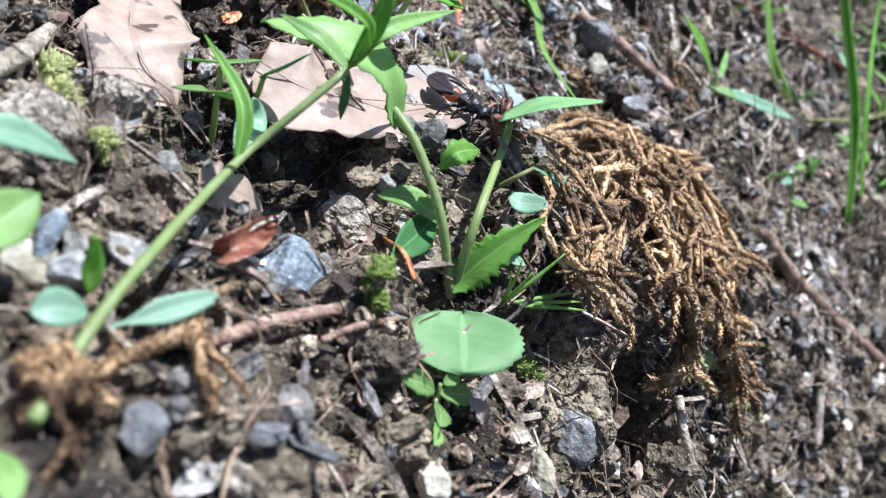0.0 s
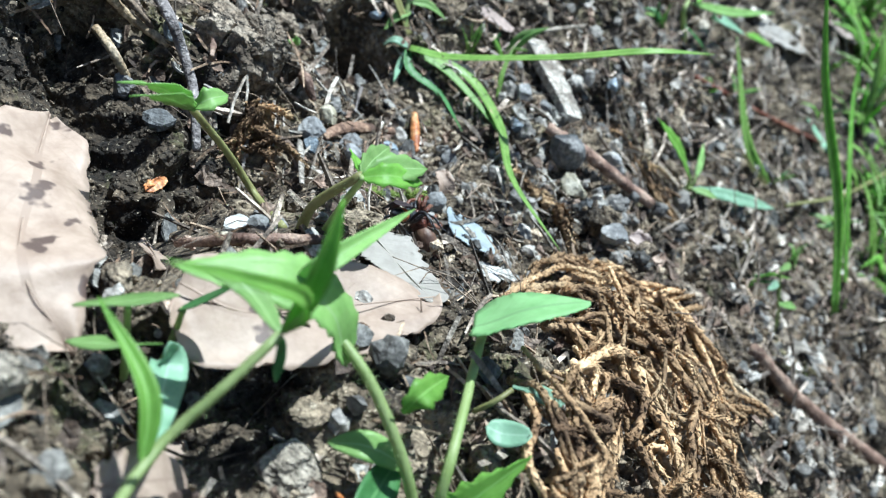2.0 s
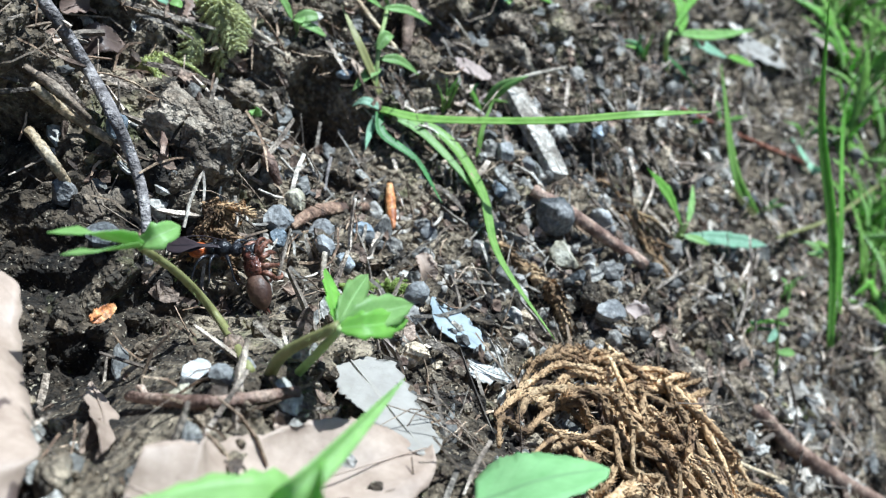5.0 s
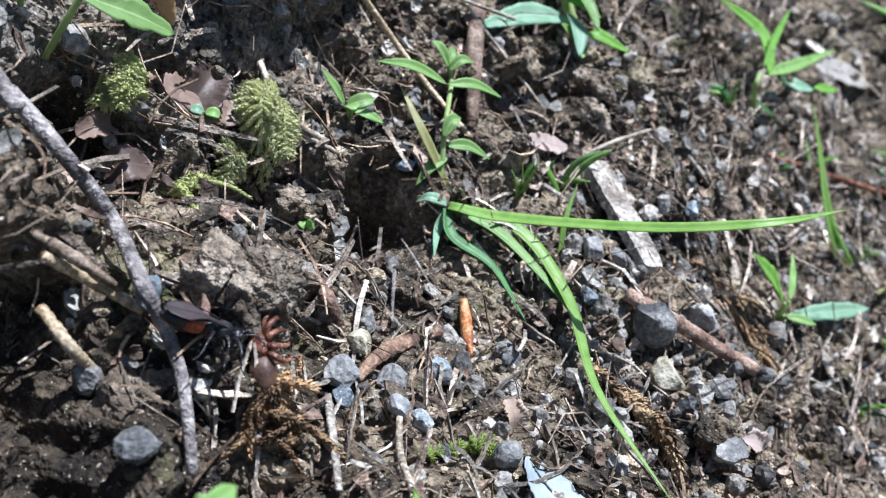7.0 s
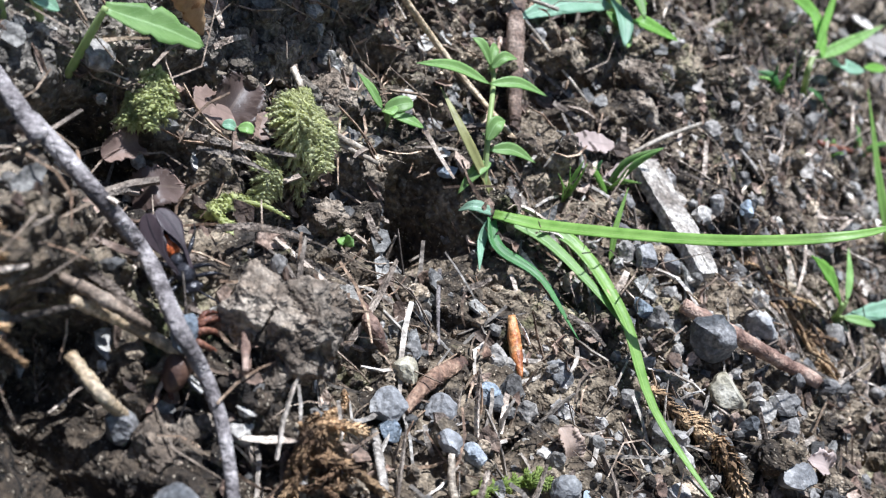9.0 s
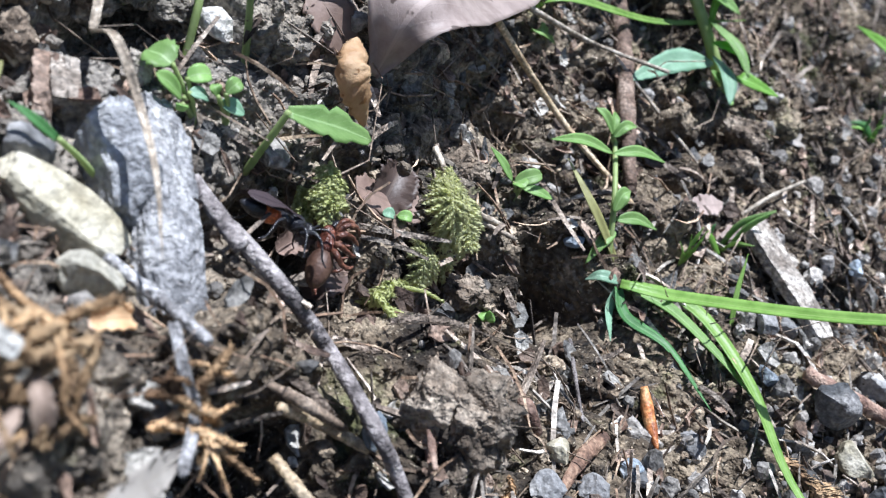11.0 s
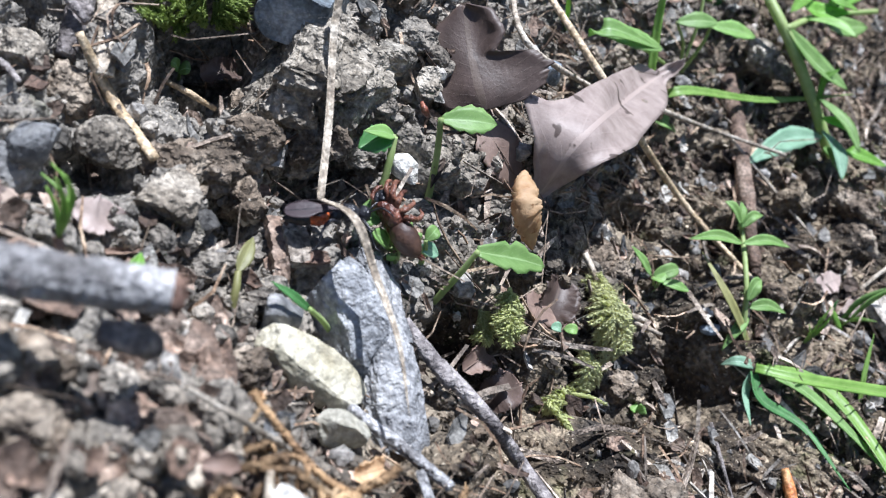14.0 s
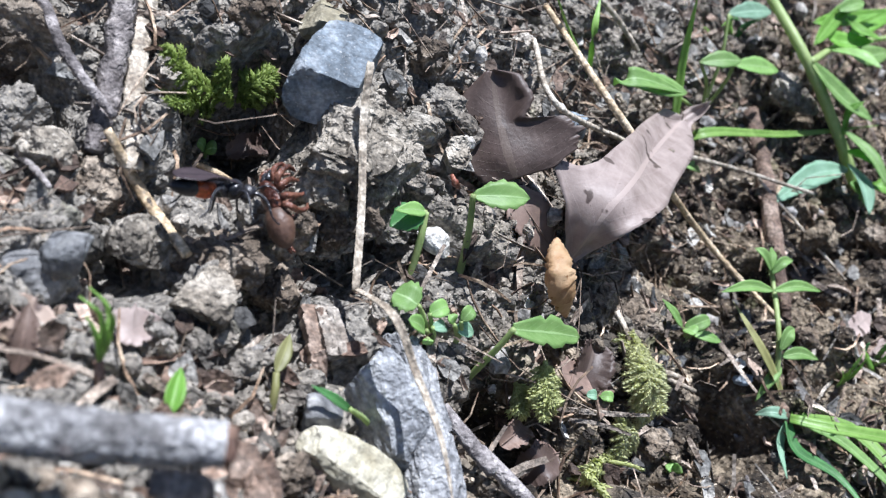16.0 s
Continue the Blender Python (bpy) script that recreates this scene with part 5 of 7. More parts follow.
blade(p, spots((-61.4, 34, 32.2), (-63, 36, 41.4), (-73.3, 44.8, 39.2)), 2.0, "lance", YELLOW_GREEN, fold=0.6)
blade(p, spots((-61.4, 34, 32.2), (-59, 37, 37.7), (-55.9, 41.1, 43.4)), 2.5, "lance", YELLOW_GREEN, fold=0.9)
blade(p, spots((-61.4, 34, 32.2), (-59.2, 39.7, 28.0), (-62.6, 44.2, 26.0)), 2.8, "lance", fold=0.3)
blade(p, spots((-61.4, 34, 32.2), (-61.1, 31.9, 26.0), (-61.4, 29.9, 23.0)), 1.8, "lance", DARK_GREEN, fold=0.5)
blade(p, spots((-52.1, 36.7, 20.0), (-49.1, 36.8, 22.0), (-31.3, 35.7, 23.0)), 2.4, "lance", fold=0.5)

p = plant("small_herb", on(-63.5, 39.4, 0.0), "small herb with oval leaves on thin stems")
stalk(p, spots((-63.7, 38.8, 0.0), (-63.4, 42.4, 6.0), (-63.3, 45.2, 11.0)), 0.5, 0.4)
stalk(p, spots((-60.3, 37.1, 0.0), (-58.8, 39.5, 6.0), (-58.2, 41.6, 11.0)), 0.5, 0.4)
blade(p, spots((-68.4, 48.4, 12.0), (-63.4, 45.8, 12.0), (-58.9, 43.1, 12.0)), 4.4, "oval", teeth=6, tooth=0.1, fold=0.1, up=Vector((-0.16, 0.3, 0.94)))
blade(p, spots((-70.6, 45.8, 9.0), (-67.7, 42.6, 10.0), (-61.9, 39.7, 9.0)), 3.8, "oval", fold=0.1, up=Vector((-0.16, 0.3, 0.94)))
blade(p, spots((-58.7, 41.9, 11.0), (-56.6, 40.9, 13.0), (-54.2, 40.4, 14.0)), 3.4, "oval", DARK_GREEN, fold=0.2, up=Vector((-0.16, 0.3, 0.94)))
p = plant("seedling", on(-29.5, 44.1, -3.0), "seedling with a pale stem and lobed green leaf")
stalk(p, spots((-28.7, 43.8, -4.0), (-19.2, 51.2, 8.0), (-23.1, 59.0, 18.0), (-31.3, 65.0, 28.0)), 0.7, 0.55, BROWN_STEM, 60, 5)
blade(p, spots((-31.1, 64.7, 28.0), (-37.4, 68.0, 28.0), (-41.9, 71.3, 26.0)), 4.4, "oval", teeth=5, tooth=0.2, fold=0.15, up=Vector((-0.16, 0.3, 0.94)))
blade(p, spots((-31.3, 64.8, 28.0), (-39.4, 65.8, 29.0), (-44.2, 67.8, 30.0)), 4.0, "oval", teeth=5, tooth=0.2, fold=0.1, up=Vector((-0.16, 0.3, 0.94)))
blade(p, spots((-31.5, 65.2, 28.0), (-30.2, 64.4, 28.0), (-26.1, 64.0, 27.0)), 3, "oval", teeth=3, tooth=0.2)
p = plant("seedling", on(-28.5, 41.7, -3.0), "seedling with notched bright green leaflets")
stalk(p, spots((-27.9, 41.4, -4.0), (-28.9, 43.7, 8.0), (-26.8, 43.2, 17.0)), 0.9, 0.6, BROWN_STEM, 40, 6)
stalk(p, spots((-25.0, 39.2, -4.0), (-26.9, 41.3, 8.0), (-26.9, 42.8, 17.0)), 0.6, 0.5)
blade(p, spots((-26.8, 43.2, 17.0), (-21.0, 45.3, 20.0), (-8.1, 47.9, 21.0)), 3.0, "oval", YELLOW_GREEN, teeth=4, tooth=0.2)
blade(p, spots((-26.8, 43.2, 17.0), (-21.4, 44.1, 21.0), (-13.6, 44.7, 22.0)), 3.2, "oval", GREEN, teeth=4, tooth=0.2)
blade(p, spots((-26.9, 43.1, 17.0), (-22.3, 41.4, 20.0), (-15.5, 38.8, 20.0)), 3.8, "oval", GREEN, teeth=5, tooth=0.2)
blade(p, spots((-27.0, 43.0, 17.0), (-24.4, 40.8, 19.0), (-16.7, 37.5, 20.0)), 3.2, "oval", YELLOW_GREEN, teeth=4, tooth=0.2)
p = plant("seedling", on(-65.9, -9.1, 0.0), "small seedling with five scalloped leaves")
stalk(p, spots((-67.3, -10.1, 0.0), (-68.3, -6.6, 3.0), (-68.0, -5.3, 4.0)), 0.4, 0.3)
for a, b, w in ((((-68.8, -5.6, 4.0)), ((-75.5, -0.1, 5.0)), 3), (((-68.5, -6.3, 4.0)), ((-61.4, -11.0, 5.0)), 3), (((-67.6, -5.6, 4.0)), ((-64.7, -5.7, 5.0)), 2), (((-68.6, -7.3, 3.0)), ((-73.8, -8.3, 3.0)), 3), (((-73.1, -8.2, 2.0)), ((-78.5, -8.2, 2.0)), 2)):
    blade(p, [on(*a), on(*a).lerp(on(*b), 0.5) + OUT * 0.0005, on(*b)], w, "oval", GREEN, teeth=4, tooth=0.12)
p = plant("edge_herb", on(-114.3, 22.1, 2.0), "herb with pale green leaves leaning over the ledge")
blade(p, spots((-104.6, 43.8, 14.0), (-100.1, 41.7, 14.0), (-95.8, 38.0, 12.0)), 3.2, "lance", BLUE_GREEN, fold=0.2)
blade(p, spots((-111.2, 33.9, 8.0), (-106.6, 35.1, 10.0), (-102.7, 35.8, 11.0)), 5, "lance", GREEN, fold=0.3)
blade(p, spots((-105.8, 24.7, 7.0), (-108.6, 26.1, 8.0), (-110.5, 26.9, 8.0)), 3.4, "oval", BLUE_GREEN)
blade(p, spots((-103.1, 26.2, 7.0), (-102.1, 28.3, 10.0), (-101.5, 30.1, 11.0)), 2, "lance", YELLOW_GREEN)
blade(p, spots((-105.4, 23.0, 6.0), (-100.8, 21.7, 8.0), (-93.3, 19.8, 8.0)), 2.6, "spoon", BLUE_GREEN)
blade(p, spots((-120.1, 19.6, 5.0), (-120.6, 17.2, 6.0), (-121.6, 15.6, 6.0)), 2.4, "lance", GREEN)

p = plant("conifer_seedling", on(-48.6, -4.1, 0.0), "tuft of fresh green conifer needles")
for tip in ((-37.0, -12.5, 7.0), (-36.6, -9.4, 7.0), (-40.8, -2.1, 9.0), (-46.4, -1.5, 8.0), (-49.8, 0.6, 9.0), (-36.3, -11.2, 6.0), (-47.4, 1.0, 9.0)):
    a, b = on(-48.9, -3.6, 1.0), on(*tip)
    part("needle", tube([a, a.lerp(b, 0.5) + OUT * 0.0008, b], (0.25, 0.4, 0.12), 5, 8, 0, 0, 0.6), GRASS, p)


def seedling(base, tops, label, r=0.4, stem_material=None, category="seedling"):
    """tops: (where the leaf springs, its tip, width, outline, material); a stem goes from the base to each."""
    p = plant("seedling", on(*base), label, category)
    for k, (foot, tip, w, outline, material) in enumerate(tops):
        a, f, b = on(base[0], base[1], base[2] - 1), on(*foot), on(*tip)
        stalk(p, [a, a.lerp(f, 0.55) + OUT * 0.0008, f], r, r * 0.75, stem_material)
        blade(p, [f, f.lerp(b, 0.5) + OUT * 0.0006, b], w, outline, material, teeth=5 if w > 3.5 and outline != "trilobe" else 0, tooth=0.16, wave=0.5, seed=k)
    return p


seedling((18.8, 133.1, 0.0), (((21.5, 142.3, 9.0), (27.7, 136.0, 10.0), 4.2, "oval", GREEN),), "upright seedling with one bright oval leaf", 0.6)
seedling((12.3, 138.9, 0.0), (((18.2, 145.3, 8.0), (12.1, 147.2, 7.0), 4.0, "oval", DARK_GREEN), ((18.3, 144.9, 8.0), (12.9, 148.4, 9.0), 2.4, "lance", GREEN)), "nodding seedling with folded seed leaves", 0.6)
seedling((4.5, 130.0, 0.0), (((3.5, 136.7, 5.0), (3.0, 140.4, 6.0), 4.6, "round", GREEN), ((4.6, 134.6, 4.0), (7.8, 133.4, 5.0), 2.6, "round", GREEN), ((3.2, 133.1, 3.0), (0.3, 136.3, 4.0), 2.6, "round", GREEN), ((3.5, 132.9, 4.0), (6.1, 131.2, 4.0), 1.9, "round", BLUE_GREEN), ((2.0, 132.3, 3.0), (1.4, 131.8, 3.0), 1.6, "round", GREEN)), "seedling with several round green leaves beside the slab")
seedling((8.1, 127.4, 0.0), (((7.2, 130.2, 4.0), (10.0, 127.1, 4.0), 2.4, "oval", BLUE_GREEN), ((7.9, 130.4, 5.0), (10.6, 130.6, 5.0), 2.2, "oval", GREEN), ((6.9, 130.7, 5.0), (7.2, 132.5, 5.0), 1.8, "oval", GREEN)), "tiny seedling with lobed leaves")
seedling((8.5, 121.7, 0.0), (((13.5, 123.8, 6.0), (23.7, 114.0, 7.0), 5.6, "trilobe", GREEN),), "creeping seedling with a broad shiny leaf above moss", 0.6)
seedling((57.3, 89.5, 0.0), (((57.4, 92.4, 4.0), (56.2, 100.2, 6.0), 2.0, "lance", GREEN), ((57.3, 92.2, 4.0), (61.9, 89.9, 5.0), 3.0, "round", GREEN), ((57.4, 92.4, 4.0), (57.1, 90.5, 4.0), 3.0, "round", GREEN), ((56.9, 91.0, 4.0), (60.3, 85.2, 4.0), 2.2, "oval", GREEN)), "seedling with pairs of small green leaves")
HERB_LEAVES = (
    ((76.3, 83.7, 10.0), (61.1, 94.8, 11.0), 2.4),
    ((76.3, 83.7, 10.0), (86.5, 74.6, 11.0), 2.4),
    ((79.8, 85.7, 11.0), (85.7, 83.9, 12.0), 2.2),
    ((80.2, 86.0, 11.0), (79.6, 92.4, 13.0), 2.4),
    ((80.2, 86.0, 11.0), (85.9, 88.4, 14.0), 2.0),
    ((66.1, 76.1, 5.0), (71.7, 76.7, 7.0), 3.0),
    ((66.8, 74.4, 4.0), (74.5, 66.5, 6.0), 2.6),
    ((66.4, 72.3, 3.0), (57.5, 72.0, 3.0), 2.4),
)
p = plant("upright_herb", on(62.8, 69.5, 0.0), "upright young herb with paired narrow leaves")
stalk(p, spots((62.8, 69.0, -1.0), (68.8, 77.3, 6.0), (80.0, 83.8, 10.0), (80.3, 86.2, 11.0)), 0.6, 0.45, None, 50, 6)
for foot, tip, w in HERB_LEAVES:
    a, b = on(*foot), on(*tip)
    blade(p, [a, a.lerp(b, 0.5) + Vector((0, 0, 0.0014)), b], w, "lance", GREEN, fold=0.4)
seedling((-23.1, 140.6, 0.0), (((-19.1, 144.1, 5.0), (-13.6, 146.3, 7.0), 2.0, "lance", BROWN_STEM),), "withered seedling with a curled brown leaf", 0.6, BROWN_STEM)
seedling((5.4, 173.9, 0.0), (((4.6, 174.3, 2.0), (5.7, 173.1, 3.0), 2.4, "round", GREEN), ((4.6, 174.3, 2.0), (3.9, 175.6, 3.0), 2.0, "round", GREEN)), "tiny two-leaved seedling in a dark hollow", 0.3)
seedling((33.0, 78.4, 0.0), (((32.5, 78.8, 2.0), (33.2, 78.6, 3.0), 2.2, "oval", GREEN), ((32.5, 78.8, 2.0), (32.6, 80.1, 3.0), 2.0, "oval", GREEN)), "tiny bright seedling in soil", 0.3)
seedling((26.9, 101.3, 0.0), (((23.9, 103.0, 2.0), (22.2, 104.8, 2.5), 1.8, "round", BLUE_GREEN), ((23.7, 102.9, 2.0), (25.0, 101.1, 2.5), 1.8, "round", GREEN)), "tiny round-leaved seedling beside moss", 0.3)
seedling((-11.8, 128.8, 1.0), (((-16.6, 134.8, 5.0), (-18.8, 140.5, 7.0), 1.3, "blade", DARK_GREEN),), "dark green grass shoot between stones", 0.45)
seedling((122.9, -11.8, 0.0), (((121.9, -6.9, 6.0), (105.6, 14.7, 14.0), 5.5, "lance", YELLOW_GREEN), ((121.5, -10.2, 4.0), (166.7, -38.3, 8.0), 4.4, "oval", BLUE_GREEN), ((121.2, -9.7, 4.0), (125.5, -16.9, 5.0), 2.4, "oval", GREEN), ((125.8, -8.7, 5.0), (140.9, -3.2, 8.0), 2.4, "lance", GREEN)), "seedling with long pale and bright leaves", 0.6)
seedling((132.3, -65.9, 0.0), (((125.0, -53.9, 6.0), (134.3, -60.7, 7.0), 2.4, "oval", GREEN), ((128.1, -48.4, 9.0), (113.2, -44.1, 9.0), 2.4, "oval", BLUE_GREEN), ((128.4, -45.4, 11.0), (138.8, -48.4, 12.0), 2.2, "oval", GREEN)), "thin seedling with sparse leaves", 0.4)

p = plant("broad_herb", on(181.0, 22.7, 0.0), "young herb with broad bright green leaves")
for foot, tip, w, m in (((169.2, 27.6, 3.0), (179.7, 32.4, 12.0), 3, STEM),):
    stalk(p, spots((187.4, 20.7, -1.0), (173.1, 31.9, 6.0), (176.2, 34.7, 10.0)), 0.9, 0.7)
blade(p, spots((180.6, 32.2, 11.0), (203.1, 39.9, 15.0), (189.8, 57.3, 18.0)), 6.5, "lance", YELLOW_GREEN, fold=0.3)
blade(p, spots((179.5, 33.4, 10.0), (228.0, 21.1, 12.0), (278.8, 8.5, 13.0)), 4, "lance", GREEN, fold=0.3)
blade(p, spots((209.6, 24.1, 9.0), (200.1, 22.0, 10.0), (224.4, 11.8, 10.0)), 4.5, "oval", BLUE_GREEN)
blade(p, spots((230.4, 11.2, 9.0), (240.2, 6.6, 10.0), (267.2, -2.6, 10.0)), 3.4, "oval", YELLOW_GREEN)
blade(p, spots((180.8, 34.8, 10.0), (203.6, 37.2, 14.0), (255.8, 33.8, 16.0)), 2.6, "lance", YELLOW_GREEN)
blade(p, spots((170.5, 29.4, 5.0), (189.7, 20.5, 5.0), (205.2, 9.8, 4.0)), 2.4, "lance", DARK_GREEN)

p = plant("broad_herb", on(135.1, 73.3, 0.0), "tall broad-leaved herb with a thick green stem")
stalk(p, spots((135.9, 72.3, -1.0), (138.1, 87.7, 8.0), (139.0, 107.3, 13.0), (153.3, 125.7, 16.0)), 1.5, 1.2)
stalk(p, spots((138.1, 105.6, 13.0), (161.5, 99.7, 15.0), (181.1, 88.9, 17.0)), 0.9, 0.7)
blade(p, spots((138.1, 106.0, 13.0), (140.8, 94.1, 13.0), (144.4, 83.3, 11.0)), 6, "oval", GREEN, fold=0.3)
blade(p, spots((134.6, 78.5, 4.0), (122.4, 85.5, 7.0), (105.2, 90.1, 7.0)), 5.5, "oval", BLUE_GREEN, teeth=6, tooth=0.08)
blade(p, spots((124.7, 78.7, 3.0), (130.3, 72.9, 4.0), (125.7, 69.3, 3.0)), 4.6, "oval", GREEN)
blade(p, spots((134.5, 75.3, 3.0), (132.3, 71.8, 6.0), (139.7, 62.4, 6.0)), 4, "oval", YELLOW_GREEN)
blade(p, spots((141.1, 108.0, 14.0), (160.8, 106.8, 16.0), (171.5, 106.8, 18.0)), 4, "lance", YELLOW_GREEN)
blade(p, spots((159.2, 98.2, 13.0), (161.2, 94.1, 14.0), (178.8, 87.0, 14.0)), 6, "oval", GREEN)
blade(p, spots((165.5, 99.0, 14.0), (175.7, 97.5, 16.0), (197.6, 91.0, 17.0)), 5, "oval", YELLOW_GREEN)
blade(p, spots((137.4, 84.1, 7.0), (140.6, 89.4, 9.0), (144.0, 88.9, 10.0)), 2.4, "lance", YELLOW_GREEN)
blade(p, spots((152.2, 110.5, 16.0), (165.7, 103.8, 19.0), (179.2, 97.1, 18.0)), 4.2, "lance", YELLOW_GREEN, fold=0.3, wave=0.6, seed=0)
blade(p, spots((151.7, 107.4, 15.0), (156.9, 101.7, 18.0), (162.2, 95.9, 17.0)), 5.0, "oval", YELLOW_GREEN, fold=0.3, wave=0.6, seed=40)
blade(p, spots((151.1, 102.4, 14.0), (150.8, 97.3, 16.5), (150.6, 92.3, 15.0)), 4.4, "oval", GREEN, fold=0.3, wave=0.6, seed=80)
blade(p, spots((163.4, 104.7, 18.0), (161.9, 100.3, 20.5), (160.5, 95.9, 19.0)), 5.0, "oval", YELLOW_GREEN, fold=0.3, wave=0.6, seed=15)
blade(p, spots((160.7, 108.0, 18.0), (165.8, 105.9, 21.0), (171.0, 103.8, 20.0)), 4.0, "lance", GREEN, fold=0.3, wave=0.6, seed=55)
blade(p, spots((138.7, 86.9, 8.0), (134.7, 79.5, 10.5), (130.7, 72.0, 9.0)), 4.5, "oval", GREEN, fold=0.3, wave=0.6, seed=90)
blade(p, spots((133.8, 80.1, 6.0), (128.5, 75.2, 8.0), (123.2, 70.2, 6.0)), 5.0, "oval", BLUE_GREEN, fold=0.3, wave=0.6, seed=22)
blade(p, spots((134.9, 82.7, 7.0), (135.2, 78.4, 10.0), (135.6, 74.1, 9.0)), 3.6, "lance", YELLOW_GREEN, fold=0.3, wave=0.6, seed=55)
p = plant("trailing_herb", on(115.2, 115.6, 0.0), "herb with spreading scalloped leaves on thin stalks")
for foot, tip, w, m in (((81.7, 134.8, 10.0), (97.5, 123.4, 12.0), 4.8, GREEN), ((110.8, 125.1, 10.0), (119.2, 118.6, 11.0), 4, GREEN), ((118.5, 118.9, 10.0), (135.4, 108.6, 10.0), 4.4, GREEN), ((127.7, 127.8, 12.0), (145.9, 119.8, 12.0), 4.5, BLUE_GREEN)):
    f, b = on(*foot), on(*tip)
    stalk(p, [on(116.6, 114.1, -1.0), on(116.6, 114.1, -1.0).lerp(f, 0.5) + OUT * 0.002, f], 0.45, 0.35)
    blade(p, [f, f.lerp(b, 0.5) + OUT * 0.0006, b], w, "oval", m, teeth=6, tooth=0.08)
blade(p, spots((95.0, 111.7, 2.0), (95.1, 110.3, 3.0), (100.2, 106.0, 3.0)), 3.4, "oval", GREEN)
blade(p, spots((80.6, 136.2, 9.0), (81.7, 134.1, 12.0), (96.5, 123.8, 12.0)), 4.4, "lance", GREEN)

p = plant("conifer_seedling", on(-37.5, 155.7, 0.0), "young conifer seedling with a red stem")
stalk(p, spots((-37.3, 155.4, -2.0), (-36.3, 157.2, 3.0), (-35.5, 158.6, 6.0)), 0.7, 0.5, TWIG_RED)
for tip in ((-32.5, 164.9, 11.0), (-31.8, 164.7, 13.0), (-33.0, 161.8, 12.0), (-34.8, 162.3, 11.0), (-34.1, 160.1, 10.0), (-34.0, 162.2, 12.0)):
    a, b = on(-35.5, 158.5, 6.0), on(*tip)
    part("needle", tube([a, a.lerp(b, 0.5) + ACROSS * (b - a).dot(ACROSS) * 0.5 + OUT * 0.0006, b], (0.22, 0.33, 0.12), 5, 10, 0, 0, 0.6), GRASS, p)
p = plant("sprout", on(-33.9, 148.8, 1.0), "fresh pale green sprout in stony soil")
blade(p, spots((-33.8, 149.5, 2.0), (-31.6, 150.9, 6.0), (-28.9, 152.4, 8.0)), 2.2, "lance", YELLOW_GREEN, fold=0.8)
p = plant("needle_tuft", on(79.3, 56.3, 0.0), "tuft of thin bright green needles")
for tip in ((74.8, 62.4, 8.0), (76.9, 61.9, 9.0), (79.3, 59.3, 8.0), (80.4, 60.1, 9.0), (77.6, 59.4, 6.0)):
    a, b = on(79.1, 56.1, 0.0), on(*tip)
    part("needle", tube([a, a.lerp(b, 0.5) + OUT * 0.001, b], (0.3, 0.35, 0.1), 5, 8, 0, 0, 0.6), GRASS, p)


def tuft(base, blades, label, name="grass_tuft", up=None):
    p = plant(name, on(*base), label, "grass")
    for k, (points, w, material) in enumerate(blades):
        blade(p, points, w, "blade", material, name="grass_blade", fold=0.35, n=24, m=5, up=up or OUT + Vector((0, 0, 0.3)))
    return p


tuft((60.6, 64.4, 0.0), (
    (spots((59.4, 64.9, 0.0), (62.5, 56.3, 9.0), (65.1, 41.8, 26.0), (70.9, 32.2, 38.0), (87.1, 22.9, 44.0)), 3.0, GRASS),
    (spots((60.6, 64.4, 0.0), (67.8, 51.9, 4.0), (60.1, 37.6, 6.0), (43.5, 26.3, 6.0), (31.2, 9.6, 5.0)), 3.2, GRASS),
    (spots((60.4, 64.2, 0.0), (63.2, 55.1, 3.0), (61.8, 43.3, 4.0), (58.6, 34.6, 3.0)), 2.6, GREEN),
    (spots((59.0, 64.8, 0.0), (55.4, 60.1, 3.0), (56.0, 51.3, 4.0), (48.4, 40.9, 3.0)), 2.6, DARK_GREEN),
    (spots((59.0, 64.6, 0.0), (55.2, 62.6, 2.0), (48.2, 59.8, 2.0)), 2.0, BLUE_GREEN),
    (spots((59.8, 65.6, 0.0), (57.7, 68.6, 2.0), (56.8, 69.5, 2.0)), 2.6, BLUE_GREEN),
    (spots((71.8, 43.0, 0.0), (75.7, 47.7, 6.0), (82.4, 51.7, 10.0)), 1.4, GRASS),
    (spots((64.0, 67.9, 0.0), (62.9, 78.6, 6.0), (67.1, 89.1, 9.0)), 2.6, BROWN_STEM)), "tuft of long arching green grass blades")
tuft((97.6, 118.4, 0.0), (
    (spots((97.3, 118.0, 0.0), (100.6, 129.1, 12.0), (103.1, 137.9, 18.0)), 3.0, GRASS),
    (spots((97.2, 114.7, 0.0), (100.5, 112.5, 6.0), (129.5, 94.8, 10.0), (145.8, 81.2, 11.0)), 2.6, GRASS),
    (spots((89.4, 140.5, 0.0), (84.1, 146.3, 8.0), (90.5, 150.9, 12.0)), 2.0, GRASS),
    (spots((88.1, 141.9, 0.0), (81.9, 150.5, 8.0), (74.1, 156.6, 12.0)), 2.0, GRASS)), "sparse bright green grass blades")
tuft((189.4, -93.0, 0.0), (
    (spots((178, -85, -0.9), (174.0, -48.7, 24.0), (143.3, -4.8, 48.0), (108.8, 27.6, 68.0)), 5.5, YELLOW_GREEN),
    (spots((193.1, -90.9, 0.0), (194.8, -50.1, 24.0), (214.3, -20.4, 44.0), (211.5, -7.3, 54.0)), 2.6, YELLOW_GREEN),
    (spots((263.6, -34.8, 0.0), (253.0, -45.8, 4.0), (252.2, -49.7, 6.0)), 6.0, BLUE_GREEN)), "tall upright grass blades in a dark hollow", up=Vector((0.55, -1, 0.3)))
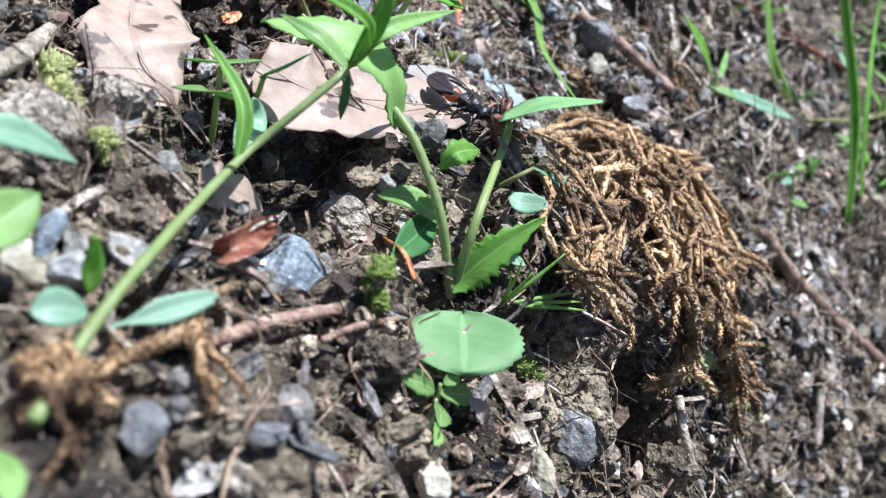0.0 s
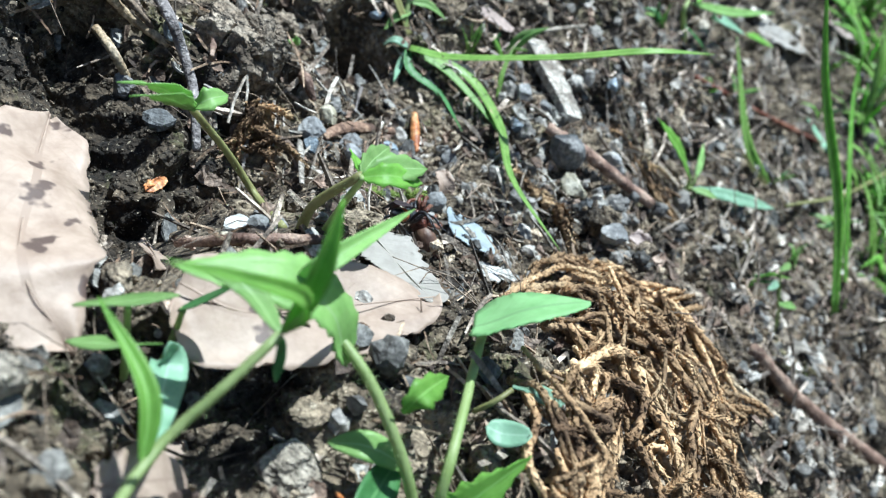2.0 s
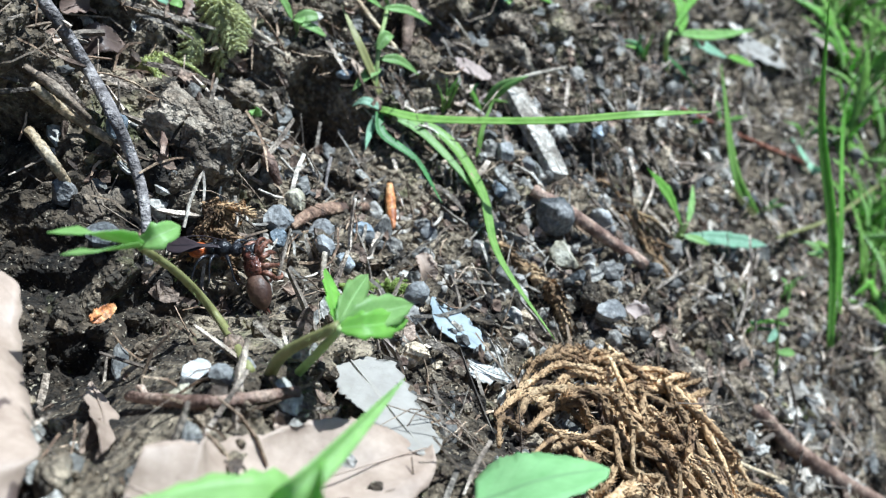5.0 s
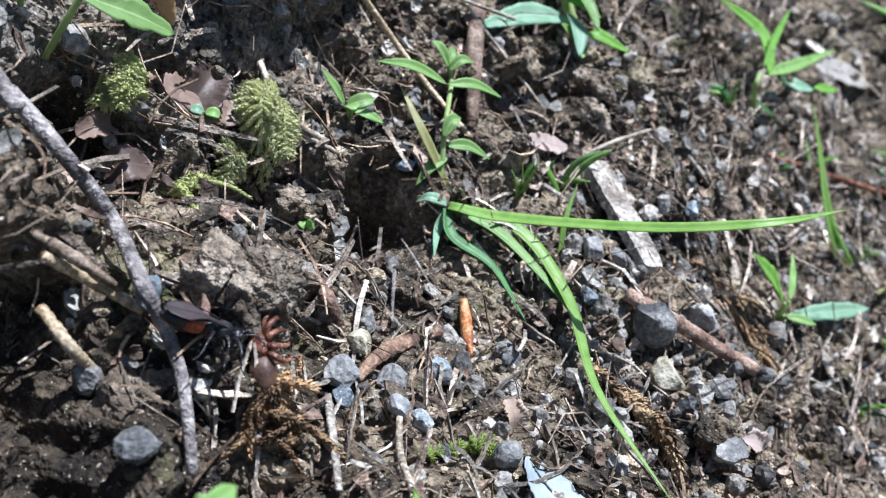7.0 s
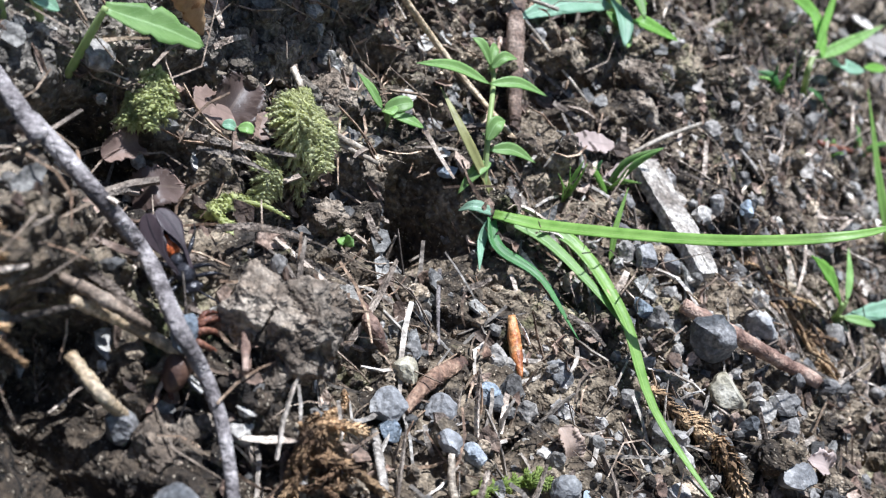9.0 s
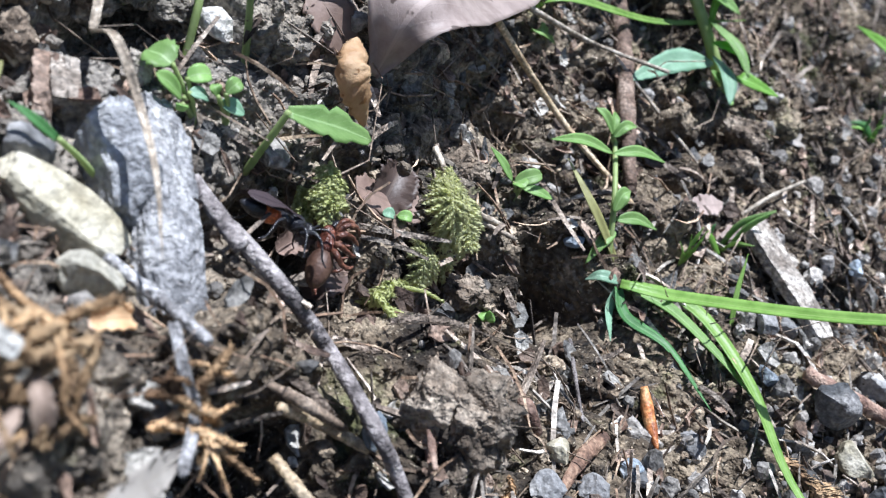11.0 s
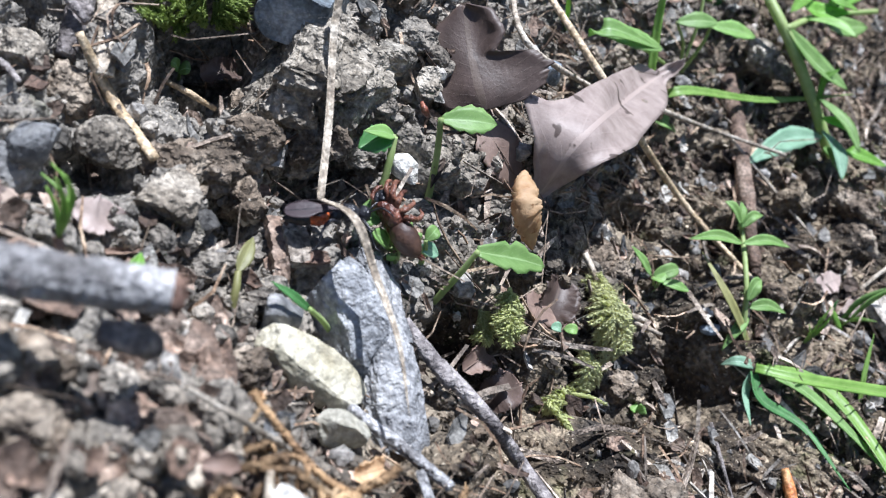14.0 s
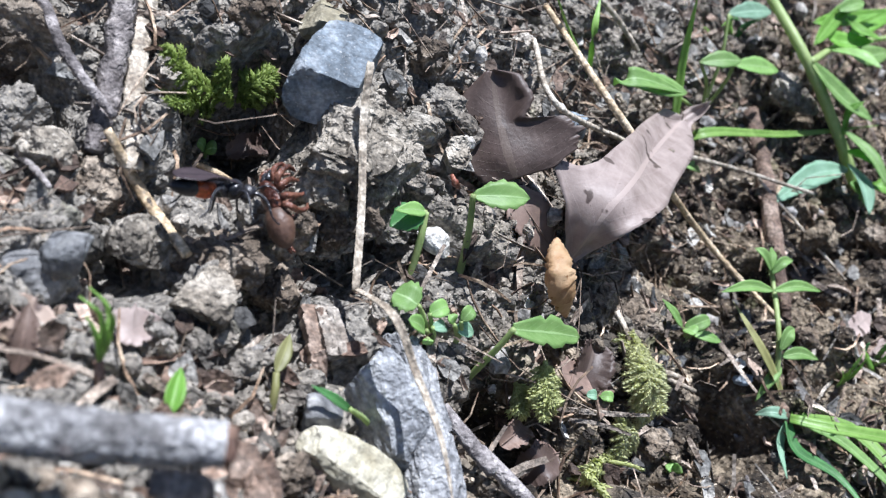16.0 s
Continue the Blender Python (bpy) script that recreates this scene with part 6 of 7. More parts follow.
tuft((194.8, -37.8, 0.0), (
    (spots((194.8, -37.8, 0.0), (181.0, -15.2, 8.0), (193.1, 15.6, 18.0)), 4.4, GRASS),
    (spots((194.8, -37.8, 0.0), (179.9, -24.6, 4.0), (175.4, -16.9, 6.0)), 2.0, BROWN_STEM)), "broad grass blade on a brown stalk", up=Vector((0.55, -1, 0.3)))
tuft((70.5, 68.9, 0.0), (
    (spots((81.4, 55.7, 0.0), (79.2, 58.9, 5.0), (81.3, 60.8, 8.0)), 1.4, GRASS),), "short grass shoots on the slope")
rng = random.Random(5)
FAR_TUFTS = ((297.7, -58.6, 0.0), (277.0, -87.7, 0.0), (363.2, -21.3, 0.0), (269.8, -99.3, 0.0), (357.9, -50.3, 0.0), (341.7, -75.6, 0.0), (318.9, -97.3, 0.0), (281.7, -98.2, 0.0), (279.9, -119.6, 0.0), (370.3, -27.9, 0.0), (404.9, -84.8, 0.0), (430.4, -59.5, 0.0), (235.6, -112.8, 0.0), (360.6, -135.5, 0.0), (421.9, -34.7, 0.0), (367.6, -105.1, 0.0), (344.3, -38.8, 0.0), (315.8, -56.1, 0.0), (314.3, -82.7, 0.0), (303.2, -101.8, 0.0), (398.4, -61.9, 0.0), (393.6, -44.4, 0.0), (366.0, -78.7, 0.0), (263.7, -106.7, 0.0), (385.7, -20.2, 0.0), (237.6, -96.9, 0.0))
for u0, v0, _ in FAR_TUFTS:
    blades = []
    for j in range(8):
        a = on(u0 + rng.uniform(-6, 6), v0 + rng.uniform(-6, 6), -1)
        le = rng.uniform(0.02, 0.05)
        d = Vector((rng.uniform(-0.7, 0.7), rng.uniform(-0.5, 0.5), 1)).normalized()
        b = a + d * le * 0.6
        c = a + d * le + Vector((d.x, d.y, -0.25)) * le * rng.uniform(0.2, 0.7)
        blades.append(([a, b, c], rng.uniform(2.2, 4.2), rng.choice((GRASS, GRASS, YELLOW_GREEN, GREEN))))
    p = plant("grass_tuft", on(u0, v0, 0), "tuft of bright sunlit meadow grass", "grass")
    tagged(p, group="grass tufts beyond the slope")
    for points, w, material in blades:
        blade(p, points, w, "blade", material, name="grass_blade", fold=0.4, n=12, m=3, up=Vector((rng.uniform(0.1, 1.2), -0.8, 0.4)))

SMALL_TUFTS = ((267.1, -40.7, 0.0), (202.6, -6.2, 0.0), (311.8, -28.8, 0.0), (202.6, -40.1, 0.0), (216.9, -70.5, 0.0), (188.9, 4.4, 0.0), (127.4, -46.1, 0.0), (167.9, 32.7, 0.0), (238.1, -93.3, 0.0), (177.2, -63.1, 0.0), (90.8, 51.0, 0.0), (146.2, 121.3, 0.0))
for u0, v0, _ in SMALL_TUFTS:
    p = plant("grass_tuft", on(u0, v0, 0), "small tuft of short green shoots", "grass")
    tagged(p, group="small grass tufts on the soil")
    for j in range(5):
        a = on(u0 + rng.uniform(-2, 2), v0 + rng.uniform(-2, 2), -0.5)
        le = rng.uniform(0.006, 0.014)
        d = Vector((rng.uniform(-0.9, 0.9), rng.uniform(-0.6, 0.3), 1)).normalized()
        c = a + d * le + Vector((d.x, d.y, -0.3)) * le * rng.uniform(0.3, 0.8)
        blade(p, [a, a + d * le * 0.6, c], rng.uniform(0.9, 2.2), rng.choice(("blade", "lance")), rng.choice((GRASS, GREEN, YELLOW_GREEN, DARK_GREEN)), name="grass_blade", fold=0.4, n=10, m=3, up=Vector((rng.uniform(0.1, 1.0), -0.8, 0.5)))

# ---- mosses and dry clubmoss ----
def moss(name, material, lines, label, length=4.0, count=9, spread=1.0, seed=0, rise=0.4):
    p = plant(name, lines[0][0], label, "moss")
    for k, line in enumerate(lines):
        frond(line, count, length, spread, seed + k, material, p, rise=rise)
    return p


moss("moss_sprig", PALE_MOSS, (spots((42.3, 102.7, 4.5), (33.3, 97.8, 5.5), (33.1, 90.0, 3.5)), spots((45.1, 102.1, 4.5), (30.2, 98.4, 5.5), (31.3, 88.1, 2.5)), spots((42.0, 99.8, 4.5), (37.8, 95.5, 5.5), (34.0, 89.9, 3.5)), spots((44.0, 102.2, 7.5), (30.9, 99.0, 8.5), (31.2, 92.7, 6.5)), spots((35.6, 102.9, 6.5), (29.2, 98.4, 8.5), (31.4, 89.4, 5.5)), spots((27.0, 95.6, 3.5), (24.0, 95.0, 4.5), (21.0, 92.0, 2.5))), "feathery yellow-green moss hanging down the bank", 3.4, 14, 1.0, 40, 0.3)
moss("moss_sprig", MOSS, (spots((17.5, 115.4, 4.0), (14.5, 112.4, 6.0), (10.8, 108.9, 4.0)), spots((13.5, 115.7, 4.0), (12.8, 113.2, 5.0), (10.3, 111.8, 4.0)), spots((17.8, 113.2, 4.0), (14.5, 111.5, 5.0), (13.9, 109.4, 5.0))), "brownish yellow moss shoots below a leaf", 3.2, 9, 0.9, 50, 0.2)
moss("moss_cushion", BRIGHT_MOSS, (spots((10.2, 177.2, 1.0), (5.0, 181.2, 6.0), (2.0, 185.6, 9.0)), spots((10.8, 176.4, 1.0), (9.3, 178.2, 6.0), (8.7, 180.2, 8.0)), spots((8.9, 177.6, 1.0), (3.5, 179.8, 4.0), (-2.2, 179.2, 3.0)), spots((11.3, 176.1, 1.0), (12.4, 175.7, 4.0), (15.9, 174.8, 4.0)), spots((11.6, 175.0, 1.0), (13.1, 174.8, 3.0), (15.5, 174.0, 2.0))), "bright green feathery moss beside a hollow", 3.6, 8, 0.8, 60)
moss("moss_patch", MOSS, (spots((-84.3, 54.5, 1.0), (-82.8, 54.2, 4.0), (-78.2, 54.8, 4.0)), spots((-87.9, 50.3, 1.0), (-85.5, 49.7, 3.0), (-85.2, 46.9, 2.0)), spots((-88.1, 43.3, 1.0), (-87.5, 41.0, 3.0), (-86.9, 38.6, 1.0))), "yellow-green moss on a grey stone", 2.2, 7, 0.8, 70)
moss("moss_patch", BRIGHT_MOSS, (spots((9.4, 42.4, 1.0), (15.8, 38.2, 3.0), (22.6, 34.8, 3.0)), spots((17.9, 36.0, 1.0), (19.1, 35.5, 3.0), (20.1, 33.2, 2.0))), "small green moss shoot between pebbles", 1.8, 6, 0.8, 75)
moss("moss_patch", BRIGHT_MOSS, (spots((-72.7, 11.7, 1.0), (-72.1, 12.0, 4.0), (-64.6, 11.3, 4.0)), spots((-73.7, 9.4, 1.0), (-73.0, 9.1, 3.0), (-70.0, 7.3, 2.0)), spots((-48.0, -12.7, 1.0), (-46.1, -15.3, 3.0), (-45.9, -18.5, 1.0))), "small fresh moss under the rosette", 2.0, 6, 0.9, 78)
moss("moss_patch", PALE_MOSS, (spots((-15.9, -34.6, 4.0), (-7.0, -41.0, 5.0), (0.5, -49.1, 3.0)), spots((5.8, -48.5, 4.0), (0.2, -54.5, 4.0), (0.0, -61.9, 2.0)), spots((3.7, -52.8, 4.0), (19.6, -64.8, 4.0), (55.0, -88.5, 2.0)), spots((-10.7, -36.5, 4.0), (-4.3, -40.5, 5.0), (6.9, -48.1, 4.0))), "pale green living tips of dry clubmoss", 2.4, 7, 0.9, 80)


def strands(name, guides, count, label, seed, r=0.75, lift=4.0, jitter=3.5, material=None, early=0.6, late=0.45, scale=1.2):
    """A mat of scaly dry shoots that run down between neighbouring guide lines."""
    rng = random.Random(seed)
    p = plant(name, guides[0][0], label, "dry clubmoss")
    for k in range(count):
        s = rng.uniform(0, len(guides) - 1.001)
        i, f = int(s), s - int(s)
        line = []
        lo, hi = rng.uniform(0, early), rng.uniform(late, 1.0)
        hi = min(1.0, max(hi, lo + 0.25))
        ga, gb = curve(guides[i], 31), curve(guides[i + 1], 31)
        up, drift = rng.uniform(-1.5, lift), rng.uniform(-0.5, 0.5)
        for q in range(7):
            e = int((lo + (hi - lo) * q / 6) * 30)
            arch = math.sin(math.pi * q / 6) * rng.uniform(0.2, 1.3)
            line.append(ga[e].lerp(gb[e], f + drift * (q / 6 - 0.5)) + (ACROSS * rng.gauss(0, 0.45) * jitter + UPHILL * rng.gauss(0, 0.45) * jitter + OUT * (up + 1.4 * arch)) * 0.001)
        rr = r * rng.uniform(0.6, 1.4)
        part("shoot", scaly(line, (rr * 0.6, rr * 0.8, rr * 0.8, rr * 0.35), 28, 60, rr * scale, seed + k), material or ROOT, p)
        for _ in range(rng.randrange(3)):
            c = line[rng.randrange(1, 6)]
            e = c + (ACROSS * rng.uniform(-7, 7) + UPHILL * rng.uniform(-9, 1) + OUT * rng.uniform(-1, 3)) * 0.001
            part("side_shoot", scaly([c, c.lerp(e, 0.5) + OUT * 0.0012, e], (rr * 0.7, rr * 0.65, rr * 0.3), 10, 20, rr * scale, seed + k), material or ROOT, p)
    return p


strands("clubmoss_mat", (
    spots((-27.8, 10.0, 2.0), (-36.5, 3.7, 4.0), (-39.0, -3.9, 5.0), (-36.6, -12.7, 5.0)),
    spots((-24.6, 10.8, 2.0), (-20.9, 1.2, 5.0), (-22.3, -9.5, 6.0), (-30.1, -22.8, 6.0)),
    spots((16.6, 8.0, 2.0), (17.6, -5.1, 5.5), (0.9, -17.9, 6.5), (-21.7, -27.2, 7.0)),
    spots((26.2, 7.1, 2.0), (24.8, -7.8, 5.5), (14.1, -24.8, 6.5), (-10.1, -36.5, 7.0)),
    spots((36.4, 5.5, 2.0), (43.3, -12.8, 5.0), (29.9, -31.4, 6.0), (7.8, -47.0, 6.0)),
    spots((40.2, 2.1, 2.0), (41.4, -17.2, 4.0), (39.0, -42.2, 4.0), (21.5, -51.9, 3.0))), 66, "thick mat of tan-brown dry clubmoss shoots over a hump", 300, 0.8, 3.8, 5.2, None, 0.6, 0.5)
strands("clubmoss_tuft", (
    spots((-7.5, -19.3, 9.0), (-22.5, -23.0, 9.0), (-18.5, -33.5, 8.0)),
    spots((15.8, -28.8, 8.0), (0.1, -35.2, 8.0), (3.2, -47.5, 7.0)),
    spots((18.0, -41.8, 6.0), (7.1, -48.6, 6.0), (0.9, -61.5, 5.0))), 9, "thick dry clubmoss shoots hanging from the mat", 345, 0.9, 1.5, 1.2, None, 0.15, 0.8)
strands("clubmoss_mat", (
    spots((13.0, 10.4, 1.4), (20.5, 9.8, 2.8), (32.6, 3.3, 3.5), (33.2, -6.4, 2.8), (23.7, -13.2, 1.4)),
    spots((19.7, 11.3, 2.1), (24.6, 9.4, 3.5), (36.1, 0.7, 4.2), (32.0, -10.3, 3.5), (17.7, -15.3, 2.1)),
    spots((-4.7, 13.1, 2.1), (13.2, 7.0, 4.2), (16.6, 1.5, 4.9), (15.0, -9.6, 3.5), (4.8, -14.8, 2.1)),
    spots((-21.5, 14.2, 2.1), (2.9, 4.0, 4.2), (14.1, -8.5, 4.2), (11.2, -17.8, 3.5), (21.6, -32.8, 2.1))), 30, "rounded tangled top of the dry clubmoss mat", 330, 0.75, 1.5, 2.5)
strands("clubmoss_tuft", (
    spots((2.2, -19.0, 6), (-19.1, -24.3, 6), (-14.6, -34.4, 5), (-21.1, -33.1, 4)),
    spots((17.1, -27.5, 6), (-6.1, -32.5, 6), (-16.2, -36.2, 5), (-20.7, -34.8, 4))), 4, "stout shoots hooked below the dry clubmoss", 351, 1.1, 1.0, 1.0, None, 0.1, 0.95)
strands("clubmoss_tuft", (
    spots((17.0, -37.0, 5), (6.7, -48.0, 5), (1.0, -60.3, 4)),
    spots((17.9, -41.7, 5), (3.9, -50.0, 5), (-4.0, -58.7, 4))), 5, "long shoots hanging below the dry clubmoss", 352, 1.0, 1.0, 1.2, None, 0.1, 0.95)
strands("clubmoss_mat", (
    spots((-33.8, 133.0, 2.0), (-32.8, 125.4, 4.0), (-33.5, 117.1, 5.0), (-36.0, 106.7, 4.0)),
    spots((-41.4, 130.5, 2.0), (-42.7, 123.1, 5.0), (-41.0, 116.7, 6.0), (-40.9, 108.1, 5.0)),
    spots((-47.3, 129.7, 2.0), (-47.3, 123.6, 5.0), (-47.7, 119.0, 6.0), (-47.0, 113.4, 5.0)),
    spots((-51.3, 127.7, 2.0), (-51.2, 123.8, 5.0), (-51.2, 120.0, 6.0), (-52.1, 117.2, 5.0))), 26, "litter of tan dry clubmoss shoots on a ledge", 500, 0.55, 2.0, 5.0)
strands("clubmoss_tuft", (
    spots((-4.0, 68.8, 2.0), (-7.0, 64.8, 3.0), (-14.8, 57.8, 2.0)),
    spots((2.0, 61.6, 2.0), (-4.1, 64.7, 3.0), (-9.3, 60.1, 2.0)),
    spots((10.3, 66.8, 2.0), (6.0, 62.4, 3.0), (0.8, 61.4, 2.0))), 9, "tuft of golden-brown dry clubmoss", 700, 0.62, 1.0, 1.2, None, 0.2, 0.7, 1.6)
strands("clubmoss_tuft", (
    spots((-4.5, 65.9, 2.0), (-1.9, 62.3, 2.0), (-1.6, 56.2, 2.0)),
    spots((-9.9, 59.6, 2.0), (-7.3, 57.4, 2.0), (-2.3, 56.0, 2.0))), 4, "golden-brown dry clubmoss shoots on dark soil", 720, 0.6, 0.6, 0.8, None, 0.1, 0.8, 1.6)
strands("clubmoss_tuft", (
    spots((-27.5, 110.1, 3.0), (-23.6, 107.9, 4.0), (-17.0, 102.7, 3.0)),
    spots((-30.9, 105.6, 3.0), (-26.5, 103.6, 5.0), (-23.3, 99.3, 4.0)),
    spots((-26.1, 103.2, 3.0), (-25.4, 98.9, 4.0), (-31.4, 98.7, 3.0))), 8, "golden-brown dry clubmoss tips below a slab", 800, 0.55, 0.8, 0.8, None, 0.2, 0.7)
strands("clubmoss_tuft", (
    spots((-93.9, 20.7, 3.0), (-97.4, 17.1, 6.0), (-102.0, 13.4, 5.0), (-103.9, 8.9, 2.0)),
    spots((-97.9, 20.2, 3.0), (-97.9, 18.1, 6.0), (-101.7, 13.9, 5.0), (-103.4, 10.3, 2.0))), 4, "hanging dry clubmoss shoots at the ledge", 900, 0.9, 0.6, 0.8)
strands("clubmoss_tuft", (
    spots((-97.9, 18.2, 3.0), (-106.7, 20.5, 5.0), (-113.9, 21.1, 5.0), (-120.4, 19.1, 3.0)),
    spots((-100.6, 20.0, 3.0), (-109.0, 20.8, 5.0), (-109.6, 16.9, 5.0), (-109.8, 14.9, 3.0)),
    spots((-107.9, 22.9, 3.0), (-112.3, 23.9, 5.0), (-115.5, 25.0, 5.0), (-117.3, 24.5, 3.0))), 7, "tan dry clubmoss creeping along the ledge", 950, 0.75, 1.0, 1.6)
strands("clubmoss_shoot", (
    spots((50.0, 28.7, 2.0), (49.8, 19.1, 3.0), (48.5, 8.8, 1.0)),
    spots((50.2, 28.2, 2.0), (50.9, 18.2, 3.0), (45.4, 9.7, 1.0))), 2, "thick pale dry clubmoss shoot among pebbles", 970, 1.25, 0.5, 0.5, ROOT)
strands("clubmoss_shoot", (
    spots((106.1, 23.4, 1.0), (104.9, 8.7, 2.0), (100.1, -5.0, 1.0), (97.6, -18.5, 1.0)),
    spots((103.5, 23.6, 1.0), (116.9, 2.0, 2.0), (104.9, -11.9, 1.0), (100.7, -19.4, 1.0))), 9, "pale dry clubmoss shoots among pebbles", 980, 0.6, 1.0, 2.5, ROOT)
strands("bare_moss", (
    spots((19.6, 94.8, 1.0), (14.9, 95.9, 2.0), (10.3, 97.1, 1.0)),
    spots((21.6, 93.3, 1.0), (14.8, 95.2, 2.0), (9.3, 96.6, 1.0))), 4, "bare yellowish moss stem below the sprig", 990, 0.8, 0.5, 0.6, MOSS)

# ---- loose litter and crumbs ----
def scatter(name, material, count, shape, label, category, seed, near=1.0, area=None, own=None):
    """Many small loose pieces in one mesh; shape(rng, soil) gives verts and faces. own: name, material, number, label and group of the nearest ones, each a thing by itself."""
    left = own[2] if own else 0
    rng = random.Random(seed)
    verts, faces = [], []
    box = [(-110, 240, -120, 215) if rng.random() < near else (-130, 400, -180, 260) for _ in range(count)]
    if area:
        box = [(area[0] - area[3], area[0] + area[3], area[1] - area[3] * 0.6, area[1] + area[3] * 0.6)] * count
    us, vs = np.array([(rng.uniform(a, b), rng.uniform(c, d)) for a, b, c, d in box]).T
    for u, v, h in zip(us, vs, surface(us, vs)):
        if material is not CRUMB and math.hypot((u + 33) * 0.9, (v - 76) * 0.7) < 15:
            continue  # bare dark soil in the hollow
        points, fs = shape(rng, ORIGIN + (ACROSS * u + UPHILL * v + OUT * h) * 0.001)
        if left and -15 < u < 95 and 15 < v < 165:
            single(own[0], (points, fs), own[1], own[3], own[0].replace("_", " "), own[4], smooth=False)
            left -= 1
            continue
        base = len(verts)
        verts.extend(points)
        faces.extend(tuple(i + base for i in f) for f in fs)
    me = mesh_of(name, verts, faces, material, None, False)
    return tagged(new(name, me), label, category, kind="stuff")




def lump(level, lo, hi, sink, flat=0.8):
    def make(rng, soil):
        r = lo + (hi - lo) * rng.random() ** 2.4
        c = soil + OUT * (r * sink * 0.001)
        turn = Euler((rng.uniform(0, 6.3), rng.uniform(0, 6.3), rng.uniform(0, 6.3))).to_matrix() @ Matrix.Diagonal((1, rng.uniform(0.6, 1), rng.uniform(0.5, 0.9)))
        vs, fs = ball(level)
        off = rng.uniform(0, 99)
        return [c + turn @ (p * (r * 0.001 * (1 + 0.4 * noise.noise(p * 1.5 + Vector((off, off, 0))) + 0.28 * noise.noise(p * 4.3 + Vector((0, off, off)))))) for p in vs], fs
    return make


def straw_bit(lo, hi, r0, r1, bend, steep=0.35):
    def make(rng, soil):
        le = rng.uniform(lo, hi)
        a = rng.uniform(0, 6.3)
        d = ACROSS * math.cos(a) + UPHILL * math.sin(a) + OUT * rng.uniform(-steep, steep)
        c = soil + OUT * rng.uniform(0.0002, 0.0016)
        side = d.cross(OUT).normalized()
        pts = [c - d * le * 0.0005, c + side * rng.uniform(-bend, bend) * le * 0.001 + OUT * rng.uniform(0, 0.0006), c + d * le * 0.0005]
        r = rng.uniform(r0, r1)
        vs, fs, _ = tube(pts, (r * 0.8, r, r * 0.5), 3, 4)
        return vs, fs
    return make


def flake(lo, hi):
    def make(rng, soil):
        w, le = rng.uniform(lo, hi), rng.uniform(lo, hi) * 1.6
        a = rng.uniform(0, 6.3)
        d = ACROSS * math.cos(a) + UPHILL * math.sin(a) + OUT * rng.uniform(-0.5, 0.5)
        e = d.cross(OUT + ACROSS * rng.uniform(-0.6, 0.6)).normalized()
        c = soil + OUT * rng.uniform(0.0003, 0.0016)
        n = d.cross(e).normalized() * 0.00025
        ring = []
        for k in range(7):
            b = 6.283 * k / 7
            q = rng.uniform(0.6, 1.1)
            ring.append(c + (d * math.cos(b) * le + e * math.sin(b) * w) * 0.0005 * q + n * rng.uniform(-2, 2))
        vs = [p + n for p in ring] + [p - n for p in ring] + [c + n * 3, c + n]
        fs = [(i, (i + 1) % 7, 14) for i in range(7)] + [((i + 1) % 7 + 7, i + 7, 15) for i in range(7)] + [(i, i + 7, (i + 1) % 7 + 7, (i + 1) % 7) for i in range(7)]
        return vs, fs
    return make


scatter("soil_clods", CRUMB, 1000, lump(2, 1.0, 3.4, 0.15), "loose clods of grey-brown soil", "soil", 61, 0.85, own=("soil_clod", CLOD_ONE, 70, "loose crumbly clod of grey-brown soil", "loose soil clods"))
scatter("soil_crumbs", CRUMB, 4200, lump(2, 0.6, 1.7, 0.3), "fine crumbs of grey-brown soil", "soil", 62, 0.9)
scatter("soil_grains", CRUMB, 20000, lump(1, 0.2, 0.75, 0.4), "tiny grains of pale soil", "soil", 67, 0.95)
scatter("gravel", PEBBLE, 1700, lump(2, 0.6, 2.6, 0.35), "small grey gravel in the soil", "gravel", 63, 0.85, own=("small_stone", STONE_ONE, 110, "small rough grey stone lying in the soil", "small loose stones"))
scatter("ledge_gravel", CRUMB, 420, lump(2, 0.6, 2.2, 0.5), "pale grey crumbs and gravel on the ledge", "gravel", 70, 1.0, (-42.7, 141.0, 0.0, 26))
scatter("ledge_litter", FLAKE, 160, flake(1.4, 5.0), "pieces of dead leaf and bark on the ledge", "litter", 71, 1.0, (-46.5, 139.6, 0.0, 24))
scatter("chips", CHIP, 900, flake(1.4, 5.0), "flat chips of grey stone and wood", "litter", 68, 0.85, own=("stone_chip", CHIP_ONE, 80, "flat thin chip of grey stone on soil", "flat stone chips"))
scatter("twig_bits", TWIGLET, 1300, straw_bit(4, 18, 0.3, 0.85, 0.08, 0.45), "short broken bits of twig", "litter", 69, 0.85, own=("twig_bit", TWIG_ONE, 110, "short broken bit of dry twig on soil", "broken twig bits"))
scatter("needle_litter", NEEDLE, 3600, straw_bit(2, 13, 0.12, 0.36, 0.22), "dead brown needles and straw bits", "litter", 64, 0.85)
scatter("root_fibres", FIBRE, 1100, straw_bit(6, 26, 0.08, 0.22, 0.5, 0.6), "thin root fibres in the soil", "litter", 65, 0.85)
scatter("slope_gravel", PEBBLE, 200, lump(2, 1.0, 3.6, 0.4), "pale and grey stones on the far slope", "gravel", 72, 1.0, (215.0, -30.0, 0.0, 125))
scatter("slope_litter", PALE_LITTER, 240, flake(2.0, 7.0), "pale scraps of leaf and wood on the far slope", "litter", 73, 1.0, (215.0, -30.0, 0.0, 125))
scatter("slope_straw", TWIGLET, 420, straw_bit(8, 30, 0.25, 0.7, 0.12, 0.5), "pale dry stalks on the far slope", "litter", 74, 1.0, (215.0, -30.0, 0.0, 125))
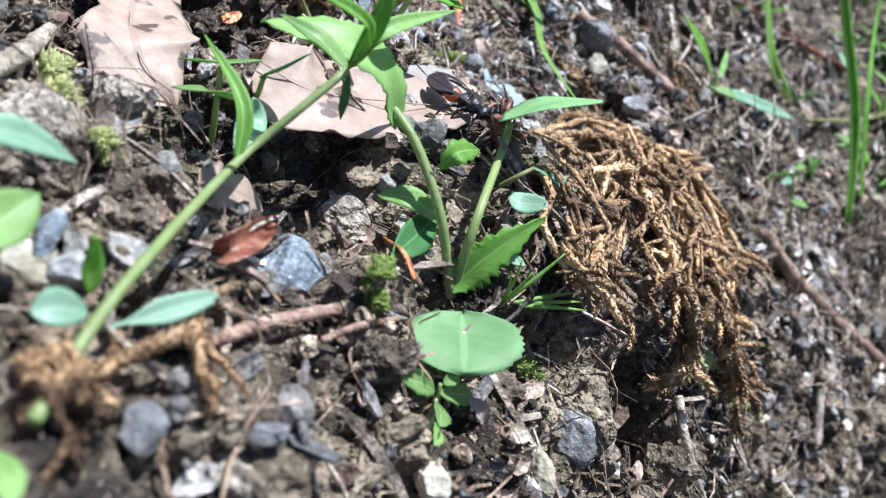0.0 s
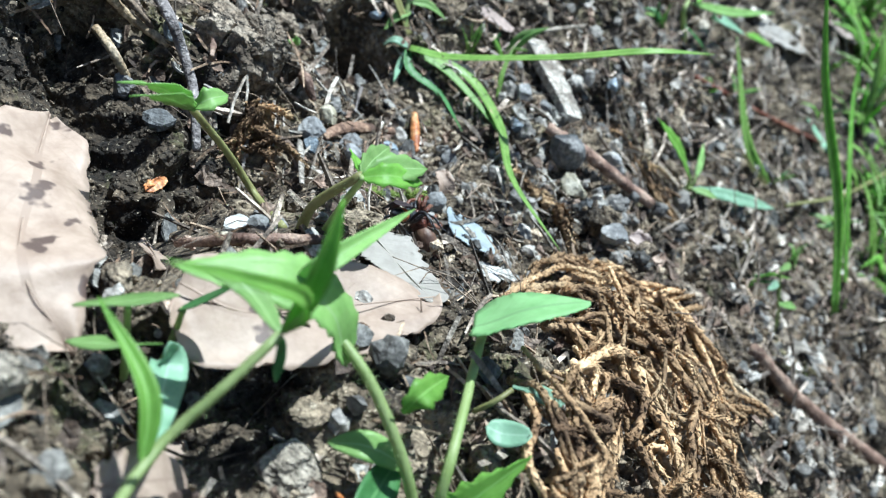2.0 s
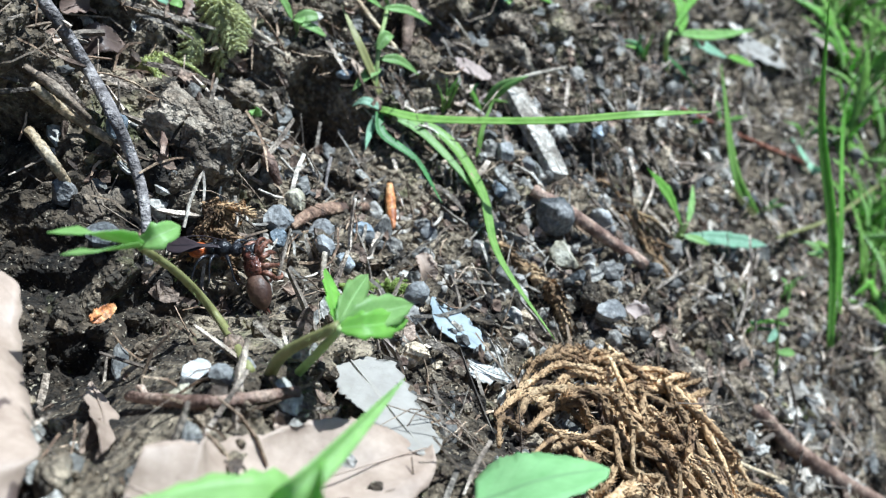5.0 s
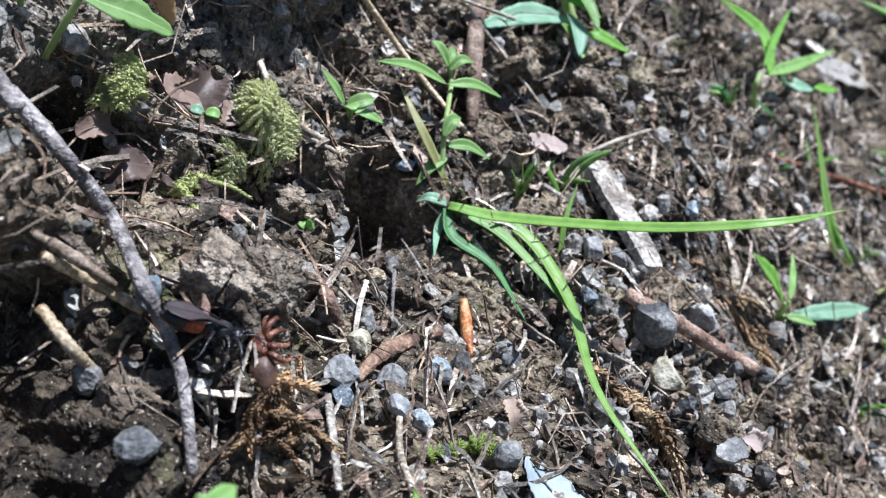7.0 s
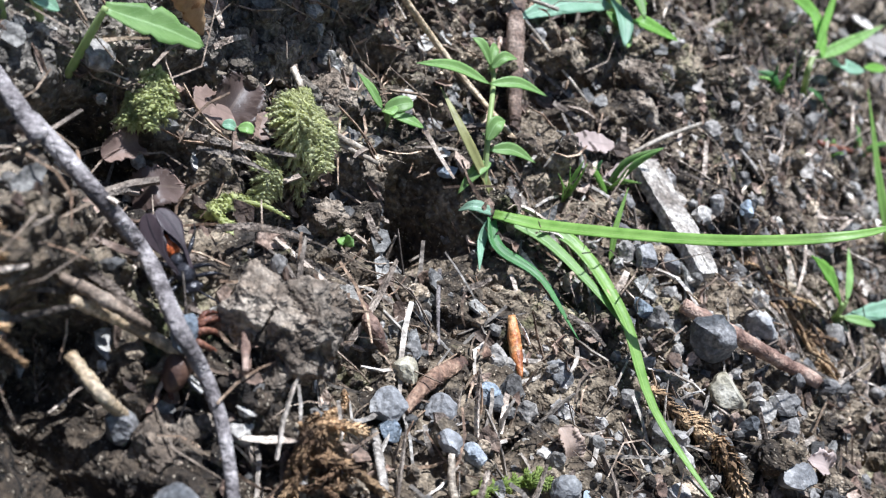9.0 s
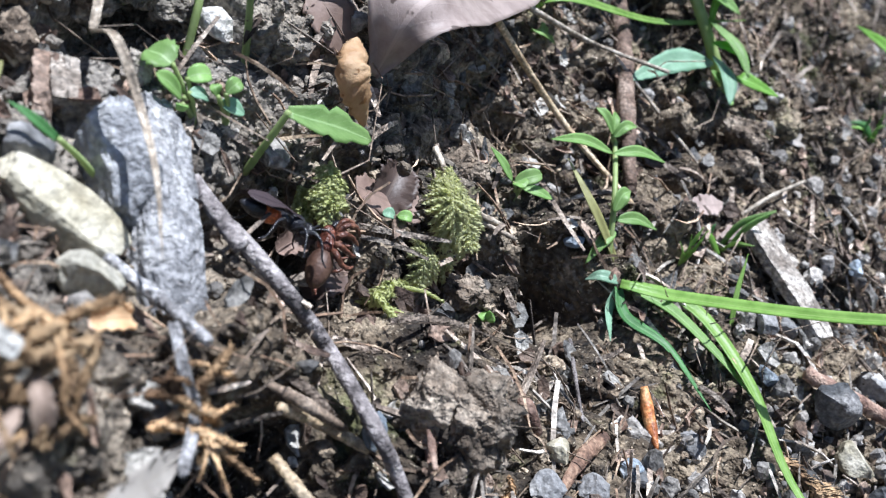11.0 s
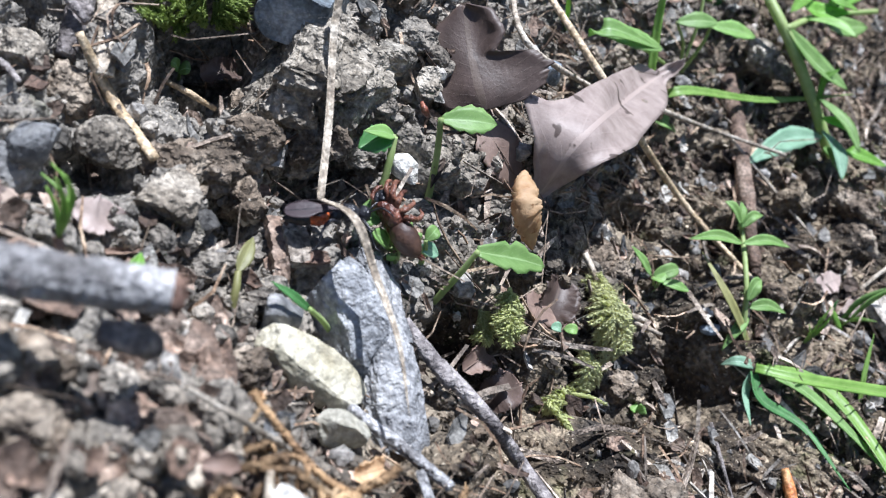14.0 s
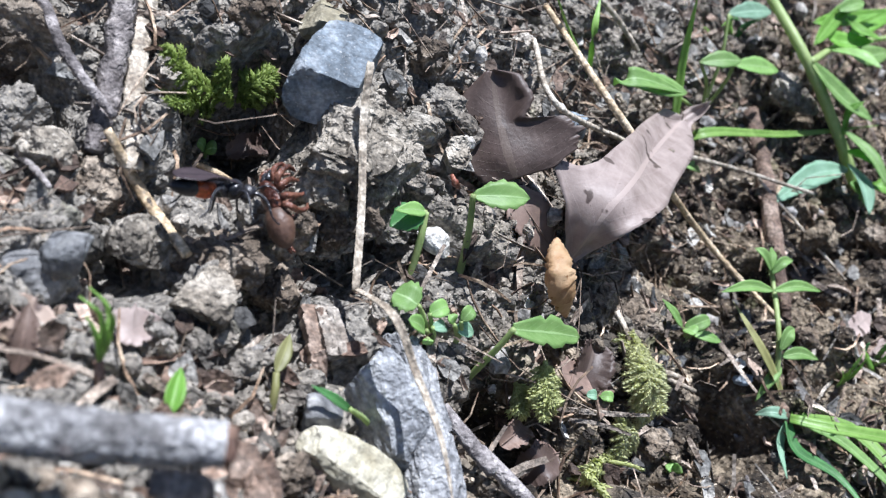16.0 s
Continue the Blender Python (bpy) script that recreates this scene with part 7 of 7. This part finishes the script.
scatter("lower_gravel", PEBBLE, 90, lump(2, 1.0, 3.4, 0.4), "pale and grey stones on the lower slope", "gravel", 75, 1.0, (95.0, -95.0, 0.0, 60))
scatter("lower_litter", PALE_LITTER, 120, flake(1.5, 6.0), "pale scraps of leaf and wood on the lower slope", "litter", 76, 1.0, (95.0, -95.0, 0.0, 60))
scatter("pebbly_patch", PEBBLE, 300, lump(2, 0.8, 2.8, 0.4), "patch of small grey and pale pebbles", "gravel", 77, 1.0, (62.0, 20.0, 0.0, 46))
scatter("straw_patch", PALE_LITTER, 150, straw_bit(4, 16, 0.2, 0.55, 0.12, 0.5), "pale straw bits among the pebbles", "litter", 78, 1.0, (40.0, 40.0, 0.0, 50))
scatter("bark_flakes", FLAKE, 2800, flake(0.8, 4.0), "flakes of bark and leaf", "litter", 66, 0.85, own=("bark_flake", FLAKE_ONE, 110, "thin brown flake of bark on soil", "bark flakes"))

# ---- the wasp and the spider that it drags ----
CHITIN = rock_like("black_chitin", ((0.008, 0.008, 0.01), (0.016, 0.016, 0.02), (0.03, 0.03, 0.035)), 2500, 300, 0.3, 0.3)
RUST = rock_like("rust_red_chitin", ((0.30, 0.05, 0.015), (0.48, 0.10, 0.025), (0.6, 0.17, 0.05)), 2500, 400, 0.3, 0.3)
WING = leafy("smoky_wing", (0.035, 0.025, 0.03), (0.07, 0.05, 0.055), (0.02, 0.015, 0.02), 0.3, 0.5, ((0.55, 0.5, 0.45), 700.0, 0.72), 6.0)
CARAPACE = rock_like("red_brown_carapace", ((0.05, 0.016, 0.01), (0.11, 0.037, 0.024), (0.2, 0.085, 0.055)), 2000, 350, 0.3, 0.5)
ABDOMEN = rock_like("tan_abdomen", ((0.045, 0.022, 0.015), (0.085, 0.046, 0.031), (0.135, 0.078, 0.053)), 2200, 250, 0.5, 0.15, contrast=0.2)
SPIDER_LEG = rock_like("brown_spider_leg", ((0.07, 0.025, 0.015), (0.14, 0.055, 0.034), (0.24, 0.115, 0.075)), 2000, 350, 0.4, 0.4)


def egg(c, size, level=3, tip=0.0):
    vs, fs = ball(level)
    return [Vector((c[0] + p.x * size[0], c[1] + p.y * size[1] * (1 - tip * p.x), c[2] + p.z * size[2] * (1 - tip * p.x))) * 0.001 for p in vs], fs


def limb(points, radii, sides=6, n=16):
    return tube([Vector(p) * 0.001 for p in points], radii, sides, n, 0.06)


def build_wasp():
    w = thing("spider_wasp", (0, 0, 0), "black spider wasp with rust-red abdomen and smoky wings", "wasp")
    head = part("head", egg((4.4, 0, 0.2), (0.95, 1.3, 1.1)), CHITIN, w)
    part("thorax", joined((egg((2.3, 0, 0.4), (1.5, 1.35, 1.35)), egg((0.5, 0, 0.2), (1.2, 1.1, 1.1), 3, 0.3))), CHITIN, w)
    part("abdomen_base", egg((-2.2, 0, 0.0), (1.9, 1.35, 1.3), 3, -0.1), RUST, w, "rust-red front of the abdomen")
    part("abdomen_tip", egg((-4.6, 0, -0.1), (2.2, 1.15, 1.1), 3, -0.35), CHITIN, w, "black pointed end of the abdomen")
    for s in (-1, 1):
        part("eye", egg((4.6, s * 0.95, 0.45), (0.5, 0.4, 0.7), 2), CHITIN, head)
        part("antenna", limb(((5.1, s * 0.4, 0.6), (6.4, s * 1.0, 1.4), (7.6, s * 1.8, 1.0), (8.2, s * 1.9, 0.3)), (0.16, 0.14, 0.08), 5), CHITIN, head)
        pts = [Vector(p) * 0.001 for p in ((2.4, s * 0.9, 1.3), (-1.0, s * 1.4, 1.8), (-4.4, s * 1.3, 1.6), (-6.8, s * 0.8, 1.3))]
        part("forewing", leaf(pts, 3.2, "spoon", Vector((0, s * 0.5, 1)), 0.05, n=24, m=9, thick=0.05), WING, w)
        pts = [Vector(p) * 0.001 for p in ((1.6, s * 0.8, 1.1), (-1.6, s * 1.2, 1.4), (-4.6, s * 1.0, 1.2))]
        part("hindwing", leaf(pts, 2.2, "spoon", Vector((0, s * 0.5, 1)), 0.05, n=18, m=7, thick=0.05), WING, w)
    legs = []
    for k, (x, reach) in enumerate(((3.0, 2.4), (1.8, 0.2), (0.6, -3.2))):
        for s in (-1, 1):
            shape = limb(((0, 0, 0), (reach * 0.35, s * 1.6, 0.9), (reach * 0.7, s * 2.9, 0.2), (reach * 0.95, s * 3.8, -1.7), (reach * 1.3, s * 4.4, -2.5)), (0.34, 0.32, 0.2, 0.13, 0.09))
            ob = new("leg", mesh_of("leg", shape[0], shape[1], CHITIN))
            ob.parent = w
            ob.location = Vector((x, s * 0.9, -0.6)) * 0.001
            legs.append((ob, k, s))
    return w, legs


def build_spider():
    a = thing("spider", (0, 0, 0), "limp red-brown spider with a tan abdomen and folded legs", "spider")
    part("carapace", joined((egg((0.2, 0, 0.1), (2.3, 1.8, 1.25), 3, 0.15), egg((1.7, 0, 0.5), (0.9, 1.1, 0.8)))), CARAPACE, a)
    part("abdomen", egg((-3.9, 0, 0.1), (3.0, 1.95, 1.85), 4, -0.12), ABDOMEN, a, "rounded tan-brown abdomen")
    for s in (-1, 1):
        part("fang", limb(((2.4, s * 0.5, 0.1), (3.3, s * 0.6, -0.5), (3.5, s * 0.5, -1.5)), (0.55, 0.5, 0.2)), CHITIN, a, "dark glossy fang")
        part("palp", limb(((2.0, s * 1.0, -0.3), (3.6, s * 1.6, -0.6), (4.2, s * 1.3, -2.0), (4.0, s * 1.0, -2.8)), (0.4, 0.36, 0.3, 0.25)), SPIDER_LEG, a)
        part("spinneret", limb(((-6.9, s * 0.3, -0.2), (-7.7, s * 0.4, -0.5)), (0.25, 0.12)), CARAPACE, a)
        for k, (x, reach) in enumerate(((1.5, 3.6), (0.7, 1.9), (-0.2, -0.4), (-1.0, -2.8))):
            b = 0.3 * k
            part("leg", limb(((x, s * 1.3, -0.4), (x + reach * 0.3, s * (2.2 + b * 0.3), -0.6), (x + reach * 0.55, s * (2.0 - b * 0.3), -2.3), (x + reach * 0.5, s * (1.2 + b * 0.4), -3.7), (x + reach * 0.35 + 0.3, s * (0.6 + b * 0.4), -4.5)), (0.5, 0.46, 0.4, 0.3, 0.15), 7, 22), SPIDER_LEG, a)
    return a


def placed(where, ahead, over):
    """A pose at where, with x along ahead and z near over."""
    x = ahead.normalized()
    z = (over - x * over.dot(x)).normalized()
    m = Matrix((x, z.cross(x), z)).transposed().to_4x4()
    m.translation = where
    return m


# time, the spider's forebody, the wasp's tail side, degrees by which the spider's body turns from the slope's cross line
DRAG = (
    (0, (-26.6, 17.5, 4.2), (-26.7, 24.3, 4.7), 80),
    (0.5, (-3.4, 20.9, 4.2), (-12.5, 28.4, 4.7), 80),
    (1, (7.4, 24.9, 4.2), (-13.4, 35.7, 4.7), 75),
    (1.5, (17.7, 27.4, 4.2), (-11.6, 37.2, 4.7), 75),
    (2, (5.2, 31.6, 4.2), (-16.0, 39.8, 4.7), 80),
    (2.5, (-8.4, 33.4, 4.2), (-20.0, 40.5, 4.7), 80),
    (3, (-15.4, 31.5, 4.2), (-27.2, 38.6, 4.7), 80),
    (3.5, (-15.5, 38.9, 4.2), (-20.0, 45.2, 4.7), 80),
    (4, (-8.0, 44.4, 4.2), (-13.4, 50.2, 4.7), 70),
    (4.2, (-7.5, 45.6, 4.2), (-12.7, 51.3, 4.7), 70),
    (6.3, (-5.0, 66.0, 4.2), (-7.2, 72.7, 4.7), 60),
    (6.5, (-3.7, 65.1, 4.2), (-6.9, 72.2, 4.7), 60),
    (6.8, (-1.3, 64.8, 4.2), (-6.9, 75.1, 4.7), 55),
    (7, (-0.7, 70.3, 4.2), (-7.8, 79.5, 4.7), 60),
    (7.5, (-2.4, 78.4, 4.2), (-4.6, 86.7, 4.7), 65),
    (7.8, (-5.0, 76.5, 4.2), (-4.6, 86.9, 4.7), 60),
    (8, (-5.4, 75.2, 4.2), (-5.7, 82.1, 4.7), 50),
    (8.2, (-7.9, 75.9, 4.2), (-5.8, 82.6, 4.7), 40),
    (10.3, (10.2, 98.5, 4.2), (8.0, 109.0, 4.7), 30),
    (10.5, (11.5, 100.5, 4.2), (5.9, 111.2, 4.7), 30),
    (10.7, (9.8, 106.6, 4.2), (7.9, 117.8, 4.7), 35),
    (11, (9.5, 106.8, 4.2), (1.3, 117.8, 4.7), 30),
    (11.3, (10.0, 109.4, 4.2), (6.1, 120.9, 4.7), 35),
    (11.5, (10.0, 110.6, 4.2), (4.3, 123.8, 4.7), 30),
    (11.8, (12.4, 115.2, 4.2), (5.8, 126.5, 4.7), 30),
    (12, (11.0, 116.4, 4.2), (1.0, 127.8, 4.7), 30),
    (12.3, (7.7, 119.9, 4.2), (0.8, 131.3, 4.7), 30),
    (12.5, (4.2, 122.5, 4.2), (-1.6, 135.3, 4.7), 25),
    (12.8, (5.7, 125.6, 4.2), (0.3, 137.4, 4.7), 30),
    (13, (5.6, 125.7, 4.2), (0.6, 137.6, 4.7), 30),
    (13.2, (5.9, 127.0, 4.2), (-0.2, 139.2, 4.7), 40),
    (13.5, (3.3, 131.4, 6.0), (-4.7, 141.0, 6.5), 60),
    (13.7, (5.0, 138.3, 6.0), (-7.4, 145.8, 6.5), 85),
    (14, (3.8, 136.5, 6.0), (-7.4, 145.7, 6.5), 85),
    (14.2, (3.2, 138.0, 9.0), (-8.8, 146.5, 9.5), 80),
    (14.5, (-3.7, 144.0, 9.0), (-15.6, 146.9, 9.5), 130),
    (14.7, (1.9, 141.7, 9.0), (-8.3, 149.2, 9.5), 85),
    (15, (-3.8, 145.9, 9.0), (-11.9, 154.5, 9.5), 85),
    (15.2, (-5.5, 147.2, 9.0), (-11.6, 156.0, 9.5), 85),
    (15.5, (-6.1, 150.5, 9.0), (-11.7, 160.2, 9.5), 80),
    (15.8, (-3.1, 158.4, 9.0), (-12.0, 165.7, 9.5), 75),
    (16, (-2.2, 160.7, 9.0), (-11.5, 167.9, 9.5), 65),
)


def motions():
    wasp, legs = build_wasp()
    spider = build_spider()
    wasp_rows, spider_rows = [], []
    for t, fore, tail, turn in DRAG:
        f, b = on(*fore), on(*tail)
        ahead = (f - b).normalized()
        wasp_rows.append((t, placed(f - ahead * 0.0085 + OUT * 0.001, ahead, OUT * 0.5 + UPHILL * 0.85)))
        c, s = math.cos(radians(turn)), math.sin(radians(turn))
        nose = ACROSS * c + UPHILL * s
        spider_rows.append((t, placed(f + OUT * 0.0005, nose + OUT * 0.1, OUT.cross(nose) + OUT * 0.2)))
    walk(wasp, wasp_rows)
    walk(spider, spider_rows)
    for ob, k, s in legs:
        p = ob.location * 1000
        rows = []
        for i in range(81):
            swing = 16 * math.sin(2 * math.pi * (i * 0.2 * 1.6) + (k * 2.1 if s > 0 else k * 2.1 + math.pi))
            rows.append((i * 0.2, pose(p.x * 0.001, p.y * 0.001, p.z * 0.001, 0, swing * 0.3, swing)))
        walk(ob, rows)


motions()
